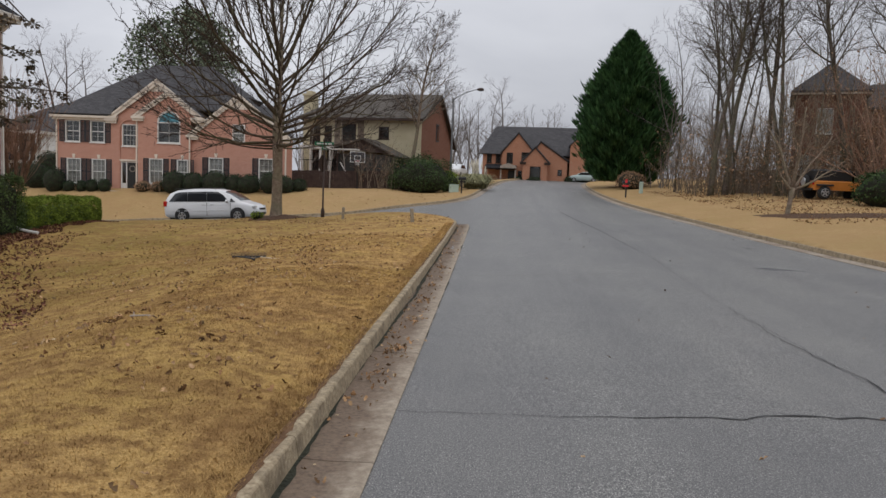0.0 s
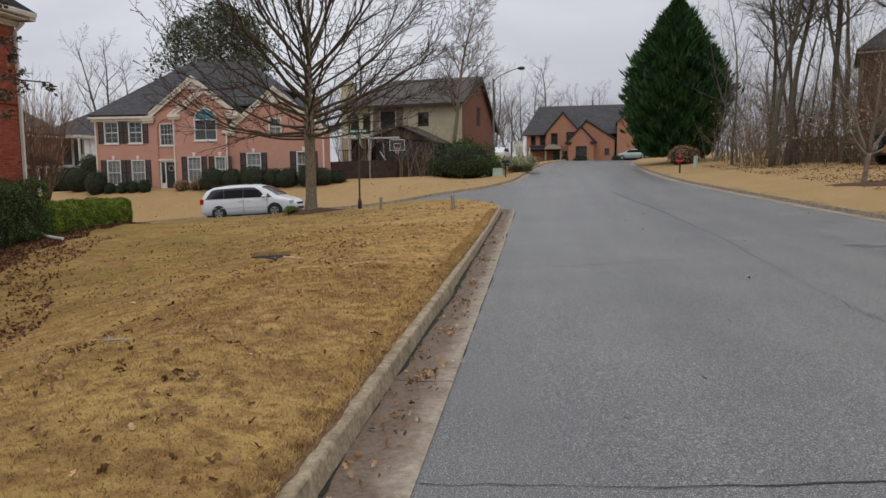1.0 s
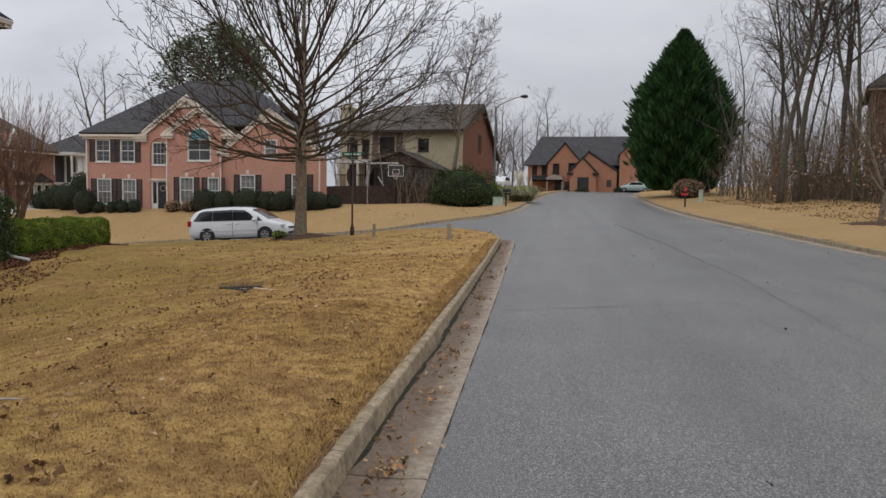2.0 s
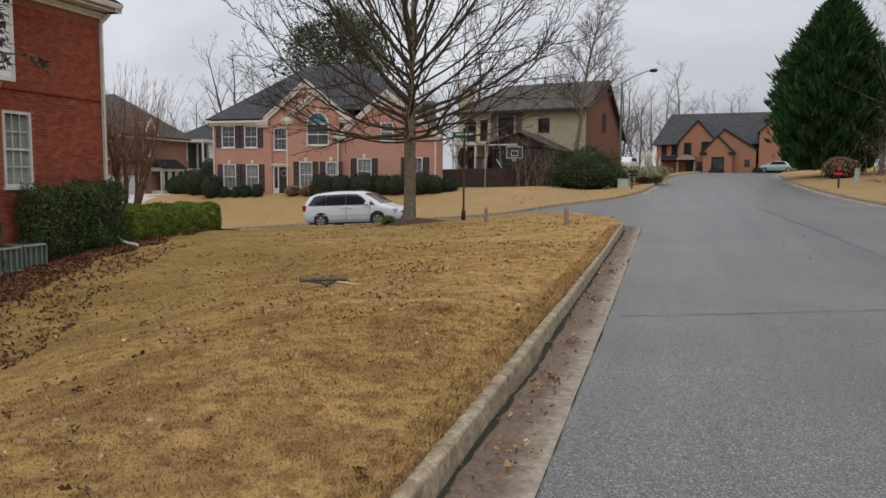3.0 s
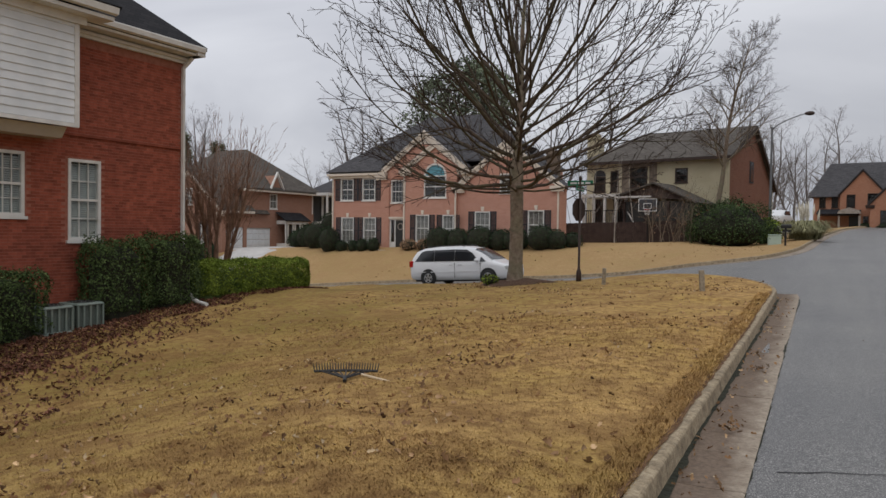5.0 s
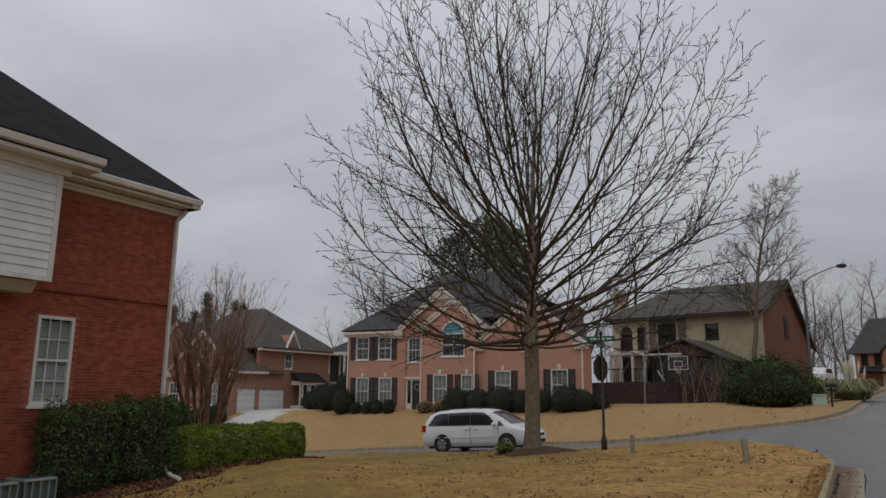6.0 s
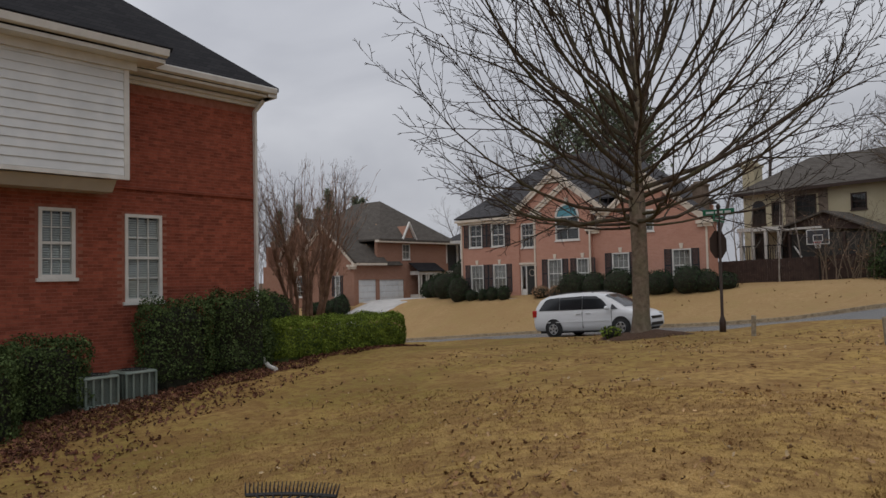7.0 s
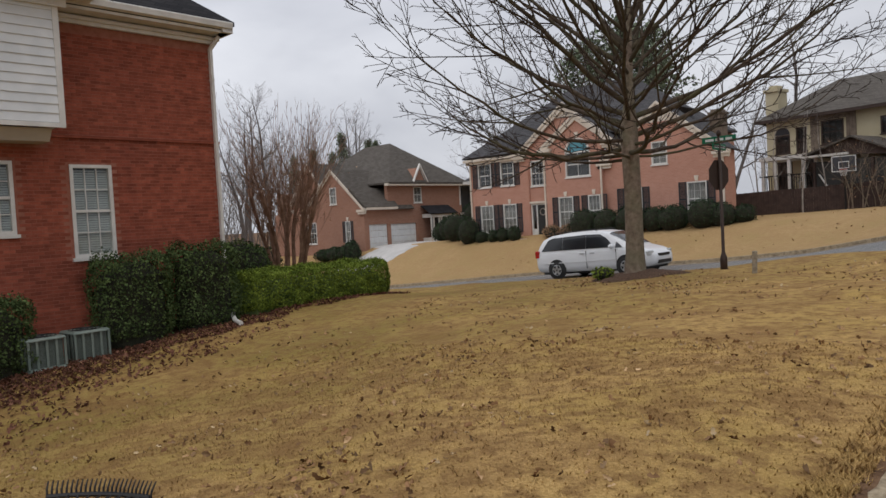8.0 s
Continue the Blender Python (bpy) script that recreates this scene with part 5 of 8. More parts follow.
# the tall end wing
part("wall", wall_bag(9.9, 16.4, -0.4, 5.2, [(12.4, 2.9, 13.5, 4.6), (12.4, 0.3, 13.5, 1.9)], 0.3, "x", -1.0), ORANGE, far)
for h in ((12.4, 2.9, 13.5, 4.6), (12.4, 0.3, 13.5, 1.9)):
    window(far, *h, "x", -1.0, 2, 3, 0, "dark", BROWN_METAL)
part("gable_wall", Bag().prism_y([(9.9, 5.2), (16.4, 5.2), (13.1, 8.2)], -1.0, -0.7), ORANGE, far)
gable_roof_y(far, 9.9, 16.4, 13.1, 5.25, 8.3, -1.25, 6, SHINGLE_GREY, 0.1)
part("wall", Bag().box(9.9, -0.69, -0.4, 10.2, 5, 5.2).box(-2.5, 0.91, -0.4, -2.2, 10, 3.9).box(16.1, -0.69, -0.4, 16.4, 10, 5.2).box(-2.5, 10.01, -0.4, 16.4, 10.3, 3.9), ORANGE, far)
bg = Bag()
bg.slab([(-3.1, 0.1, 3.8), (16.8, 0.1, 3.8), (16.8, 5.4, 8.1), (-1.3, 5.4, 8.1)], 0.15)
bg.slab([(16.8, 5.4, 8.1), (16.8, 10.8, 3.8), (-3.1, 10.8, 3.8), (-1.3, 5.4, 8.1)], 0.15)
bg.slab([(-3.1, 10.8, 3.8), (-3.1, 0.1, 3.8), (-1.3, 5.4, 8.1)], 0.15)
part("roof", bg, SHINGLE_GREY, far)
bg = Bag().slab([(-1.9, -1.9, 1.75), (2.5, -1.9, 1.75), (2.5, 0.55, 2.35), (-1.9, 0.55, 2.35)], 0.08).box(-1.8, -1.8, 1.55, 2.4, 0.58, 1.66)
part("porch_roof", bg, SHINGLE, far)
bg = Bag().prism_y([(0.3, 1.75), (2.7, 1.75), (2.5, 2.1), (1.5, 2.45), (0.5, 2.1)], -2.2, -1.92)
part("entry_gable", bg, BARK_PALE, far, "pale curved entry canopy")
for u in (-1.6, 0.45, 2.5):
    part("post", Bag().box(u - 0.1, -1.75, -0.4, u + 0.1, -1.55, 1.55), BARK_PALE, far)
part("door", Bag().box(1.3, -0.06, -0.3, 2.3, -0.004, 1.5), DOOR_BLACK, far)

# ---- small pale house glimpsed past the pink one ----
wh = thing("white_house", "pale clapboard house with a grey hipped roof, half hidden", "house")
part("wall", wall_bag(-56, -44, -0.5, 5.6, [(-52, 3.2, -51, 4.6)], 0.3, "x", 76), SIDING, wh)
part("wall", Bag().box(-44.3, 76.31, -0.5, -44.0, 86, 5.6).box(-56, 85.7, -0.5, -44.3, 86, 5.6).box(-56, 76.31, -0.5, -55.7, 85.7, 5.6), SIDING, wh)
window(wh, -52, 3.2, -51, 4.6, "x", 76, 2, 2, 0, "dark")
hip_roof(wh, -56.6, 75.4, -43.4, 86.6, 5.8, 3.6, SHINGLE_GREY)

# ---- brick house in the woods ----
wood = thing("brick_house", "brown brick house with a hipped roof behind bare trees", "house", pose(24.3, 57.0, 1.7, 0, 0, -20))
holes = [(-1.5, 1.9, -0.5, 3.4), (0.4, 1.9, 1.4, 3.4), (-0.5, 5.0, 0.6, 6.9)]
part("wall", wall_bag(-2.0, 2.7, -0.8, 8.1, holes, 0.3, "x", 0), BROWN_BRICK, wood)
for h in holes:
    window(wood, *h, "x", 0, 2, 4, 0, "blind")
part("wall", Bag().box(-2.0, 0.31, -0.8, -1.7, 9, 8.1).box(2.4, 0.31, -0.8, 2.7, 3, 8.1).box(-2.0, 9.01, -0.8, 9.7, 9.3, 7.2), BROWN_BRICK, wood)
hip_roof(wood, -2.4, -0.4, 3.1, 9.6, 8.2, 2.5, SHINGLE_GREY)
part("wall", Bag().box(2.71, 3.01, -0.8, 9.7, 3.3, 7.2).box(9.4, 3.31, -0.8, 9.7, 9.0, 7.2), BROWN_BRICK, wood)
hip_roof(wood, 0.0, 2.6, 10.2, 9.7, 7.25, 2.2, SHINGLE_GREY)
part("eave_board", Bag().box(-2.3, -0.36, 7.93, 3.0, -0.01, 8.08), SOFFIT, wood)

# driveway to the garage
bg = Bag()
lane = spline([(GX + 0.1, 51.0), (GX + 2.2, 50.6), (GX + 3.0, 48.6), (GX + 1.6, 45.6), (GX - 0.6, 42.5)], 0.6)
side_n = np.gradient(lane, axis=0)
side_n = np.stack([-side_n[:, 1], side_n[:, 0]], -1) / (np.linalg.norm(side_n, axis=1)[:, None] + 1e-9)
for k, (c, n_) in enumerate(zip(lane, side_n)):
    for v in np.linspace(-1, 1, 9):
        x, y = c + n_ * v * (2.7 - 0.9 * k / len(lane))
        x = max(x, GX + 0.06) if y > 48 else x
        bg.v.append((x, y, float(far_z(x, y)[0]) + (0.03 if abs(v) < 1 else -0.03)))
bg.f = [(i * 9 + j, i * 9 + j + 1, (i + 1) * 9 + j + 1, (i + 1) * 9 + j) for i in range(len(lane) - 1) for j in range(8)]
solid("driveway", bg, DRIVE, "pale concrete driveway before the garage", "driveway", kind="structure")

# ---- plants ----
def unit(v):
    return v / (np.linalg.norm(v) + 1e-9)


def limb(rng, p, d, L, n, wander, lift):
    """A wandering line from p along d that bends upwards by lift."""
    pts = [np.array(p, float)]
    d = unit(np.array(d, float))
    for k in range(n):
        d = unit(d + rng.normal(0, wander, 3) + np.array([0, 0, lift / n]))
        pts.append(pts[-1] + d * L / n)
    return pts


def side_dir(rng, d, angle, turn):
    """A direction that leaves d by an angle, turned about it."""
    d = unit(d)
    a = unit(np.cross(d, [0.0, 0, 1] if abs(d[2]) < 0.95 else [1.0, 0, 0]))
    b = np.cross(d, a)
    return unit(d * math.cos(angle) + (a * math.cos(turn) + b * math.sin(turn)) * math.sin(angle))


def sprout(rng, wood, twigs, pts, r0, r1, L, level, spec, thin=(0.0065, 0.0045)):
    """Side branches along a limb, and theirs in turn; the thick ones go into wood, the thin ones into twigs."""
    if level >= len(spec):
        return
    count, t0, ang, ratio, wander, lift, segs = spec[level]
    turn = rng.uniform(0, 6.28)
    for k in range(count):
        t = t0 + (1 - t0) * (k + rng.uniform(0.1, 0.9)) / count
        f = t * (len(pts) - 1)
        i = min(int(f), len(pts) - 2)
        p = pts[i] + (pts[i + 1] - pts[i]) * (f - i)
        turn += 2.4 + rng.normal(0, 0.3)
        d = side_dir(rng, pts[i + 1] - pts[i], ang * rng.uniform(0.75, 1.25), turn)
        l2 = L * ratio * (1.15 - 0.65 * t) * rng.uniform(0.7, 1.2)
        ra = max((r0 + (r1 - r0) * t) * 0.55, thin[0])
        rb = max(ra * 0.3, thin[1])
        line = limb(rng, p, d, l2, segs, wander, lift)
        radii = [ra + (rb - ra) * j / segs for j in range(segs + 1)]
        (wood if ra > 0.02 else twigs).tube(line, radii, 5 if ra > 0.03 else (4 if ra > 0.015 else 3), False)
        sprout(rng, wood, twigs, line, ra, rb, l2, level + 1, spec, thin)


def trunk_flare(h, r):
    return [r * 1.55, r * 1.15, r, r * 0.97]


def main_tree(seed, H, r):
    """A broad shade tree: a short bole, drooping lower boughs, then many limbs that leave low and sweep up to an egg-shaped crown."""
    rng = np.random.default_rng(seed)
    wood, limbs, twigs = Bag(), Bag(), Bag()
    leader = [np.array(q, float) for q in ((0, 0, -0.3), (0.0, 0, 0.15), (0.02, 0, 0.6), (0.03, 0.01, 2.0), (0.0, 0.0, 3.6))]
    up = limb(rng, leader[-1], (0.03, 0, 1), H - 4.4, 12, 0.05, 0.2)
    wood.tube(leader + up[1:], [r * 1.75, r * 1.25, r * 1.04, r * 0.95, r * 1.0] + [r * (0.50 * (1 - (j / 12)) ** 1.2 + 0.03) for j in range(1, 13)], 12)
    thin = (0.0105, 0.0062)
    spec = [(9, 0.18, 0.48, 0.46, 0.045, 0.16, 6), (6, 0.2, 0.62, 0.36, 0.06, 0.1, 4), (2, 0.3, 0.7, 0.42, 0.07, 0.05, 2)]
    pts = leader + up[1:]
    n = 48
    turn = 0.4
    for k in range(n):
        t = k / (n - 1)
        z = 2.9 + 4.0 * t ** 1.3
        f = np.interp(z, [q[2] for q in pts], range(len(pts)))
        i = min(int(f), len(pts) - 2)
        p = pts[i] + (pts[i + 1] - pts[i]) * (f - i)
        turn += 2.399 + rng.normal(0, 0.25)
        out = np.array([math.cos(turn), math.sin(turn), 0])
        ze = 3.9 + 11.4 * t ** 0.9 + rng.normal(0, 0.3)
        R = float(np.interp(ze, [3.4, 4.6, 6.0, 7.5, 9.0, 10.5, 12.0, 13.5, 15.4], [5.2, 6.6, 7.0, 6.9, 6.6, 6.1, 5.4, 4.3, 1.6])) * rng.uniform(0.80, 1.02)
        tip = np.array([p[0], p[1], ze]) + out * R
        L = float(np.linalg.norm(tip - p))
        # low boughs run out level and tip up; the rest leave at a slant and then climb
        bend = p + out * R * (0.62 if t < 0.2 else 0.74) + np.array([0, 0, (ze - p[2]) * (0.38 if t > 0.2 else -0.1)])
        ra = r * rng.uniform(0.17, 0.36) * (0.9 if t < 0.2 else 1.0)
        line = [p * (1 - u) ** 2 + bend * 2 * u * (1 - u) + tip * u * u for u in np.linspace(0, 1, 14)]
        sway = np.cumsum(rng.normal(0, 0.05, (14, 3)), 0)
        line = [q + w * min(1.0, j / 3) for j, (q, w) in enumerate(zip(line, sway))]
        radii = [max(ra * (1 - j / 13) ** 0.8, 0.011) for j in range(14)]
        limbs.tube(line, radii, 7, False)
        sprout(rng, limbs, twigs, line, ra, 0.014, L, 0, spec, thin)
    sprout(rng, limbs, twigs, up, r * 0.45, 0.02, 5.0, 0, [(9, 0.4, 0.45, 0.5, 0.05, 0.2, 5), (5, 0.2, 0.55, 0.4, 0.06, 0.1, 4)], thin)
    return wood, limbs, twigs


def bare_tree(seed, H, r, spread, bole=0.35, stems=1, dense=1.0, lean=0.05):
    """A bare winter tree of a given height, its crown from bole * H upwards."""
    rng = np.random.default_rng(seed)
    wood, twigs = Bag(), Bag()
    for s in range(stems):
        a = rng.uniform(0, 6.28)
        d = (lean * math.cos(a) * (3 if stems > 1 else 1), lean * math.sin(a) * (3 if stems > 1 else 1), 1)
        line = limb(rng, (0.15 * s * math.cos(a), 0.15 * s * math.sin(a), -0.3), d, H * rng.uniform(0.9, 1.0), 12, 0.05, 0.25)
        radii = [r * (1.25 if j == 0 else 1.0) * (1 - j / 12.5) ** 0.8 for j in range(13)]
        wood.tube(line, radii, 8)
        m = max(6, int(13 * dense))
        sprout(rng, wood, twigs, line, r, r * 0.15, H * spread * 1.45, 0,
               [(m, bole, 0.85, 0.75, 0.09, 0.45, 6), (int(7 * dense) + 1, 0.2, 0.75, 0.46, 0.1, 0.2, 4), (int(6 * dense) + 1, 0.2, 0.75, 0.5, 0.1, 0.1, 3)])
    return wood, twigs


def tree_thing(name, bags, bark, twig, label, category, m, group=""):
    ob = thing(name, label, category, m, group)
    part("trunk", bags[0], bark, ob, smooth=True)
    part("crown", bags[1], twig, ob, "fine bare twigs", kind="stuff")
    return ob


def leaf_cards(rng, pts, nrm, size, droop=0.4, fan=1):
    """Small folded leaves at places, roughly facing their normals: points and quads."""
    n = len(pts)
    a = rng.normal(0, 1, (n, 3))
    a -= (a * nrm).sum(1)[:, None] * nrm * rng.uniform(0.2, 1.0, (n, 1))
    a /= np.linalg.norm(a, axis=1)[:, None] + 1e-9
    b = np.cross(nrm, a)
    b /= np.linalg.norm(b, axis=1)[:, None] + 1e-9
    s = size * rng.uniform(0.6, 1.35, (n, 1))
    tip = pts + a * s
    mid1 = pts + a * s * 0.5 + b * s * 0.32 + nrm * s * droop * 0.4
    mid2 = pts + a * s * 0.5 - b * s * 0.32 + nrm * s * droop * 0.4
    v = np.stack([pts, mid1, tip, mid2], 1).reshape(-1, 3)
    f = np.arange(4 * n).reshape(n, 4)
    return v, f


def box_points(rng, n, sx, sy, sz, bumpy, rnd=0.25):
    """Places and normals on a clipped hedge's rounded, uneven faces (its base at z = 0)."""
    areas = np.array([sx * sy, sx * sz, sx * sz, sy * sz, sy * sz])
    pick = rng.choice(5, n, p=areas / areas.sum())
    u, w = rng.uniform(-0.5, 0.5, n), rng.uniform(-0.5, 0.5, n)
    p, q = np.zeros((n, 3)), np.zeros((n, 3))
    for k, (fix, val) in enumerate(((2, 0.5), (1, -0.5), (1, 0.5), (0, -0.5), (0, 0.5))):
        sel = pick == k
        other = [i for i in range(3) if i != fix]
        p[sel, fix], p[sel, other[0]], p[sel, other[1]] = val, u[sel], w[sel]
        q[sel, fix] = 1 if val > 0 else -1
    p = p * (sx, sy, sz)
    half = np.array([sx, sy, sz]) / 2 - rnd
    core = np.clip(p, -half, half)
    d = p - core
    L = np.linalg.norm(d, axis=1)[:, None]
    p = np.where(L > 1e-6, core + d / (L + 1e-9) * np.minimum(L, rnd), p)
    q = np.where(L > 1e-6, d / (L + 1e-9), q)
    p += q * (bumpy * (np.sin(p[:, :1] * 5.1 + p[:, 2:] * 3.3) * np.sin(p[:, 1:2] * 4.7 + p[:, 2:] * 4.1) + rng.normal(0, 0.35, (n, 1))))
    p[:, 2] += sz / 2
    return p, q


def hedge(name, sx, sy, sz, n, size, material, label, m, bumpy=0.05, rnd=0.22, seed=1, category="hedge", group="", oval=0.0):
    rng = np.random.default_rng(seed)
    ob = thing(name, label, category, m, group)
    p, q = box_points(rng, n, sx, sy, sz, bumpy, rnd)
    p -= q * rng.uniform(0, 0.06, (n, 1))
    a, b = p[:, 0] / (sx / 2), p[:, 1] / (sy / 2)
    p[:, 0] *= np.sqrt(np.clip(1 - oval * b * b / 2, 0.1, 1))
    p[:, 1] *= np.sqrt(np.clip(1 - oval * a * a / 2, 0.1, 1))
    lean = q + rng.normal(0, 0.45, (n, 3))
    lean /= np.linalg.norm(lean, axis=1)[:, None]
    v, f = leaf_cards(rng, p, lean, size)
    o = new("leaves", raw_mesh("leaves", v, f, material))
    o.parent = ob
    o["kind"] = "stuff"
    # solid filler; CORE's near-black paints the shade between the leaves
    bg = Bag()
    c = 0.13 + 0.1 * oval * min(sx, sy)
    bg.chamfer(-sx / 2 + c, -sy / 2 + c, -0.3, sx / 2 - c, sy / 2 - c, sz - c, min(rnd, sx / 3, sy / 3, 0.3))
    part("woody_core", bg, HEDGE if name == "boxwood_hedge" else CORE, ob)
    return ob


def ball_shrub(name, rx, rz, n, size, material, label, m, seed=1, category="shrub", group="", bumpy=0.08):
    rng = np.random.default_rng(seed)
    ob = thing(name, label, category, m, group)
    q = rng.normal(0, 1, (n, 3))
    q /= np.linalg.norm(q, axis=1)[:, None]
    q[:, 2] = np.where(q[:, 2] < -0.55, -q[:, 2], q[:, 2])
    lump = 1 + bumpy * (np.sin(q[:, :1] * 5 + seed) * np.sin(q[:, 1:2] * 6 + q[:, 2:] * 4) + rng.normal(0, 0.4, (n, 1)))
    p = q * lump * (rx, rx, rz) + (0, 0, rz * 0.82)
    lean = q + rng.normal(0, 0.45, (n, 3))
    lean /= np.linalg.norm(lean, axis=1)[:, None]
    v, f = leaf_cards(rng, p, lean, size)
    o = new("leaves", raw_mesh("leaves", v, f, material))
    o.parent = ob
    o["kind"] = "stuff"
    # filler body whose near-black colour is the shrub's inner shade
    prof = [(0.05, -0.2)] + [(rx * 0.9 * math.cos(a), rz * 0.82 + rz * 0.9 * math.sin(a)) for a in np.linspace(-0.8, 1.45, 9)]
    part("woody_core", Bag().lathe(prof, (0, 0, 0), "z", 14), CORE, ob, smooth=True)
    return ob


def at_near(x, y, rz=0.0, dz=0.0):
    return pose(x, y, float(near_z(x, y)[0]) + dz, 0, 0, rz)


def at_far(x, y, rz=0.0, dz=0.0):
    return pose(x, y, float(far_z(x, y)[0]) + dz, 0, 0, rz)


def at_right(x, y, rz=0.0, dz=0.0):
    return pose(x, y, float(right_z(x, y)[0]) + dz, 0, 0, rz)


# the shade tree on the corner, with its mulch ring
shade = thing("shade_tree", "large bare spreading shade tree with grey-brown bark on the lawn", "tree", at_near(-8.9, 29.2))
grown = main_tree(11, 15.5, 0.215)
part("trunk", grown[0], BARK, shade, smooth=True)
part("limb_mass", grown[1], LIMB, shade, "dark ascending limbs", True, "stuff")
part("crown", grown[2], TWIG_DARK, shade, "fine bare twigs", kind="stuff")
rng = np.random.default_rng(4)
bg = Bag()
n = 28
rows = 6
for j in range(rows + 1):
    for k in range(n):
        a = 2 * math.pi * k / n
        rr = (0.2 + 0.85 * j / rows) * (1 + (0.12 * math.sin(3 * a) + 0.08 * math.sin(7 * a + 1)) * j / rows)
        x, y = -8.9 + rr * 1.25 * math.cos(a), 29.2 + rr * math.sin(a)
        bg.v.append((x, y, float(near_z(x, y)[0]) + 0.13 * (1 - (j / rows) ** 1.5) - (0.03 if j == rows else 0) + rng.uniform(-0.012, 0.012)))
for j in range(rows):
    for k in range(n):
        i = (k + 1) % n
        bg.f.append((j * n + k, j * n + i, (j + 1) * n + i, (j + 1) * n + k))
solid("mulch_ring", bg, MULCH, "dark mulch mound round the tree's foot", "mulch", True)
ball_shrub("sprout_clump", 0.24, 0.16, 240, 0.075, BOXWOOD, "low tuft of green sprouts by the tree's foot", at_near(-9.55, 28.75, 0, 0.04), 9, "plant")

# the clipped hedges along the red house
hedge("hedge", 1.0, 1.7, 1.82, 8000, 0.055, HEDGE, "tall clipped dark green hedge against the brick wall", pose(-15.2, 19.5, -0.44), 0.11, 0.36, 2, oval=0.35)
hedge("hedge", 1.0, 1.62, 1.9, 8000, 0.055, HEDGE, "tall clipped dark green hedge at the house corner", pose(-15.22, 21.13, -0.40), 0.11, 0.38, 22, oval=0.35)
hedge("hedge", 1.3, 1.5, 1.45, 8000, 0.055, HEDGE, "clipped dark green hedge beside the condensers", pose(-15.05, 16.75, -0.72), 0.11, 0.36, 3, oval=0.35)
hedge("hedge", 1.9, 2.6, 1.62, 13000, 0.055, HEDGE, "broad clipped dark green hedge with a few blossoms", pose(-14.4, 14.7, -1.0), 0.11, 0.4, 4, oval=0.3)
hedge("boxwood_hedge", 2.1, 5.2, 0.97, 40000, 0.05, BOXWOOD, "low clipped bright green boxwood hedge", pose(-15.72, 24.35, -0.24), 0.06, 0.26, 5, oval=0.75)
ball_shrub("shrub", 0.8, 0.75, 1500, 0.08, HEDGE, "rounded dark green shrub behind the hedge", pose(-17.4, 23.4, 0.1), 6)
ball_shrub("shrub", 0.6, 0.55, 1000, 0.08, HEDGE, "small dark green shrub behind the hedge", pose(-18.6, 24.4, 0.0), 7)
ball_shrub("shrub", 0.7, 0.6, 1100, 0.08, SHRUB, "low dark shrub beside the crape myrtle", pose(-20.5, 26.0, 0.1), 8)

# crape myrtle, cut back to knuckles, with upright shoots
rng = np.random.default_rng(21)
wood, shoots, stems = Bag(), Bag(), []
for s in range(9):
    a = 2 * math.pi * s / 9 + rng.uniform(-0.2, 0.2)
    tilt = rng.uniform(0.10, 0.34)
    d = (tilt * math.cos(a), tilt * math.sin(a), 1)
    L = rng.uniform(2.3, 3.3)
    line = limb(rng, (0.22 * math.cos(a), 0.22 * math.sin(a), -0.2), d, L, 7, 0.07, 0.1)
    stems.append(Bag().tube(line, [0.075, 0.07, 0.062, 0.056, 0.052, 0.05, 0.06, 0.075], 7))
    for q in range(30):
        i = rng.integers(3, 8)
        dd = side_dir(rng, line[-1] - line[-2], rng.uniform(0.1, 0.5), rng.uniform(0, 6.28))
        l2 = limb(rng, line[i], dd, rng.uniform(1.4, 3.0), 6, 0.06, 0.3)
        shoots.tube(l2, [0.012, 0.010, 0.008, 0.007, 0.005, 0.004, 0.003], 3, False)
        sprout(rng, wood, shoots, l2, 0.009, 0.003, 1.2, 0, [(4, 0.4, 0.4, 0.35, 0.08, 0.1, 3)])
ob = thing("crape_myrtle", "multi-stemmed crape myrtle with peeling cinnamon bark and bare shoots", "tree", pose(-18.3, 25.6, 0.05))
for stem in stems:
    part("stem", stem, CINNAMON, ob, smooth=True)
part("crown", shoots, CINNAMON, ob, "thin bare shoots", kind="stuff")
v, f = leaf_cards(rng, np.column_stack([rng.normal(0, 0.7, 900), rng.normal(0, 0.7, 900), rng.uniform(1.8, 3.6, 900)]), np.tile([0, 0, 1.0], (900, 1)), 0.07)
o = new("seed_mass", raw_mesh("seed_mass", v, f, DRY_LEAF))
o.parent = ob
o["kind"] = "stuff"

# foundation shrubs of the pink house
shr = [(-31.0, 48.3, 0.75, 0.95, "tall"), (-29.9, 48.3, 0.42, 0.42, ""), (-28.95, 48.3, 0.40, 0.42, ""), (-28.2, 48.3, 0.45, 0.48, ""), (-27.3, 48.3, 0.42, 0.5, ""), (-24.5, 48.3, 0.55, 0.42, "brown"), (-23.3, 48.3, 0.6, 0.40, "brown"),
       (-22.1, 48.0, 0.88, 0.85, ""), (-20.7, 48.0, 0.78, 0.80, ""), (-19.2, 48.0, 0.95, 0.85, ""), (-17.9, 48.1, 0.7, 0.72, ""), (-16.9, 48.1, 0.85, 0.72, ""), (-15.3, 48.1, 0.85, 0.8, ""), (-14.4, 48.2, 0.7, 0.65, ""), (-33.0, 49.4, 1.0, 1.05, "tall"), (-13.5, 48.6, 0.55, 0.5, "")]
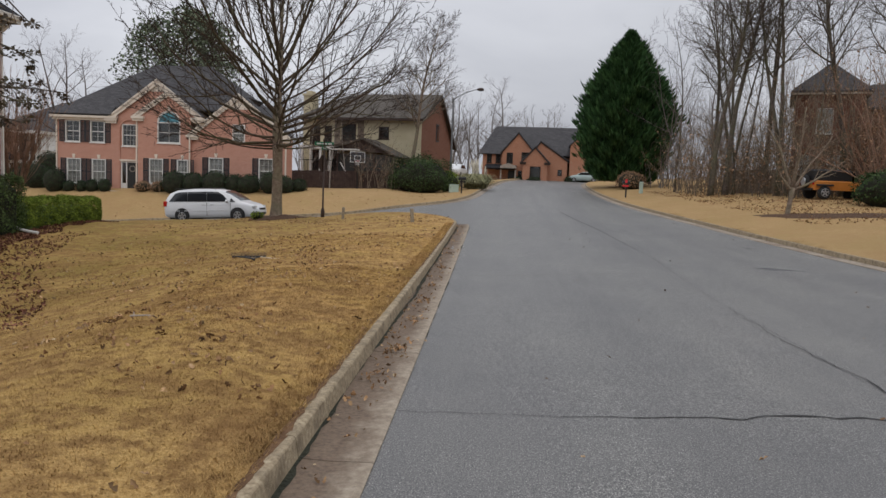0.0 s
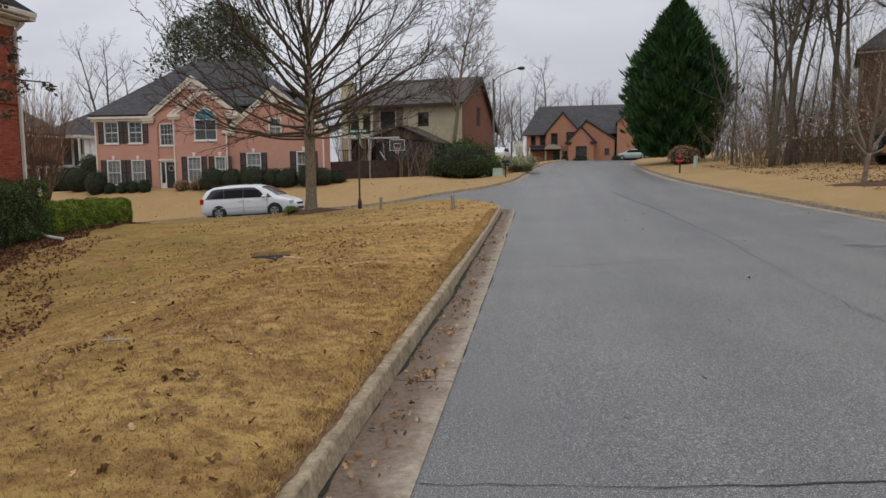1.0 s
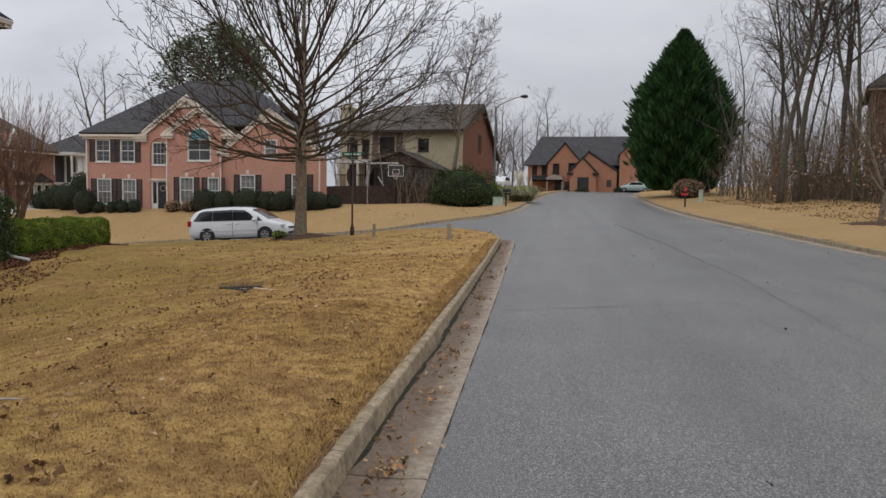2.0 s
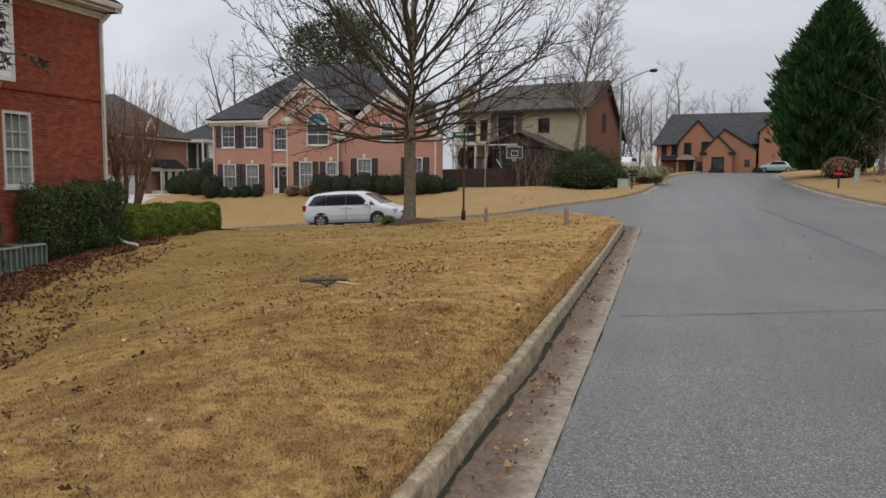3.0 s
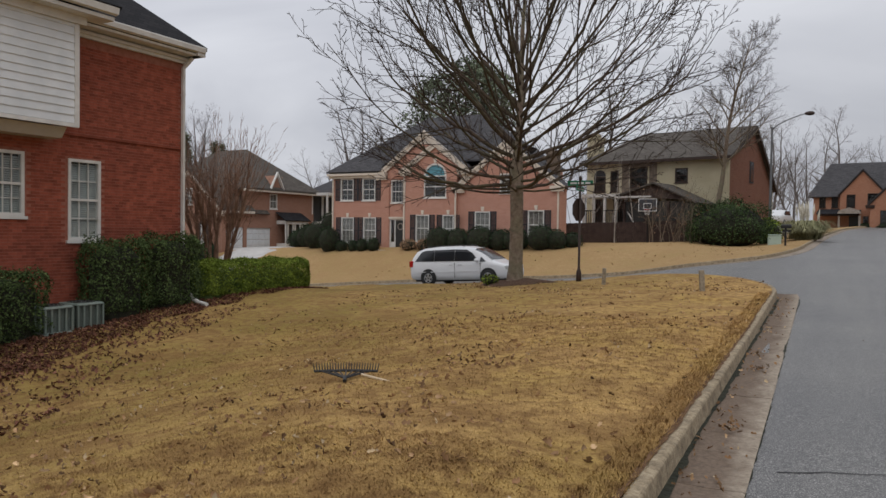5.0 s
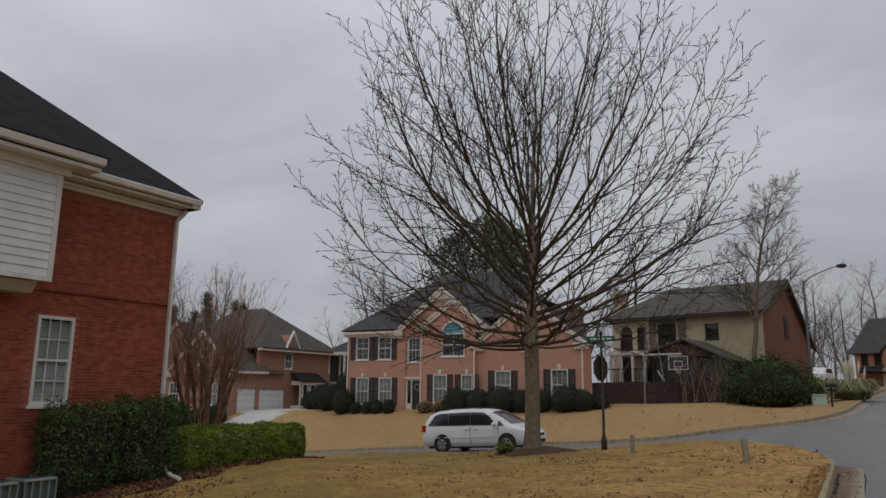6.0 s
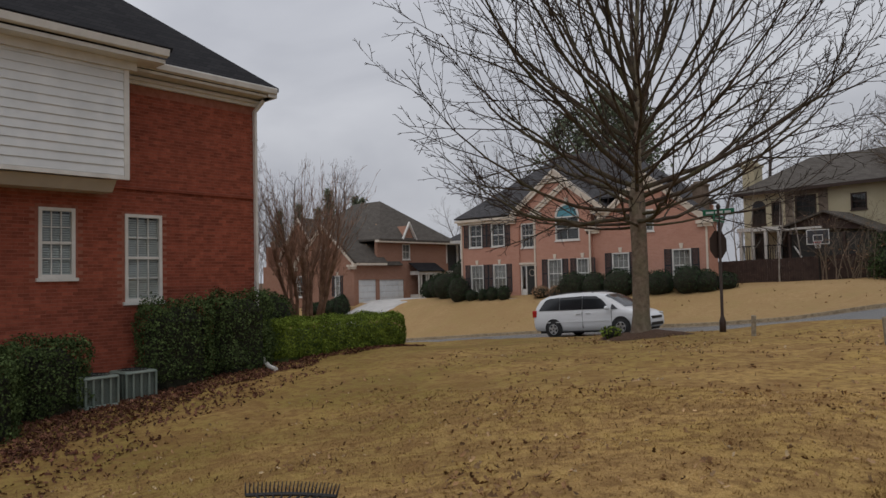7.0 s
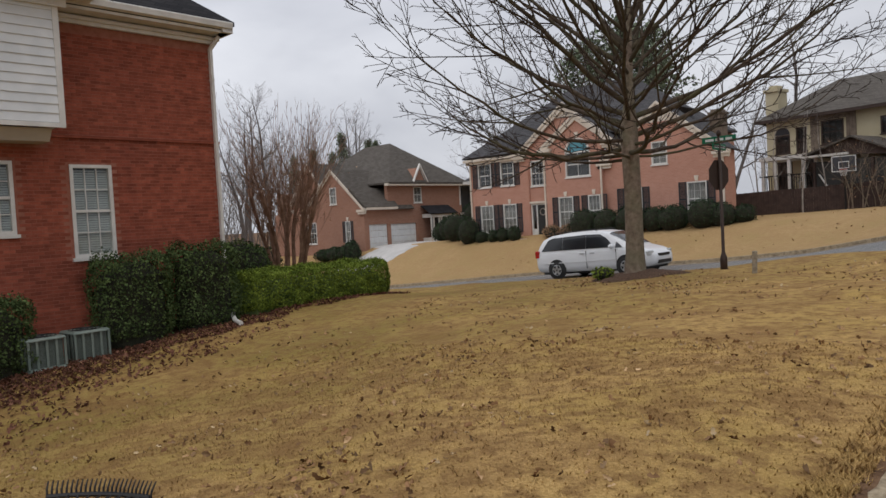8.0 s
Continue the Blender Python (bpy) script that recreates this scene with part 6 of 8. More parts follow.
for k, (x, y, rx, rz, what) in enumerate(shr):
    ball_shrub("shrub", rx, rz, int(900 * rx * rx + 350), 0.09, DRY_LEAF if what == "brown" else SHRUB,
               {"tall": "tall dark evergreen shrub at the house corner", "brown": "low brownish winter shrub under a window", "": "rounded dark evergreen shrub before the pink wall"}[what], at_far(x, y, 0, -0.1), 30 + k, group="foundation shrubs")
for k, (x, y, rx, rz) in enumerate([(-35.2, 51.5, 1.2, 1.0), (-36.8, 52.4, 1.0, 0.8), (-38.2, 53.6, 0.8, 0.7), (-34.2, 52.8, 1.1, 1.5), (-41.9, 47.1, 0.9, 0.62), (-43.2, 47.2, 1.0, 0.55), (-44.6, 47.2, 0.9, 0.5), (-41.0, 46.8, 0.6, 0.85)]):
    ball_shrub("shrub", rx, rz, 1100, 0.11, SHRUB, "dark evergreen shrub beside the garage house", at_far(x, y, 0, -0.1), 60 + k, group="garage house shrubs")

# the great cypress
rng = np.random.default_rng(8)
cyp = thing("cypress_tree", "tall dense dark green conical cypress beside the road", "tree", at_right(12.05, 72.0))
n = 52000
h = rng.uniform(0.0, 1.0, n) ** 1.3
def cyp_r(h):
    h = np.asarray(h, float)
    low = 0.52 + 0.48 * np.sin(np.clip(h / 0.32, 0, 1) * math.pi / 2)
    high = 1 - np.clip((h - 0.32) / 0.68, 0, 1) ** 1.75
    return 4.0 * np.where(h < 0.32, low, high)


a = rng.uniform(0, 2 * math.pi, n)
lump = 1 + 0.22 * np.sin(a * 6 + h * 17) * np.sin(h * 27 + a * 2) + 0.10 * np.sin(a * 11 - h * 33) + 0.05 * np.sin(a * 23 + h * 70)
rad = cyp_r(h) * lump * rng.uniform(0.74, 1.06, n) + rng.uniform(0.1, 0.6, n) * (rng.random(n) < 0.16) * (h < 0.93)
p = np.column_stack([rad * np.cos(a), rad * np.sin(a), 0.7 + h * 14.0])
q = np.column_stack([np.cos(a), np.sin(a), np.full(n, 1.25)]) + rng.normal(0, 0.35, (n, 3))
q /= np.linalg.norm(q, axis=1)[:, None]
t = np.cross(q, rng.normal(0, 1, (n, 3)))
t /= np.linalg.norm(t, axis=1)[:, None]
s = rng.uniform(0.24, 0.62, (n, 1))
v = np.stack([p - q * s * 0.5, p + t * s * 0.16 + q * s * 0.1, p + q * s * 1.05, p - t * s * 0.16 + q * s * 0.1], 1).reshape(-1, 3)
o = new("crown", raw_mesh("crown", v, np.arange(4 * n).reshape(n, 4), CYPRESS))
o.parent = cyp
o["kind"] = "stuff"
# near-black lathe inside the sprays: the crown's inner shade as colour
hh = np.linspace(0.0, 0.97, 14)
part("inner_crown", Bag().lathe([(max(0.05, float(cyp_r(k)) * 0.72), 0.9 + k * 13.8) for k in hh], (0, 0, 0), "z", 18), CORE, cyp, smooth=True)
part("trunk", Bag().tube([(0, 0, -0.4), (0, 0, 1.6)], [0.34, 0.28], 8), BARK_DARK, cyp)

# bare trees: a few grown once, then set about the place
kinds = {}
kinds["oak"] = tree_thing("bare_tree", bare_tree(31, 21, 0.21, 0.22, 0.42, 1, 1.75, 0.01), BARK_DARK, TWIG, "tall bare oak with dark ivy-streaked trunk at the wood's edge", "tree", at_right(14.9, 51.8), "trees of the wood")
kinds["oak2"] = tree_thing("bare_tree", bare_tree(32, 20, 0.17, 0.22, 0.42, 2, 1.05, 0.02), BARK_DARK, TWIG, "tall twin-stemmed bare tree at the wood's edge", "tree", at_right(19.1, 50.6), "trees of the wood")
kinds["pole"] = tree_thing("bare_tree", bare_tree(33, 16, 0.10, 0.20, 0.40, 1, 0.8, 0.02), BARK_DARK, TWIG, "slender bare tree in the wood", "tree", at_right(18.4, 56.0), "trees of the wood")
kinds["lawn"] = tree_thing("bare_tree", bare_tree(34, 14.2, 0.19, 0.27, 0.36, 1, 1.9, 0.01), BARK, TWIG, "bare spreading tree before the stucco house", "tree", at_far(-7.3, 58.3))
kinds["far"] = tree_thing("bare_tree", bare_tree(35, 17, 0.25, 0.30, 0.30, 1, 1.0), BARK_FAR, BARK_FAR, "distant bare tree above the roofs", "tree", pose(-2.0, 128, 1.5), "distant trees")
kinds["far2"] = tree_thing("bare_tree", bare_tree(36, 15, 0.2, 0.28, 0.28, 2, 0.9), BARK_FAR, BARK_FAR, "distant bare tree above the roofs", "tree", pose(7.5, 130, 1.5), "distant trees")
for kind, x, y, rz, sc in [("oak", 16.0, 52.2, 70, 1.02), ("pole", 16.7, 52.6, 150, 1.1), ("oak", 22.8, 49.6, 200, 1.0), ("oak2", 20.6, 57.5, 130, 1.0), ("pole", 14.0, 58.5, 40, 0.95), ("pole", 18.2, 58.0, 300, 1.1), ("pole", 21.6, 52.0, 10, 1.0),
                           ("oak", 25.6, 47.0, 220, 0.95), ("oak2", 29.5, 47.5, 15, 1.0), ("oak", 18.8, 66.0, 300, 0.95), ("oak2", 21.5, 69.0, 60, 1.0), ("pole", 26.5, 45.0, 95, 1.0), ("oak", 31.0, 48.0, 10, 1.0), ("oak2", 15.8, 78.0, 20, 0.8), ("pole", 28.8, 44.5, 20, 1.0), ("oak", 35.0, 52.0, 110, 1.0), ("pole", 24.2, 46.0, 260, 1.1)]:
    m = at_right(x, y, rz)
    copy_thing(kinds[kind], m @ Matrix.Scale(sc, 4))
for kind, x, y, rz, sc in [("far", 0.4, 126, 140, 1.12), ("far2", -3.6, 121, 60, 1.0), ("far", -7.5, 106, 200, 0.9), ("far2", 8.8, 127, 20, 1.0), ("far", 3.0, 135, 90, 0.85), ("far2", 11.5, 132, 200, 0.8), ("far", -9.0, 118, 30, 0.95), ("far2", -13.0, 112, 80, 0.95), ("far", -6.5, 96, 250, 0.8), ("far2", -4.0, 88, 10, 0.72), ("far2", -10.0, 84, 120, 0.9), ("far", -16, 90, 300, 0.9),
                           ("far", -38.5, 74, 20, 1.05), ("far2", -44, 72, 100, 1.1), ("far", -49, 84, 140, 0.95), ("far2", -24, 72, 240, 0.95), ("far", -17.5, 70, 200, 0.9), ("far2", -62, 88, 30, 0.9), ("far", -66, 70, 80, 0.9), ("far2", -60, 64, 160, 1.0), ("far", -68, 58, 200, 1.05), ("far2", -64, 52, 20, 1.0), ("far", -58, 49, 300, 0.85), ("far2", -72, 66, 40, 1.1), ("far", 26, 92, 10, 1.0), ("far2", 32, 84, 80, 1.0), ("far", 38, 70, 200, 1.0), ("far2", 22, 104, 150, 1.0), ("far", -33, 80, 60, 1.0)]:
    copy_thing(kinds[kind], pose(x, y, -0.2 if x < -20 else 1.2, 0, 0, rz) @ Matrix.Scale(sc, 4))

# the small pale-barked tree in its mulch bed
rng = np.random.default_rng(44)
wood, twigs = Bag(), Bag()
base = limb(rng, (0, 0, -0.2), (0.02, 0, 1), 1.5, 4, 0.05, 0)
wood.tube(base, [0.15, 0.12, 0.11, 0.11, 0.12], 8)
for d, L in (((-0.35, 0.1, 1), 3.6), ((0.10, -0.1, 1), 3.9), ((0.55, 0.1, 1), 3.0), ((1.3, -0.2, 0.7), 2.6), ((-0.9, -0.2, 0.7), 1.6)):
    line = limb(rng, base[-1] - (0, 0, 0.15), d, L, 7, 0.09, 0.15)
    wood.tube(line, [0.07 * (1 - j / 8) + 0.008 for j in range(8)], 6)
    sprout(rng, wood, twigs, line, 0.06, 0.01, L, 0, [(7, 0.3, 0.6, 0.42, 0.1, 0.2, 4), (5, 0.2, 0.6, 0.45, 0.1, 0.1, 3)])
tree_thing("young_tree", (wood, twigs), BARK, BARK, "small bare grey-barked tree in a mulch bed", "tree", at_right(13.8, 34.8))
bg = Bag()
n = 40
for j in range(5):
    for k in range(n):
        a = 2 * math.pi * k / n
        rr = j / 4 * (1 + 0.1 * math.sin(3 * a + 1) + 0.06 * math.sin(8 * a))
        x, y = 15.8 + 4.0 * rr * math.cos(a), 33.6 + 1.4 * rr * math.sin(a) - 0.35 * rr * math.cos(a) * 2
        bg.v.append((x, y, float(right_z(x, y)[0]) + (0.06 if j < 4 else -0.02)))
bg.f = [(j * n + k, j * n + (k + 1) % n, (j + 1) * n + (k + 1) % n, (j + 1) * n + k) for j in range(4) for k in range(n)]
solid("mulch_bed", bg, MULCH, "dark mulch bed round the young tree", "mulch")


def thicket(name, label, rng, n, x0, x1, y0, y1, h0, h1, wood_mat, leaf_mat, leaves, height):
    """Saplings and brush, with some dry leaves clinging."""
    bg = Bag()
    spots = []
    for k in range(n):
        x, y = rng.uniform(x0, x1), rng.uniform(y0, y1)
        z = float(height(x, y)[0])
        L = rng.uniform(h0, h1)
        line = limb(rng, (x, y, z - 0.1), rng.normal(0, 0.18, 3) + (0, 0, 1), L, 6, 0.10, 0.2)
        r = rng.uniform(0.014, 0.038) * (1.5 if L > 6 else 1.0)
        bg.tube(line, [r * (1 - j / 7.5) for j in range(7)], 4, False)
        sprout(rng, bg, bg, line, r, 0.004, L, 0, [(6, 0.25, 0.6, 0.36, 0.12, 0.2, 3), (3, 0.3, 0.6, 0.5, 0.12, 0.1, 2)])
        spots += [line[j] + rng.normal(0, 0.35, 3) for j in range(2, 7) for _ in range(leaves)]
    ob = thing(name, label, "brush")
    part("brushwood", bg, wood_mat, ob, kind="stuff")
    if leaves:
        p = np.array(spots)
        v, f = leaf_cards(rng, p, unit(np.array([0, 0, 1.0])) + rng.normal(0, 0.5, p.shape), 0.16)
        o = new("dry_leaves", raw_mesh("dry_leaves", v, f, leaf_mat))
        o.parent = ob
        o["kind"] = "stuff"


rng = np.random.default_rng(77)
thicket("brush", "tangled bare saplings and vines at the wood's edge", rng, 130, 14.0, 23.0, 54, 68, 2.0, 7.0, BARK, DRY_LEAF, 1, right_z)
thicket("tall_brush", "crowded tall bare saplings inside the wood", rng, 34, 14.5, 22.5, 60, 78, 7.0, 13.0, BARK_FAR, DRY_LEAF, 0, right_z)
thicket("brush", "leafless undergrowth beyond the cypress", rng, 60, 13.5, 22, 66, 84, 2.5, 6.0, BARK_FAR, DRY_LEAF, 0, right_z)
thicket("beech_brush", "young trees with clinging tan leaves", rng, 44, 17.0, 25.0, 47, 51.5, 2.0, 5.6, BARK_DARK, DRY_LEAF, 9, right_z)
thicket("vine_thicket", "tall tangle of tan vines by the jeep", rng, 110, 21.5, 26.0, 40.5, 45.0, 4.0, 10.0, CINNAMON, DRY_LEAF, 3, right_z)
thicket("vine_thicket", "tan vines and saplings before the brick house", rng, 130, 18.6, 28.5, 47.6, 52.5, 4.0, 10.5, BARK, DRY_LEAF, 2, right_z)
thicket("brush", "low brown brush with clinging leaves under the oaks", rng, 80, 13.5, 19.5, 51.5, 57.5, 1.8, 6.0, BARK, DRY_LEAF, 4, right_z)
thicket("far_brush", "hazy bare woods past the crape myrtle", rng, 130, -76, -56, 38, 58, 6, 13, BARK_FAR, DRY_LEAF, 0, far_z)
thicket("shrub_thicket", "bare twiggy shrubs before the stucco house", rng, 26, -11.0, -7.6, 56.2, 57.4, 2.2, 4.2, BARK, DRY_LEAF, 1, far_z)
thicket("far_brush", "hazy bare saplings behind the garage house", rng, 150, -72, -54, 44, 64, 5, 12, BARK_FAR, DRY_LEAF, 0, far_z)
thicket("far_brush", "hazy bare woods beyond the road's bend", rng, 150, 16, 44, 84, 112, 6, 14, BARK_FAR, DRY_LEAF, 0, right_z)
thicket("far_brush", "hazy bare woods behind the stucco house", rng, 110, -26, -3, 76, 100, 5, 12, BARK_FAR, DRY_LEAF, 0, far_z)
for k, (x, y) in enumerate([(-13.6, 57.8), (-15.2, 58.6), (-12.5, 58.9), (-14.3, 59.2), (-16.2, 58.2)]):
    w, t = bare_tree(90 + k, 6.5, 0.06, 0.16, 0.3, 1, 0.6)
    tree_thing("crape_myrtle", (w, t), BARK_PALE, TWIG, "slender pale bare tree behind the dark fence", "tree", at_far(x, y), "trees behind the fence")

# pines behind the pink house and spires behind the garage house
def pine(seed, H, r, bole, n, material, spire=False):
    rng = np.random.default_rng(seed)
    bark, needles = Bag(), []
    line = limb(rng, (0, 0, -0.3), (0, 0, 1), H, 8, 0.02, 0.1)
    bark.tube(line, [0.26 * (1 - j / 9) for j in range(9)], 7)
    P = []
    whorls = int(26 if spire else 24)
    for k in range(whorls):
        t = bole + (1 - bole) * k / whorls
        L = r * ((1 - t) / (1 - bole)) ** 0.9 + 0.2 if spire else r * math.sin(math.pi * min(1, (t - bole) / (1 - bole) * 0.85 + 0.14)) ** 0.7
        for j in range(6):
            a = rng.uniform(0, 6.28)
            b = limb(rng, (0, 0, t * H), (math.cos(a), math.sin(a), rng.uniform(-0.1, 0.45)), L * rng.uniform(0.7, 1.1), 4, 0.12, 0.2)
            bark.tube(b, [0.035, 0.028, 0.02, 0.014, 0.008], 4, False)
            for c in range(2 if not spire else 1, 5):
                for _ in range(3):
                    P.append(b[c] + rng.normal(0, 0.22 if not spire else 0.12, 3))
    P = np.array(P)
    reps = max(1, n // len(P))
    P = np.repeat(P, reps, 0) + rng.normal(0, 0.20 if not spire else 0.14, (len(P) * reps, 3))
    q = rng.normal(0, 1, P.shape) + (0, 0, 0.5)
    q /= np.linalg.norm(q, axis=1)[:, None]
    return bark, leaf_cards(rng, P, q, 0.34 if not spire else 0.26)


bark, (v, f) = pine(51, 16.6, 3.3, 0.45, 3000, PINE)
pine_ob = thing("pine_tree", "tall dark green pine behind the pink house", "tree", pose(-29.5, 66, 0.4), "pines behind the house")
part("trunk", bark, BARK_DARK, pine_ob)
o = new("crown", raw_mesh("crown", v, f, PINE))
o.parent = pine_ob
o["kind"] = "stuff"
for x, y, rz, sc in [(-32.6, 65.5, 60, 0.92), (-27.0, 66.5, 140, 0.93), (-30.4, 70.5, 220, 1.03)]:
    copy_thing(pine_ob, pose(x, y, 0.4, 0, 0, rz) @ Matrix.Scale(sc, 4))
bark, (v, f) = pine(52, 12.5, 1.9, 0.08, 5000, PINE, True)
spr = thing("spruce_tree", "narrow dark spruce rising behind the garage house", "tree", pose(-65.0, 66, 0.0), "spruces behind the garage house")
part("trunk", bark, BARK_DARK, spr)
o = new("crown", raw_mesh("crown", v, f, PINE))
o.parent = spr
o["kind"] = "stuff"
for x, y, rz, sc in [(-70.5, 66, 60, 0.90), (-68.1, 67, 140, 0.85), (-62.1, 67.5, 220, 0.92), (-60.3, 67, 300, 0.89), (-73.0, 65, 200, 0.84)]:
    copy_thing(spr, pose(x, y, 0.0, 0, 0, rz) @ Matrix.Scale(sc, 4))
hedge("evergreen_screen", 4.0, 2.0, 2.6, 3000, 0.16, SHRUB, "dark evergreen bushes between the houses", at_far(-34.5, 56.5), 0.25, 0.7, 71, "shrub")

# the great shrub, pampas clump and low bushes by the far kerb
ball_shrub("rhododendron", 2.4, 1.5, 9500, 0.12, HOLLY, "large loose dark green evergreen shrub by the fence", at_far(-6.1, 57.4, 0, -0.1), 80, bumpy=0.26)
ob = ball_shrub("pampas_grass", 0.75, 0.5, 60, 0.3, PAMPAS, "clump of pampas grass with pale plumes beside the road", at_far(-1.65 - 0.2, 61.3, 0, 0.0), 81, "grass clump")
rng = np.random.default_rng(82)
blades, plumes = Bag(), Bag()
for k in range(1500):
    a = rng.uniform(0, 6.28)
    L = rng.uniform(1.2, 2.0)
    o0 = np.array([rng.normal(0, 0.35), rng.normal(0, 0.35), 0])
    d = np.array([math.cos(a), math.sin(a), 0])
    up = rng.uniform(0.7, 1.5)
    w = np.array([-d[1], d[0], 0]) * 0.016
    p0, p1, p2 = o0, o0 + d * L * 0.45 + (0, 0, up * 0.85), o0 + d * L * 0.95 + (0, 0, up * 0.45)
    blades.add([p0 - w, p0 + w, p1 + w, p1 - w, p2], [(0, 1, 2, 3), (3, 2, 4)])
for k in range(16):
    a = rng.uniform(0, 6.28)
    x, y = 0.7 * rng.uniform(0, 1) * math.cos(a), 0.7 * rng.uniform(0, 1) * math.sin(a)
    h = rng.uniform(1.6, 2.2)
    plumes.tube([(x, y, 0.5), (x * 1.2, y * 1.2, h - 0.5), (x * 1.3, y * 1.3, h)], [0.012, 0.012, 0.012], 3, False)
    plumes.tube([(x * 1.2, y * 1.2, h - 0.45), (x * 1.28, y * 1.28, h - 0.1), (x * 1.4, y * 1.4, h + 0.35)], [0.02, 0.085, 0.01], 6)
part("blades", blades, PAMPAS, ob, kind="stuff")
part("plumes", plumes, PLUME, ob, "pale feathery plumes", kind="stuff")
ball_shrub("shrub", 1.5, 1.05, 2200, 0.15, HOLLY, "dark glossy evergreen shrub by the mulch bed", at_right(20.6, 39.6, 0, -0.1), 84, bumpy=0.15)
ball_shrub("shrub", 1.25, 0.9, 1500, 0.13, DRY_LEAF, "round brown-twigged bush by the mailbox", at_right(11.9, 66.5, 0, -0.1), 85, bumpy=0.1)
for k, (x, y, rx, rz) in enumerate([(2.5, 102.6, 0.9, 0.4), (4.6, 101.4, 0.9, 0.4), (9.6, 101.4, 0.8, 0.55), (11.2, 102.2, 1.1, 0.45), (14.9, 101.5, 1.3, 1.1)]):
    ball_shrub("shrub", rx, rz, 500, 0.14, SHRUB, "low clipped shrub before the orange house", pose(x, y, 2.5), 86 + k, group="orange house shrubs")
ball_shrub("shrub", 1.0, 0.9, 900, 0.14, BOXWOOD, "green shrub at the stucco house's corner", at_far(-4.2, 60.3), 95)

# overhanging branch with leathery leaves beside the lawn: a small tree stands by the red house, its outer boughs reach over the grass
rng = np.random.default_rng(61)
wood, twigs = Bag(), Bag()
tz = float(near_z(-9.7, 10.65)[0])
bole = limb(rng, (0, 0, -0.3), (0.0, 0.0, 1), 6.7, 6, 0.03, 0)
wood.tube(bole, [0.13, 0.11, 0.10, 0.09, 0.08, 0.07, 0.06], 8)
tips = []
for k in range(12):
    a = 0.24 + rng.normal(0, 0.16) if k < 7 else rng.uniform(1.6, 5.4)
    i = 4 + k % 3
    line = limb(rng, bole[i], (math.cos(a), math.sin(a), 0.15), rng.uniform(2.4, 3.3), 6, 0.10, -0.35)
    wood.tube(line, [0.035 * (1 - j / 7) + 0.004 for j in range(7)], 5)
    sub = Bag()
    sprout(rng, wood, sub, line, 0.02, 0.004, 2.2, 0, [(8, 0.4, 0.7, 0.26, 0.15, -0.3, 4), (4, 0.2, 0.7, 0.4, 0.15, -0.2, 3)])
    twigs.add(sub.v, sub.f)
    tips += sub.v[::2]
tips = np.array(tips)
tips = tips[rng.random(len(tips)) < 0.62] + rng.normal(0, 0.03, 3)
ob = thing("holly_tree", "small tree with dark hanging leaves beside the red house", "tree", pose(-9.7, 10.65, tz))
part("trunk", wood, BARK_DARK, ob, smooth=True)
part("twig_mass", twigs, TWIG, ob, kind="stuff")
v, f = leaf_cards(rng, tips, unit(np.array([0, 0, 1.0])) + rng.normal(0, 0.6, tips.shape), 0.09)
o = new("leaves", raw_mesh("leaves", v, f, BARK_DARK))
o.parent = ob
o["kind"] = "stuff"

# ---- vehicles ----
def wheel(parent, x, y, r, w, out):
    """A tyre with an alloy rim, its face on the side `out` of the car (+1 or -1 in y)."""
    bg = Bag().lathe([(r * 0.62, -w / 2), (r * 0.9, -w / 2), (r, -w / 2 + 0.04), (r, w / 2 - 0.04), (r * 0.9, w / 2), (r * 0.62, w / 2)], (x, y, r), "y", 24)
    wh = part("wheel", bg, RUBBER, parent, "black tyre", True)
    bg = Bag().lathe([(r * 0.64, out * (w / 2 - 0.03)), (r * 0.62, out * (w / 2 + 0.006)), (r * 0.56, out * (w / 2 + 0.004)), (r * 0.54, out * (w / 2 - 0.05))], (x, y, r), "y", 24)
    rim = part("rim", bg, ALLOY, wh, "silver alloy rim", True)
    bg = Bag()
    for k in range(5):
        a = 2 * math.pi * k / 5 + 0.3
        c, s = math.cos(a), math.sin(a)
        y0, y1 = y + out * (w / 2 - 0.035), y + out * (w / 2 + 0.008)
        q = [(c * 0.03 - s * 0.055 * r / 0.33, s * 0.03 + c * 0.055), (c * 0.03 + s * 0.055, s * 0.03 - c * 0.055), (c * r * 0.58 + s * 0.035, s * r * 0.58 - c * 0.035), (c * r * 0.58 - s * 0.035, s * r * 0.58 + c * 0.035)]
        bg.prism_y([(x + u, r + v) for u, v in q], min(y0, y1), max(y0, y1))
    part("spokes", bg, ALLOY, wh)
    part("brake_well", Bag().lathe([(0.02, out * (w / 2 - 0.075)), (r * 0.6, out * (w / 2 - 0.075)), (r * 0.6, out * (w / 2 - 0.07)), (0.02, out * (w / 2 - 0.07))], (x, y, r), "y", 20), RUBBER, wh)


def shell(stations, half, rings):
    """A body lofted along x. stations: (x, sill, belt, roof, nose narrowing); each ring is (width factor, how far up)."""
    bg = Bag()
    m = len(rings) * 2
    for x, sill, belt, roof, nar in stations:
        ring = []
        for wf, up in rings:
            z = sill + (belt - sill) * up if up <= 1 else belt + (roof - belt) * (up - 1)
            ring.append((wf * half * nar, z))
        bg.v += [(x, -w, z) for w, z in ring] + [(x, w, z) for w, z in reversed(ring)]
    for k in range(len(stations) - 1):
        for j in range(m):
            i = (j + 1) % m
            bg.f.append((k * m + j, k * m + i, (k + 1) * m + i, (k + 1) * m + j))
    bg.f.append(tuple(range(m - 1, -1, -1)))
    bg.f.append(tuple((len(stations) - 1) * m + j for j in range(m)))
    return bg


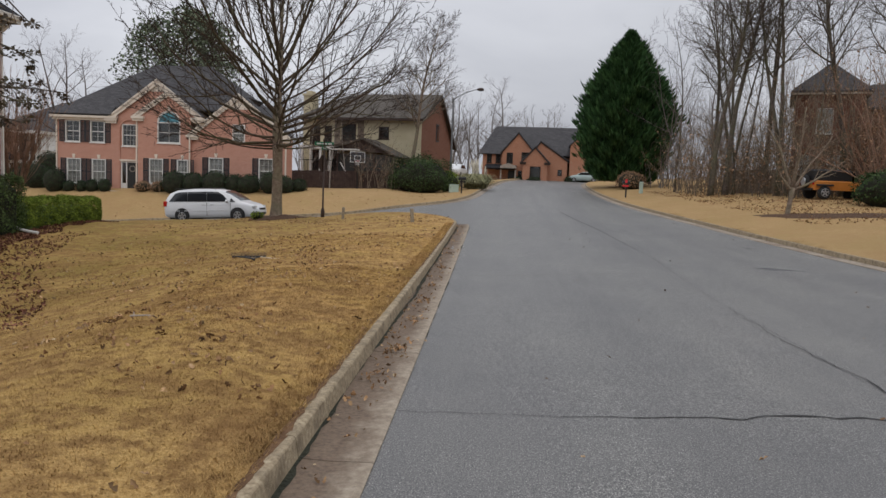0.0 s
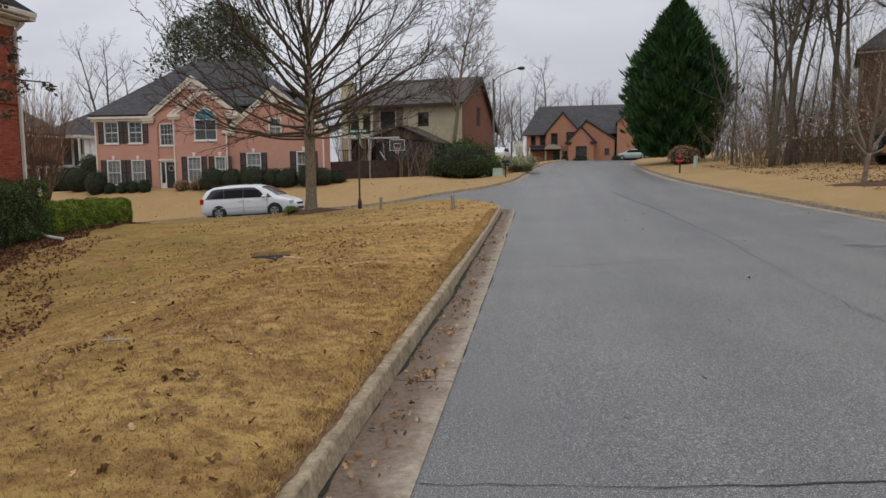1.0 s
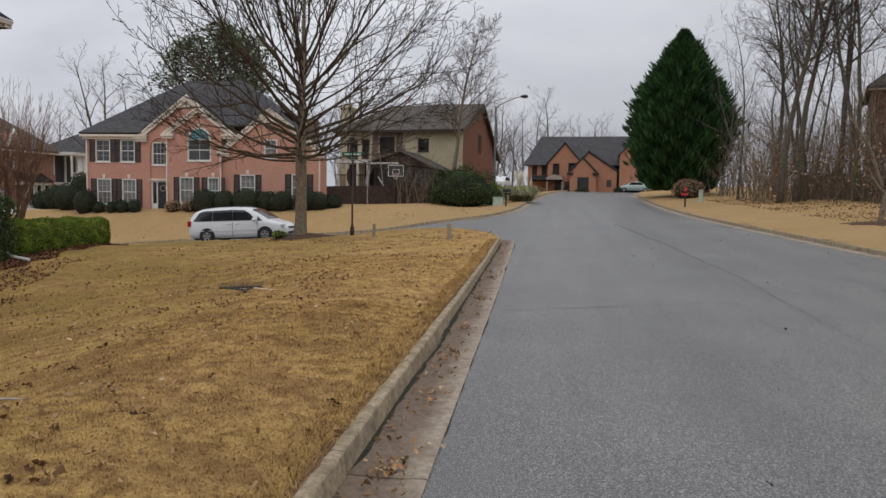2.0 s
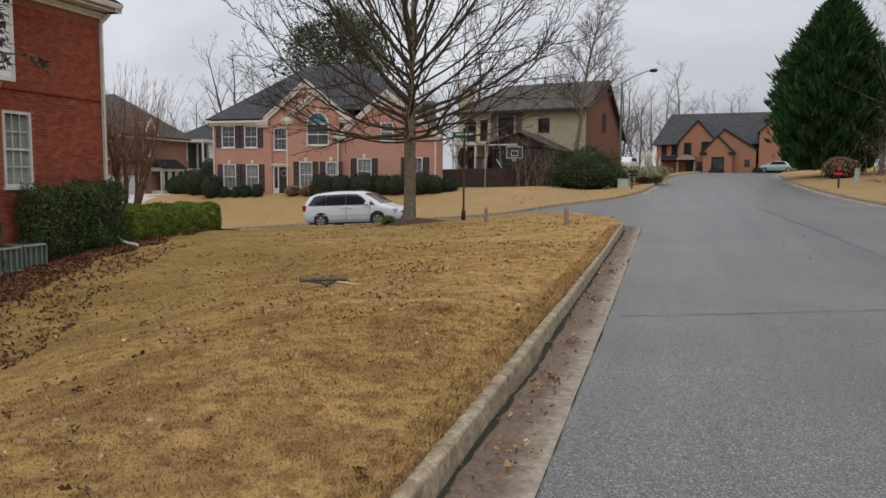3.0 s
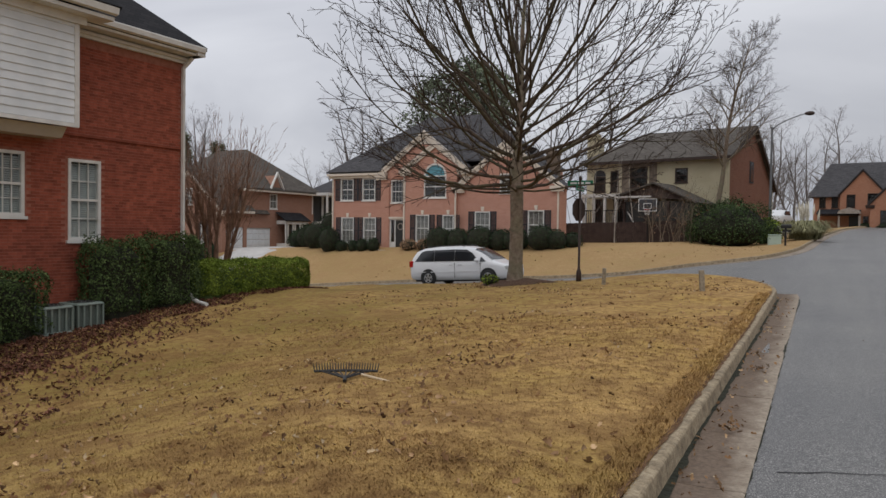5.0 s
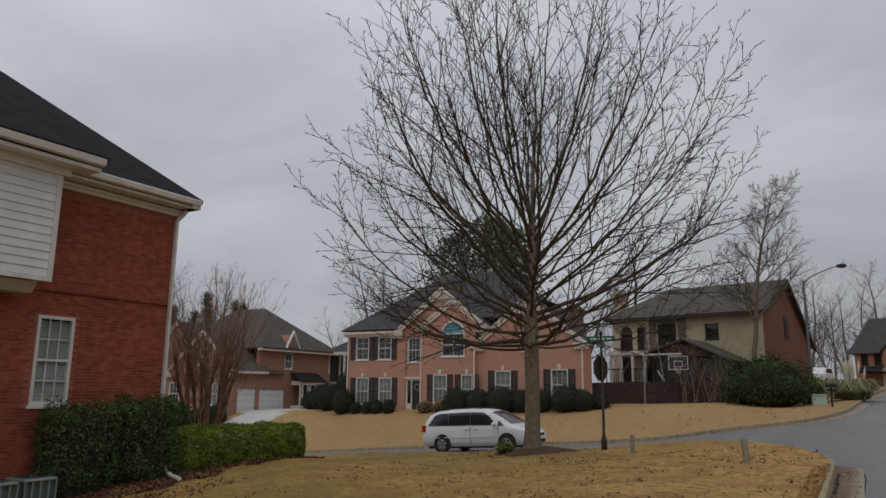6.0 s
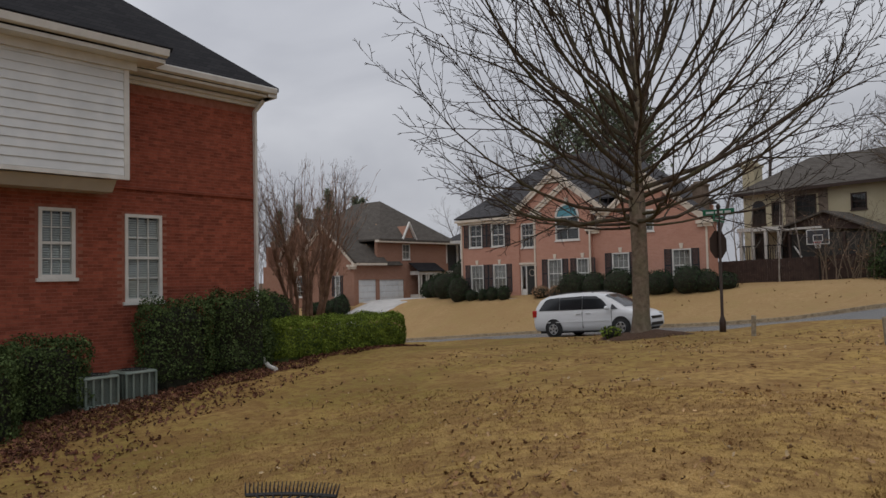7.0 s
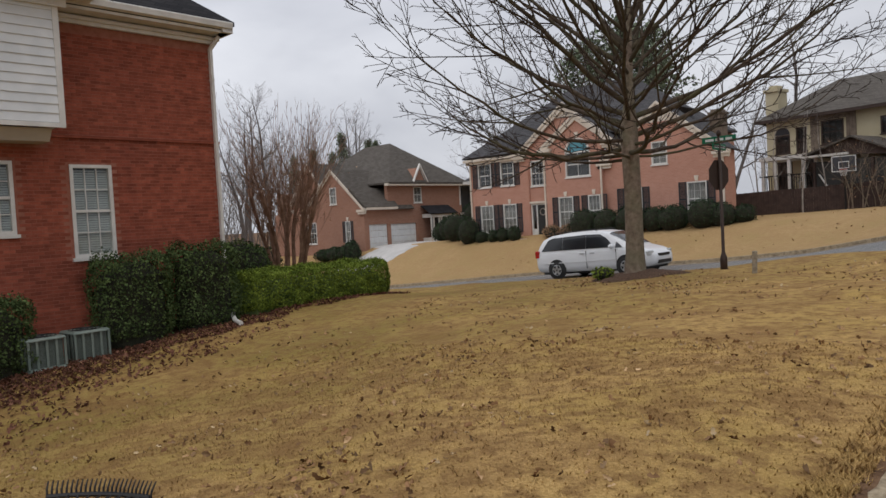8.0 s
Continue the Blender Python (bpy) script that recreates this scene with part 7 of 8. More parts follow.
van = thing("minivan", "white minivan with dark tinted windows parked in the side street", "car", pose(-14.9, 37.85, -0.72, 0, -3.3, 0))
rings = [(0.78, 0.0), (0.93, 0.06), (0.985, 0.3), (1.0, 0.55), (0.985, 0.85), (0.955, 1.0), (0.90, 1.35), (0.835, 1.75), (0.76, 1.93), (0.55, 2.0), (0.2, 2.03)]
st = [(-2.55, 0.42, 0.98, 1.04, 0.86), (-2.51, 0.33, 1.0, 1.17, 0.93), (-2.42, 0.27, 1.03, 1.36, 0.965), (-2.22, 0.25, 1.05, 1.58, 0.985), (-1.9, 0.24, 1.05, 1.70, 1.0), (-1.2, 0.22, 1.02, 1.75, 1.0), (-0.4, 0.22, 1.01, 1.75, 1.0), (0.3, 0.22, 1.0, 1.72, 1.0), (0.75, 0.22, 1.0, 1.63, 1.0),
      (1.1, 0.22, 1.0, 1.47, 1.0), (1.45, 0.22, 1.0, 1.24, 0.995), (1.68, 0.22, 0.98, 1.06, 0.985), (1.95, 0.23, 0.93, 0.985, 0.965), (2.2, 0.24, 0.86, 0.91, 0.93), (2.38, 0.27, 0.78, 0.82, 0.86), (2.5, 0.33, 0.66, 0.69, 0.74), (2.545, 0.42, 0.58, 0.60, 0.62)]
body = part("body", shell(st, 0.985, rings), VAN_WHITE, van, "pearl white painted body", True)
for x, n in ((-1.53, 1), (1.50, 1)):
    for s in (-1, 1):
        # black disc on the closed body, painting the shade of an open arch
        bg = Bag().lathe([(0.05, s * 0.955), (0.40, s * 0.955), (0.40, s * 0.992), (0.05, s * 0.992)], (x, 0, 0.36), "y", 28)
        part("wheel_arch", bg, RUBBER, van)
        wheel(van, x, s * 0.90, 0.335, 0.225, s)


def side_pane(quad, s):
    """A pane on the van's sloping side: (x, z) corners."""
    def wide(x, z):
        xs_ = [q[0] for q in st]
        belt, roof, nar = (np.interp(x, xs_, [q[k] for q in st]) for k in (2, 3, 4))
        up = 1 + (z - belt) / max(roof - belt, 0.02)
        return float(0.985 * nar * np.interp(up, [q[1] for q in rings], [q[0] for q in rings]) + 0.008)
    lo, hi = min(q[0] for q in quad) + 0.002, max(q[0] for q in quad) - 0.002
    bg, m, rows_ = Bag(), 15, 6
    for x in np.linspace(lo, hi, m):
        cut = [az + (bz - az) * (x - ax) / (bx - ax) for (ax, az), (bx, bz) in zip(quad, quad[1:] + quad[:1]) if min(ax, bx) <= x <= max(ax, bx) and abs(bx - ax) > 1e-6]
        for z in np.linspace(min(cut), max(cut), rows_):
            bg.v += [(x, s * (wide(x, z) + 0.012), z), (x, s * (wide(x, z) - 0.05), z)]
    for k in range(m - 1):
        for j in range(rows_ - 1):
            a, b = 2 * (k * rows_ + j), 2 * ((k + 1) * rows_ + j)
            bg.f += [(a, b, b + 2, a + 2), (a + 1, a + 3, b + 3, b + 1)]
        for j in (0, rows_ - 1):
            a, b = 2 * (k * rows_ + j), 2 * ((k + 1) * rows_ + j)
            bg.f.append((a, a + 1, b + 1, b))
    return bg


def screen_pane(x0, x1, lift):
    """The windscreen, laid over the curve of the body."""
    bg, m = Bag(), 7
    for x in np.linspace(x0, x1, m):
        belt, roof = (np.interp(x, [q[0] for q in st], [q[k] for q in st]) for k in (2, 3))
        for w, u in ((-0.76, 1.90), (-0.55, 2.0), (-0.2, 2.03), (0.2, 2.03), (0.55, 2.0), (0.76, 1.90)):
            z = belt + (roof - belt) * (u - 1) + lift
            bg.v += [(x, w * 0.985, z), (x, w * 0.985, z - 0.05)]
    for k in range(m - 1):
        for j in range(5):
            a, b = 2 * (k * 6 + j), 2 * ((k + 1) * 6 + j)
            bg.f += [(a, b, b + 2, a + 2), (a + 1, a + 3, b + 3, b + 1)]
    return bg


for s in (-1, 1):
    for quad in ([(-2.25, 1.11), (-1.235, 1.10), (-1.235, 1.61), (-1.70, 1.60), (-1.93, 1.53)], [(-1.225, 1.10), (-0.18, 1.09), (-0.18, 1.62), (-1.225, 1.61)], [(-0.17, 1.09), (1.02, 1.07), (0.72, 1.42), (0.42, 1.59), (-0.17, 1.62)], [(1.09, 1.04), (1.38, 1.04), (1.12, 1.26)]):
        part("side_window", side_pane(quad, s), CAR_GLASS, van, "dark tinted window")
    part("door_trim", Bag().box(-2.1, s * 0.965, 0.60, 1.05, s * 1.0, 0.63), VAN_WHITE, van)
    for x in (-0.17, 1.12):
        part("door_gap", Bag().box(x, s * 0.93, 0.34, x + 0.012, s * 0.988, 1.0), RUBBER, van)
    for x in (-0.45, 0.02):
        part("door_handle", Bag().chamfer(x, s * 0.975 - 0.02, 0.90, x + 0.19, s * 0.975 + 0.02, 0.935, 0.008), ALLOY, van)
    part("mirror", Bag().lathe([(0.02, -0.09), (0.085, -0.05), (0.095, 0.03), (0.04, 0.09)], (0.98, s * 1.06, 1.10), "y", 10), VAN_WHITE, van, "", True)
    part("tail_light", Bag().chamfer(-2.56, s * 0.845 - 0.125, 0.86, -2.36, s * 0.845 + 0.125, 1.14, 0.03), TAIL_RED, van, "red tail light")
    part("headlight", Bag().chamfer(2.02, s * 0.70 - 0.17, 0.66, 2.44, s * 0.70 + 0.14, 0.83, 0.03), CLEAR_LENS, van, "clear headlight")
    part("roof_rail", Bag().tube([(-2.0, s * 0.68, 1.745), (-1.9, s * 0.68, 1.79), (0.1, s * 0.68, 1.80), (0.25, s * 0.68, 1.735)], [0.018] * 4, 6), BLACK_METAL, van)
part("windscreen", screen_pane(0.80, 1.62, 0.022), CAR_GLASS, van, "dark windscreen")
part("rear_window", Bag().slab([(-2.53, 0.66, 1.14), (-2.53, -0.66, 1.14), (-2.20, -0.58, 1.60), (-2.20, 0.58, 1.60)], 0.03), CAR_GLASS, van)
part("grille", Bag().box(2.40, -0.42, 0.60, 2.555, 0.42, 0.70), BLACK_METAL, van)
part("bumper_intake", Bag().box(2.42, -0.5, 0.34, 2.55, 0.5, 0.46), BLACK_METAL, van)
part("underside", Bag().box(-2.3, -0.8, 0.17, 2.25, 0.8, 0.30), RUBBER, van)

jeep = thing("jeep", "orange off-road jeep with a black soft top among the trees", "car", at_right(21.0, 46.4, 8, -0.02))
body = part("body", Bag().chamfer(-1.9, -0.78, 0.55, 1.0, 0.78, 1.12, 0.06), ORANGE_PAINT, jeep, "orange painted tub")
part("bonnet", Bag().chamfer(1.0, -0.62, 0.62, 2.0, 0.62, 1.13, 0.07), ORANGE_PAINT, jeep)
part("soft_top", Bag().chamfer(-1.88, -0.72, 1.12, 0.55, 0.72, 1.80, 0.10), BLACK_METAL, jeep, "black soft top")
part("windscreen", Bag().slab([(0.95, -0.68, 1.13), (0.95, 0.68, 1.13), (0.62, 0.64, 1.74), (0.62, -0.64, 1.74)], 0.04), CAR_GLASS, jeep)
for x in (-1.25, 1.35):
    for s in (-1, 1):
        wheel(jeep, x, s * 0.80, 0.40, 0.25, s)
        part("fender", Bag().chamfer(x - 0.52, s * 0.80 - 0.16, 0.80, x + 0.52, s * 0.80 + 0.16, 0.90, 0.03), BLACK_METAL, jeep)
part("spare_wheel", Bag().lathe([(0.2, -0.13), (0.36, -0.13), (0.40, -0.06), (0.40, 0.08), (0.2, 0.12)], (-2.03, 0, 1.05), "x", 20), RUBBER, jeep, "spare tyre", True)
part("wheel_cover", Bag().lathe([(0.02, -0.17), (0.24, -0.16), (0.26, -0.12), (0.02, -0.11)], (-2.03, 0, 1.05), "x", 16), ALLOY, jeep)
part("bumper", Bag().chamfer(-2.02, -0.72, 0.52, -1.9, 0.72, 0.66, 0.03), BLACK_METAL, jeep)
for s in (-1, 1):
    part("tail_light", Bag().box(-1.94, s * 0.70 - 0.06, 0.86, -1.885, s * 0.70 + 0.06, 1.04), TAIL_RED, jeep)

# a silver-green saloon far up the road, a white vehicle beyond the pampas grass
st2 = [(-2.2, 0.4, 0.8, 0.86, 0.85), (-2.05, 0.28, 0.9, 0.95, 0.95), (-1.5, 0.22, 0.92, 1.02, 1.0), (-0.9, 0.2, 0.93, 1.34, 1.0), (-0.1, 0.2, 0.93, 1.43, 1.0), (0.5, 0.2, 0.92, 1.33, 1.0), (1.1, 0.2, 0.9, 1.0, 0.99), (1.8, 0.24, 0.8, 0.86, 0.95), (2.15, 0.34, 0.62, 0.68, 0.85)]
for m, paint, label in ((pose(11.6, 101.0, 2.78, 0, 0, 160), SILVER_PAINT, "silver-green saloon parked far up the road"), (pose(-4.6, 76.0, 1.9 + 0.6, 0, 0, 80), VAN_WHITE, "white car parked beyond the pampas grass")):
    car = thing("car", label, "car", m)
    part("body", shell(st2, 0.9, rings), paint, car, "", True)
    for x in (-1.35, 1.35):
        for s in (-1, 1):
            wheel(car, x, s * 0.82, 0.31, 0.2, s)
    for s in (-1, 1):
        part("side_window", Bag().prism_y([(-1.15, 0.97), (0.85, 0.97), (0.42, 1.30), (-0.8, 1.31)], s * 0.83 - 0.03, s * 0.83 + 0.03), CAR_GLASS, car)

# ---- street furniture ----
post = thing("stop_sign", "stop sign on a brown post with green street name blades", "sign", at_near(-7.28, 30.64, -8))
bg = Bag().lathe([(0.085, -0.2), (0.085, 0.28), (0.07, 0.34), (0.05, 0.40), (0.04, 0.44), (0.038, 3.25)], (0, 0, 0), "z", 12)
part("pole", bg, BROWN_METAL, post, "fluted dark brown post", True)
bg = Bag().lathe([(0.02, 3.25), (0.05, 3.28), (0.06, 3.33), (0.045, 3.38), (0.01, 3.42)], (0, 0, 0), "z", 10)
part("finial", bg, BROWN_METAL, post, "", True)
oct_ = [(0.375 * math.cos(math.pi / 8 + k * math.pi / 4), 2.32 + 0.375 * math.sin(math.pi / 8 + k * math.pi / 4)) for k in range(8)]
plate = part("stop_plate", Bag().prism_y(oct_, 0.045, 0.055), RED_PAINT, post, "red octagon plate, faced away")
plate.matrix_basis = pose(0, 0, 0, 0, 0, 83)
back = part("sign_back", Bag().prism_y([(x * 1.05, 2.32 + (z - 2.32) * 1.05) for x, z in oct_], 0.039, 0.0445), BROWN_METAL, post, "dark brown backing plate")
back.matrix_basis = pose(0, 0, 0, 0, 0, 83)
for z, rz, name in ((3.10, 8, "street_name_blade"), (2.92, 100, "street_name_blade")):
    blade = part(name, Bag().chamfer(-0.42, -0.012, z, 0.42, 0.012, z + 0.16, 0.004), SIGN_GREEN, post, "green street name blade")
    blade.matrix_basis = pose(0, 0, 0, 0, 0, rz)
    for a, b in ((-0.33, -0.12), (-0.08, 0.12), (0.17, 0.33)):
        bar = part("letter_bar", Bag().box(a, -0.0165, z + 0.05, b, -0.0125, z + 0.11), SIGN_WHITE, blade)

for (x, y, h, w, lean) in ((-6.12, 29.47, 0.50, 0.11, 2), (-2.87, 26.9, 0.52, 0.12, -3)):
    ob = solid("stake", Bag().chamfer(-w / 2, -w / 2, -0.3, w / 2, w / 2, h, 0.012), STAKE_WOOD, "short weathered wooden stake in the lawn", "stake", m=at_near(x, y) @ pose(0, 0, 0, lean, lean, 20))
    ob["group"] = "lawn stakes"

lamp = thing("street_lamp", "tall grey street lamp with a curved arm", "street lamp", at_far(-4.1, 62.0))
lz = float(far_z(-4.1, 62.0)[0])
part("pole", Bag().tube([(0, 0, -0.3), (0, 0, 4), (0, 0, 9.1 - lz)], [0.11, 0.09, 0.065], 10), GALV, lamp)
part("arm", Bag().tube([(0, 0, 8.9 - lz), (0.35, 0, 9.22 - lz), (1.0, 0, 9.55 - lz), (1.75, 0, 9.82 - lz), (2.0, 0, 9.86 - lz)], [0.045, 0.04, 0.036, 0.034, 0.034], 8), GALV, lamp)
part("lamp_head", Bag().lathe([(0.03, -0.30), (0.10, -0.22), (0.15, 0.0), (0.13, 0.22), (0.03, 0.32)], (2.25, 0, 9.88 - lz), "x", 12), BROWN_METAL, lamp, "cobra-head lantern", True)

hoop = thing("basketball_hoop", "basketball hoop with a smoked backboard on a dark pole", "basketball hoop", at_far(-11.2, 57.0, 8) @ Matrix.Scale(0.86, 4))
part("pole", Bag().tube([(0, 0.35, -0.2), (0, 0.35, 2.6), (0, 0.12, 3.05)], [0.06, 0.06, 0.05], 8), BLACK_METAL, hoop)
part("backboard", Bag().box(-0.69, -0.02, 2.42, 0.69, 0.02, 3.42), BACKBOARD, hoop, "smoked acrylic backboard")
for a, b, c, d in ((-0.69, 2.42, 0.69, 2.47), (-0.69, 3.37, 0.69, 3.42), (-0.69, 2.47, -0.64, 3.37), (0.64, 2.47, 0.69, 3.37), (-0.3, 2.62, 0.3, 2.66), (-0.3, 3.02, 0.3, 3.06), (-0.3, 2.66, -0.26, 3.02), (0.26, 2.66, 0.3, 3.02)):
    part("white_border", Bag().box(a, -0.026, b, c, -0.021, d), SIGN_WHITE, hoop)
ringp = [(0.23 * math.cos(a), -0.30 + 0.23 * math.sin(a), 2.55) for a in np.linspace(0, 6.283, 21)]
part("rim", Bag().tube(ringp, [0.012] * 21, 6, False), RED_PAINT, hoop)
bg = Bag()
for k in range(10):
    for s in (1, -1):
        pts = []
        for j in range(5):
            a = 2 * math.pi * k / 10 + s * j * 0.22
            rr = 0.23 - 0.022 * j
            pts.append((rr * math.cos(a), -0.30 + rr * math.sin(a), 2.55 - 0.1 * j))
        bg.tube(pts, [0.006] * 5, 3, False)
part("net", bg, NET, hoop, "white net")


def mailbox(name, label, m, red):
    mb = thing(name, label, "mailbox", m)
    part("post", Bag().chamfer(-0.05, -0.05, -0.3, 0.05, 0.05, 1.12, 0.012), BLACK_METAL, mb)
    arch = [(-0.09, 0.98), (0.09, 0.98), (0.09, 1.10)] + [(0.09 * math.cos(a), 1.10 + 0.10 * math.sin(a)) for a in np.linspace(0.2, math.pi - 0.2, 8)] + [(-0.09, 1.10)]
    part("box", Bag().prism_y(arch, -0.30, 0.24), BLACK_METAL, mb, "black arched box")
    part("flag", Bag().box(0.095, -0.1, 1.05, 0.11, 0.05, 1.3 if red else 1.2), RED_PAINT, mb, "red flag")
    part("newspaper_tube", Bag().box(-0.07, -0.26, 0.78, 0.07, 0.16, 0.90), BLACK_METAL if not red else RED_PAINT, mb)
    return mb


mailbox("mailbox", "black mailbox on a post beside the far kerb", at_far(-2.55, 52.6, 90), False)
mailbox("mailbox", "black mailbox with a red flag by the wood", at_right(9.35, 53.2, -90), True)
for name, m, sx, sy, h in (("utility_box", at_far(-3.35, 56.0, 5), 0.75, 0.6, 0.55), ("utility_pedestal", at_right(11.3, 58.0, 0), 0.28, 0.28, 0.85)):
    ub = thing(name, "pale green enamelled utility box on the grass", "utility box", m)
    part("cabinet", Bag().chamfer(-sx / 2, -sy / 2, -0.1, sx / 2, sy / 2, h, 0.05), GREEN_BOX, ub)
    part("lid", Bag().chamfer(-sx / 2 - 0.02, -sy / 2 - 0.02, h + 0.002, sx / 2 + 0.02, sy / 2 + 0.02, h + 0.05, 0.015), GREEN_BOX, ub)

# dark fence behind the hoop, grey fence in the wood
fence = thing("fence", "dark stained board fence along the back garden", "fence")
x = -18.2
rng = random.Random(9)
while x < -7.2:
    z = float(far_z(x, 58.0)[0])
    h = 1.42 + rng.uniform(-0.012, 0.012)
    part("board", Bag().prism_y([(x, z - 0.1), (x + 0.135, z - 0.1), (x + 0.135, z + h - 0.03), (x + 0.11, z + h), (x + 0.025, z + h), (x, z + h - 0.03)], 58.0, 58.02), FENCE, fence)
    x += 0.142
for x in np.arange(-18.1, -7.0, 2.4):
    z = float(far_z(x, 58.0)[0])
    part("post", Bag().box(x, 58.025, z - 0.2, x + 0.1, 58.125, z + 1.4), FENCE, fence)
grey = thing("fence", "weathered wooden board fence behind the brush", "fence")
x = 17.0
while x < 21.5:
    z = float(right_z(x, 53.5)[0])
    part("board", Bag().box(x, 54.6, z - 0.1, x + 0.17, 54.63, z + 1.75 + rng.uniform(-0.03, 0.03)), FENCE_GREY, grey)
    x += 0.19

# condensers beside the red house
def condenser(m, seed):
    ac = thing("air_conditioner", "sage green air conditioner condenser beside the brick wall", "air conditioner", m, "condensers")
    s, h = 0.34, 0.60
    part("base_pan", Bag().chamfer(-s, -s, -0.12, s, s, 0.05, 0.03), AC_METAL, ac)
    part("coil", Bag().box(-s + 0.05, -s + 0.05, 0.05, s - 0.05, s - 0.05, h - 0.05), AC_FIN, ac, "finned coil")
    for a in (-1, 1):
        for b in (-1, 1):
            part("corner_post", Bag().box(a * s - 0.04 * (a > 0), b * s - 0.04 * (b > 0), 0.05, a * s + 0.04 * (a < 0), b * s + 0.04 * (b < 0), h - 0.05), AC_METAL, ac)
    for a in (-0.17, 0.0, 0.17):
        for s2 in (-1, 1):
            part("louvre_bar", Bag().box(a - 0.022, s2 * (s - 0.02) - 0.012, 0.05, a + 0.022, s2 * (s - 0.02) + 0.012, h - 0.05), AC_METAL, ac)
            part("louvre_bar", Bag().box(s2 * (s - 0.02) - 0.012, a - 0.022, 0.05, s2 * (s - 0.02) + 0.012, a + 0.022, h - 0.05), AC_METAL, ac)
    part("top", Bag().chamfer(-s - 0.01, -s - 0.01, h - 0.05, s + 0.01, s + 0.01, h, 0.03), AC_METAL, ac)
    bg = Bag()
    for r in (0.08, 0.15, 0.22, 0.29):
        bg.tube([(r * math.cos(a), r * math.sin(a), h + 0.012) for a in np.linspace(0, 6.283, 19)], [0.006] * 19, 4, False)
    part("fan_guard", bg, BLACK_METAL, ac)
    return ac


condenser(pose(-14.78, 17.55, -0.62, 0, 0, 4), 1)
condenser(pose(-14.95, 18.42, -0.62, 0, 0, 3), 2)
# flexible drain hose at the downspout's foot
solid("drain_pipe", Bag().tube([(-15.3, 21.9, -0.1), (-15.0, 21.7, -0.2), (-14.5, 21.45, -0.24), (-14.1, 21.35, -0.27)], [0.045, 0.05, 0.05, 0.05], 8), TRIM, "white drain pipe lying on the leaves", "pipe")

# the rake on the lawn, its teeth turned up
rx, ry = -4.86, 14.75
rz = float(near_z(rx, ry)[0])
rake = thing("rake", "black rake with its teeth up and a pale wooden handle", "rake", pose(rx, ry, rz + 0.03, 0, 0, 34))
spine = [(-0.36 + 0.72 * k / 10, 0.05 * math.sin(math.pi * k / 10), 0.06) for k in range(11)]
part("bow", Bag().tube(spine, [0.016] * 11, 6), BLACK_METAL, rake)
for k in range(25):
    u = k / 24
    x, y = -0.36 + 0.72 * u, 0.05 * math.sin(math.pi * u)
    part("tooth", Bag().tube([(x, y, 0.055), (x * 1.02, y + 0.012, 0.10), (x * 1.05, y + 0.045, 0.145)], [0.0075, 0.007, 0.004], 5), BLACK_METAL, rake)
for k in range(9):
    u = -0.30 + 0.6 * k / 8
    part("tine", Bag().tube([(0.0, -0.30, 0.04), (u * 0.5, -0.15, 0.055), (u, 0.02, 0.06)], [0.009, 0.009, 0.008], 5), BLACK_METAL, rake)
part("ferrule", Bag().tube([(0, -0.42, 0.035), (0, -0.26, 0.045)], [0.02, 0.024], 8), BLACK_METAL, rake)
hd = part("handle", Bag().tube([(0, -0.30, 0.07), (0.02, -1.75, 0.05)], [0.015, 0.015], 8), RAKE_WOOD, rake, "pale wooden handle")
hd.matrix_basis = pose(0, 0, 0, 0, 0, 38)
# a fallen stick
sx_, sy_ = -3.75, 7.75
sz_ = float(near_z(sx_, sy_)[0])
rng = np.random.default_rng(3)
solid("stick", Bag().tube([(sx_ - 0.05, sy_, sz_ + 0.03), (sx_ + 0.15, sy_ + 0.01, sz_ + 0.045), (sx_ + 0.42, sy_ + 0.06, sz_ + 0.03)], [0.012, 0.010, 0.006], 5).tube([(sx_ + 0.0, sy_, sz_ + 0.03), (sx_ - 0.06, sy_ + 0.10, sz_ + 0.06)], [0.01, 0.004], 4), BARK_PALE, "pale broken stick lying on the grass", "stick")

# ---- marks on the road ----
def strip(name, pts, widths, material, label, category, jag, seed, lift=0.006):
    """A thin crooked strip on the road, kind to its rise."""
    rng = np.random.default_rng(seed)
    line = resample(np.array(pts, float), 0.12)
    n = len(line)
    t = np.gradient(line, axis=0)
    t /= np.linalg.norm(t, axis=1)[:, None] + 1e-9
    nrm = np.stack([t[:, 1], -t[:, 0]], -1)
    wob = np.cumsum(rng.normal(0, jag, n))
    wob -= np.linspace(wob[0], wob[-1], n)
    line = line + nrm * wob[:, None]
    w = np.interp(np.linspace(0, 1, n), np.linspace(0, 1, len(widths)), widths) * rng.uniform(0.45, 1.5, n)
    a, b = line + nrm * w[:, None] / 2, line - nrm * w[:, None] / 2
    bg = Bag()
    for p, q in zip(a, b):
        for x, y in (p, q):
            bg.v.append((x, y, float(paved_z(x, y)) + 0.004 * float(rough(x * 0.7, y * 0.4, 0.7)) + lift))
    bg.f = [(2 * k, 2 * k + 1, 2 * k + 3, 2 * k + 2) for k in range(n - 1)]
    return solid(name, bg, material, label, category, kind="structure")


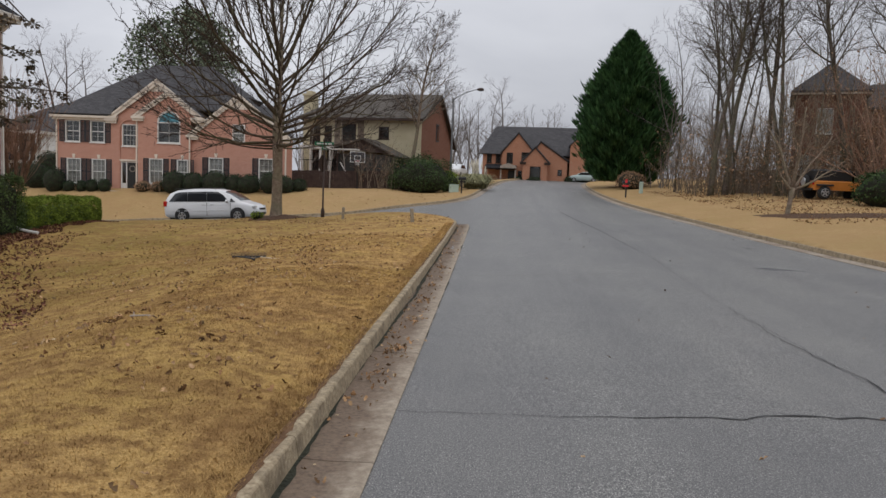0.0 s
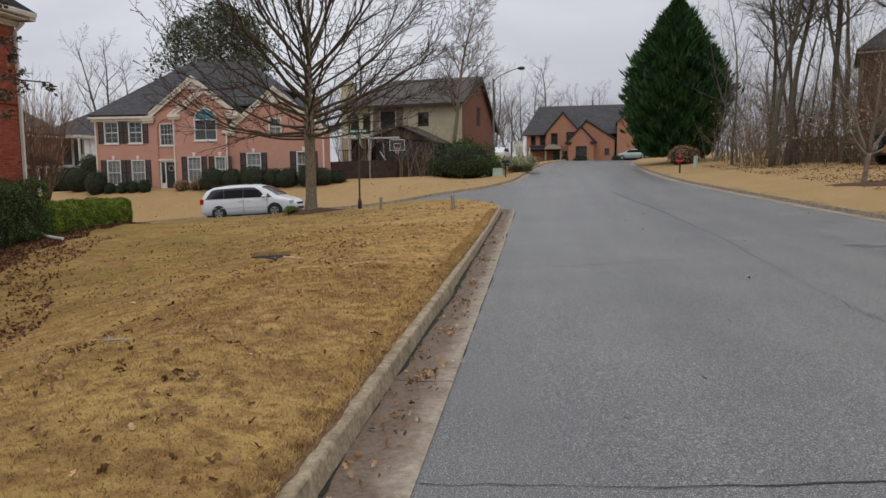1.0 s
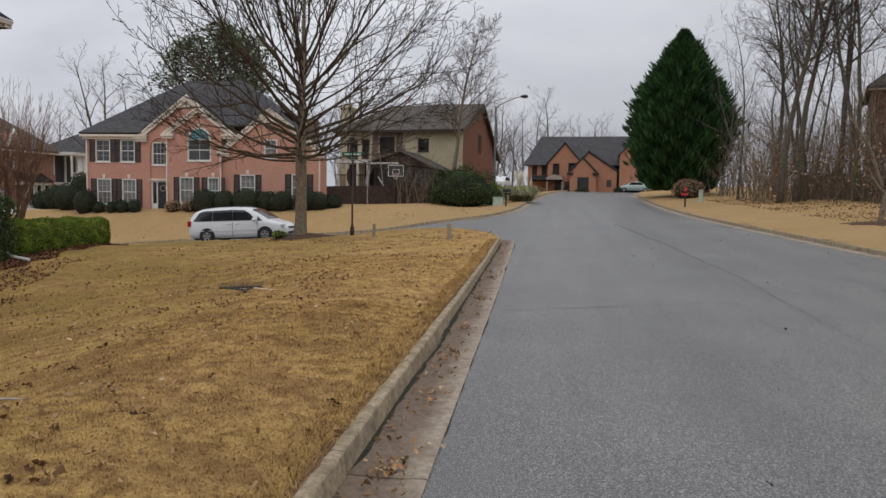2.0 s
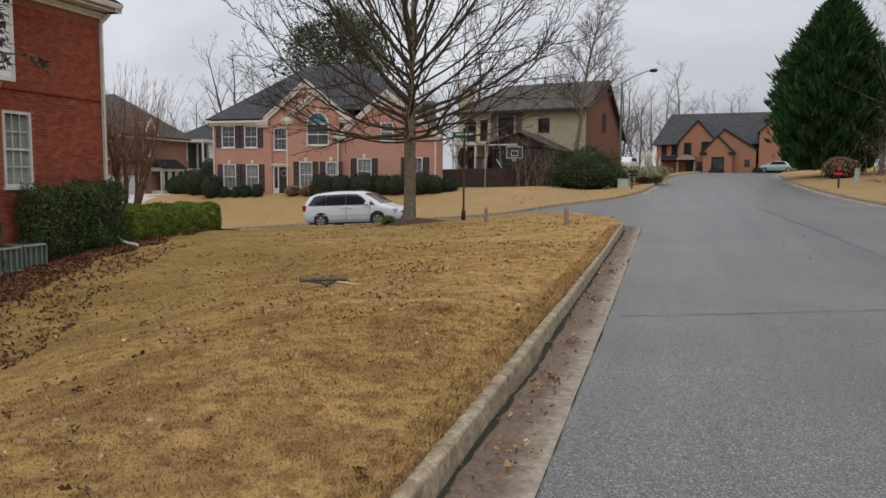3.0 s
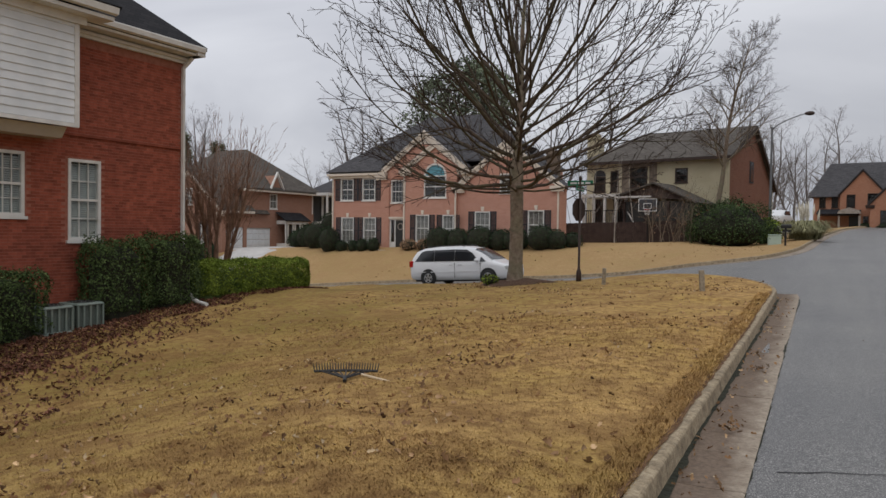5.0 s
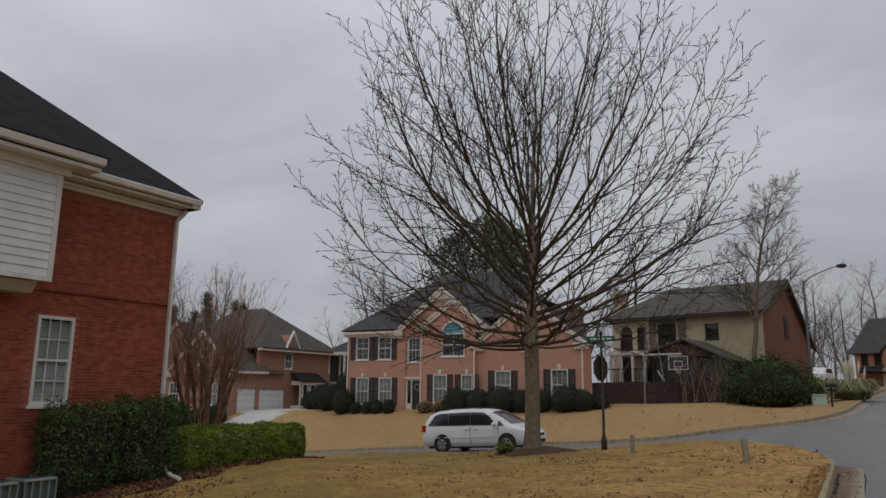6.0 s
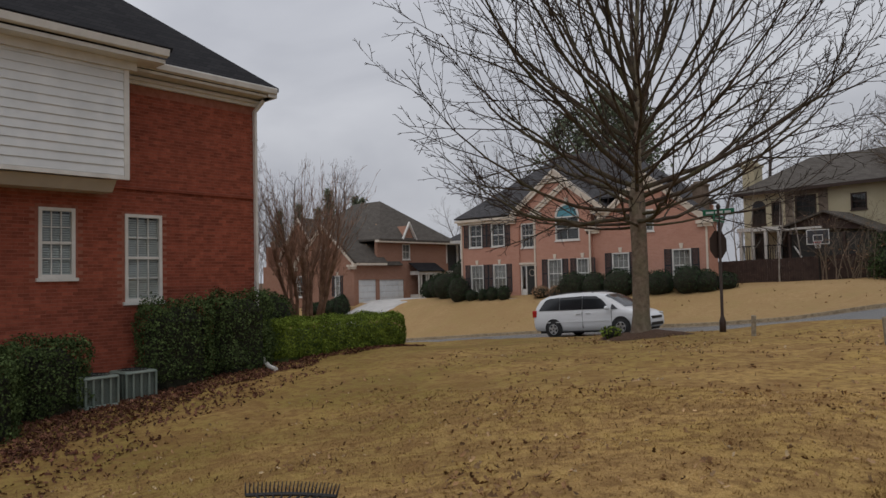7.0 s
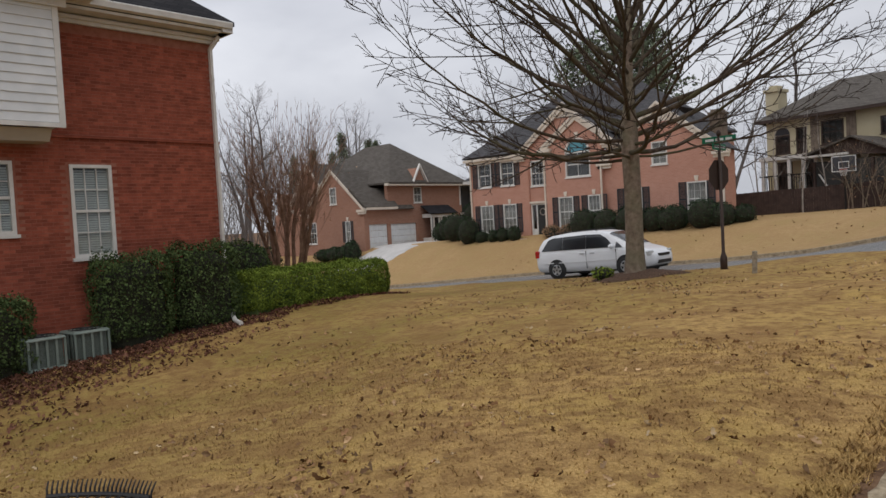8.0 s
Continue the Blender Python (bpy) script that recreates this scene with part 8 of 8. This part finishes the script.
strip("road_crack", [(-0.2, 5.12), (1.29, 5.33), (2.26, 5.5), (3.8, 5.78), (9.8, 6.9)], [0.008, 0.010, 0.034, 0.009, 0.014, 0.042, 0.010], TAR, "dark crack across the asphalt", "crack", 0.024, 1)
strip("road_crack", [(-0.25, 13.6), (2.62, 15.0), (4.2, 15.7)], [0.016, 0.018, 0.004], TAR, "thin crack across the asphalt", "crack", 0.012, 2)
strip("road_joint", [(3.5, 38.0), (4.25, 27.7), (4.5, 20.0), (4.38, 15.5), (4.16, 10.9), (4.14, 8.85), (4.17, 6.5), (4.2, 1.0)], [0.10, 0.09, 0.05, 0.02, 0.010, 0.006, 0.004], SEAM, "dark paving joint along the road", "road joint", 0.007, 3)
strip("road_crack", [(4.14, 10.9), (4.13, 8.8), (4.16, 6.5), (4.2, 2.0)], [0.006, 0.016, 0.014], TAR, "crack along the paving joint", "crack", 0.022, 4, 0.010)
strip("road_patch", [(6.7, 17.75), (7.3, 17.6), (7.95, 17.45)], [0.1, 0.42, 0.3, 0.08], SEAM, "dark worn patch in the asphalt", "patch", 0.02, 5)
strip("road_patch", [(8.2, 23.4), (8.7, 23.3)], [0.08, 0.25, 0.05], SEAM, "small dark patch in the asphalt", "patch", 0.02, 6)
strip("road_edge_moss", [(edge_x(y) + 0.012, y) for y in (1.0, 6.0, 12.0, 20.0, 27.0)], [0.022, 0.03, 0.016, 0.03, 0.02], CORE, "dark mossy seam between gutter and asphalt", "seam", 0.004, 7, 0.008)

# dirt line that also paints the shade under the kerb's face
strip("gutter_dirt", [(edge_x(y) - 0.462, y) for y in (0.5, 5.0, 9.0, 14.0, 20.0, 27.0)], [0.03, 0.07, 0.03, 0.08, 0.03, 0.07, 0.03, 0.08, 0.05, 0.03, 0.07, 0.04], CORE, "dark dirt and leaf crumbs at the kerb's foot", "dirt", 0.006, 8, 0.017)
strip("kerb_moss", [(edge_x(y) - 0.605, y) for y in (0.5, 9.0, 18.0, 27.0)], [0.03, 0.07, 0.03, 0.06, 0.03, 0.07], SOIL, "dark soil line along the kerb's back", "soil", 0.004, 9, 0.159)

# ---- fallen leaves ----
def scatter(name, label, xy, height, size, material, seed, tilt=0.45, lift=0.012):
    rng = np.random.default_rng(seed)
    x, y = xy[:, 0], xy[:, 1]
    p = np.column_stack([x, y, height(x, y) + lift + rng.uniform(0, 0.015, len(x))])
    q = np.tile([0, 0, 1.0], (len(p), 1)) + rng.normal(0, tilt, p.shape)
    q /= np.linalg.norm(q, axis=1)[:, None]
    a = rng.normal(0, 1, p.shape)
    a -= (a * q).sum(1)[:, None] * q
    a /= np.linalg.norm(a, axis=1)[:, None]
    b = np.cross(q, a)
    s = size * rng.uniform(0.55, 1.35, (len(p), 1))
    curl = s * rng.uniform(0.05, 0.55, (len(p), 1))
    w = rng.uniform(0.22, 0.42, (len(p), 1))
    base, tip, heart = p - a * s * 0.5, p + a * s * 0.5 + q * curl, p + q * curl * 0.25
    rim = []
    for side in (1, -1):
        for along, wide, up in ((-0.2, 1.0, 0.9), (0.02, 0.45, 0.4), (0.2, 0.85, 1.0)):
            rim.append(p + a * s * along + side * b * s * w * wide * rng.uniform(0.75, 1.2, (len(p), 1)) + q * curl * up)
    v = np.stack([base, tip, heart, *rim], 1).reshape(-1, 3)
    o = np.arange(len(p))[:, None] * 9
    f = np.concatenate([o + k for k in ([0, 2, 4, 3], [2, 1, 5, 4], [0, 6, 7, 2], [2, 7, 8, 1])])
    ob = new(name, raw_mesh(name, v, f, material))
    return tagged(ob, label, "leaves", "", "stuff")


def clumped(rng, n, x0, x1, y0, y1, scale, power, keep):
    """Places in clumps, kept where keep() allows."""
    out = []
    while len(out) < n:
        x, y = rng.uniform(x0, x1), rng.uniform(y0, y1)
        c = 0.5 + 0.5 * noise.noise((x * scale, y * scale, 3.1))
        c = 0.6 * c + 0.4 * (0.5 + 0.5 * noise.noise((x * scale * 4, y * scale * 4, 9.1)))
        if rng.random() < (max(0.0, c - 0.15) * 1.35) ** power and keep(x, y):
            out.append((x, y))
    return np.array(out)


rng = np.random.default_rng(17)
on_lawn = lambda x, y: x < edge_x(y) - 0.62 and not (y > 26 and (x + 7) ** 2 + (y - 27) ** 2 > 34)

def gathered(rng, n, few, many, spread, keep):
    """Little gatherings of leaves: centres in drifts, then a handful round each."""
    out = []
    for x, y in clumped(rng, n, -11.5, -0.8, 1.5, 30.5, 0.42, 3.2, keep):
        k = int(rng.integers(few, many + 1))
        out += [(x + u, y + v) for u, v in rng.normal(0, spread * (0.5 + 0.12 * k), (k, 2)) if keep(x + u, y + v)]
    return np.array(out)


scatter("fallen_leaves", "brown dry leaves scattered over the dormant lawn", clumped(rng, 1300, -11, -0.8, 1.0, 30.5, 0.45, 2.6, on_lawn), near_z, 0.052, LEAF, 1, 0.8)
scatter("fallen_leaves", "brown curled leaves caught in small gatherings on the lawn", gathered(rng, 600, 2, 9, 0.12, on_lawn), near_z, 0.060, LEAF, 2, 0.9)
scatter("pale_leaves", "pale curled leaves dotted over the lawn", gathered(rng, 190, 1, 4, 0.16, on_lawn), near_z, 0.046, LEAF_PALE, 3, 0.9)
def by_hedge(x, y):
    edge = np.interp(y, [9, 12, 15, 18, 21, 23.5, 26.5], [-8.0, -9.6, -11.7, -13.2, -13.8, -14.1, -14.5])
    return x < edge + 0.35 * noise.noise((x, y * 1.3, 0.5)) and x > -15.6
scatter("leaf_litter", "thick russet leaf litter along the hedge and brick wall", clumped(rng, 26000, -15.6, -7.4, 8.0, 26.8, 0.8, 0.6, by_hedge), near_z, 0.072, LEAF_RED, 4, 0.6)
scatter("leaf_litter", "thinning russet leaves at the litter's edge", clumped(rng, 1500, -13.5, -6.2, 8.0, 22, 0.6, 2.5, lambda x, y: not by_hedge(x, y) and x < np.interp(y, [9, 12, 15, 18, 21], [-6.2, -7.6, -9.8, -11.6, -12.6])), near_z, 0.075, LEAF_RED, 5, 0.6)
gut_z = lambda x, y: paved_z(x, y) + 0.012
in_gutter = clumped(rng, 330, 0.02, 0.43, 1.0, 27, 1.1, 3.5, lambda u, y: rng.random() < 1.3 - 2.4 * u)
in_gutter[:, 0] = edge_x(in_gutter[:, 1]) - 0.475 + in_gutter[:, 0]
scatter("gutter_leaves", "dry leaves caught in the gutter", in_gutter, gut_z, 0.044, LEAF, 6, 0.7)
heap = np.concatenate([np.column_stack([edge_x(y) - 0.26 + rng.normal(0, 0.07, k), y + rng.normal(0, 0.16, k)]) for y, k in ((5.9, 20), (7.15, 34), (8.7, 30), (10.3, 30), (11.9, 22), (14.6, 26), (17.5, 26))])
scatter("gutter_leaves", "small heaps of brown leaves in the gutter", heap, gut_z, 0.048, LEAF, 7, 0.6, 0.02)
scatter("gutter_leaves", "a few pale leaves in the gutter", in_gutter[::9] + (0.04, 0.1), gut_z, 0.04, LEAF_PALE, 8)
road_l = np.column_stack([rng.uniform(-0.3, 9.0, 60), rng.uniform(3, 40, 60)])
scatter("road_leaves", "stray dry leaves on the asphalt", road_l, gut_z, 0.05, LEAF, 9)
scatter("fallen_leaves", "dry leaves under the bare trees by the wood", clumped(rng, 6500, 11.5, 30, 30, 60, 0.3, 2.0, lambda x, y: x > 12 + max(0, 50 - y) * 0.05), right_z, 0.11, LEAF, 10)
scatter("fallen_leaves", "a few leaves on the lawn across the street", clumped(rng, 300, -30, -3, 43.5, 56, 0.3, 1.5, lambda x, y: True), far_z, 0.10, LEAF, 11)

# ---- grass blades near the kerb ----
def blades(name, label, n, x0, x1, y0, y1, h, seed, material):
    rng = np.random.default_rng(seed)
    y = rng.uniform(y0, y1, n)
    x = x0 + (x1 - x0) * rng.random(n) ** 0.8
    edge = edge_x(y) - 0.61
    x = np.where(x > edge + 0.02, edge - rng.uniform(0, 0.25, n), x)
    z = near_z(x, y)
    p = np.column_stack([x, y, z - 0.004])
    a = rng.uniform(0, 2 * math.pi, n)
    lean = rng.uniform(0.4, 1.7, n)
    hh = h * rng.uniform(0.5, 1.3, n)
    tip = p + np.column_stack([np.cos(a) * hh * lean, np.sin(a) * hh * lean, hh])
    w = np.column_stack([-np.sin(a), np.cos(a), np.zeros(n)]) * rng.uniform(0.0022, 0.0045, (n, 1)) * (1 + np.maximum(0, y - 6)[:, None] * 0.09)
    v = np.stack([p - w, p + w, tip], 1).reshape(-1, 3)
    ob = new(name, raw_mesh(name, v, np.arange(3 * n).reshape(n, 3), material))
    return tagged(ob, label, "grass", "", "stuff")


blades("grass", "short matted tan grass beside the kerb", 150000, -4.6, -0.7, 1.5, 12.5, 0.022, 1, BLADE)
blades("grass", "short matted tan grass over the corner lawn", 110000, -10.5, -0.7, 6.0, 21.0, 0.024, 2, BLADE)
blades("grass", "fringe of dry grass leaning over the kerb", 16000, -1.0, -0.6, 1.0, 26.5, 0.05, 3, BLADE)
rng = np.random.default_rng(6)

# ---- the red house's bricks ----
def brick_free(y, z):
    if 16.82 < y < 17.69 and 1.82 < z < 3.36 or 18.55 < y < 19.60 and 1.28 < z < 3.33:
        return False
    return not (y < 18.30 and 3.62 < z < 6.36) and not 3.79 < z < 3.90 and z < 6.0


brick_me = mesh_of("brick", Bag().box(-0.0065, -0.0975, -0.029, 0.0, 0.0975, 0.029), RED_BRICK)
fix_normals(brick_me)
rest_v, rest_f = [], []
cube = [(0, 3, 2, 1), (4, 5, 6, 7), (0, 1, 5, 4), (1, 2, 6, 5), (2, 3, 7, 6), (3, 0, 4, 7)]
count = 0
wall_ob = next(o for o in red_house.children if o.name.startswith("wall"))
jig = random.Random(12)
for row in range(104):
    z = -1.36 + row * 0.0715
    for col in range(52):
        y = 11.6 + col * 0.2055 + (0.10275 if row % 2 else 0.0)
        if y > 21.93 or not brick_free(y, z):
            continue
        out = jig.uniform(-0.002, 0.002)
        if 17.65 < y < 22.0 and 0.55 < z < 1.95 and count < 300:
            b = new("brick", brick_me)
            b.parent = wall_ob
            b.location = (RX - 0.029 + out, y, z)
            count += 1
            continue
        o = len(rest_v)
        x0, x1 = RX - 0.0355, RX - 0.029 + out
        rest_v += [(x0, y - 0.0975, z - 0.029), (x1, y - 0.0975, z - 0.029), (x1, y + 0.0975, z - 0.029), (x0, y + 0.0975, z - 0.029), (x0, y - 0.0975, z + 0.029), (x1, y - 0.0975, z + 0.029), (x1, y + 0.0975, z + 0.029), (x0, y + 0.0975, z + 0.029)]
        rest_f += [tuple(o + i for i in q) for q in cube]
rest_me = raw_mesh("bricks", rest_v, rest_f, RED_BRICK)
rest_me.polygons.foreach_set("use_smooth", [False] * len(rest_me.polygons))
o = new("bricks", rest_me)
o.parent = wall_ob
o["kind"] = "stuff"
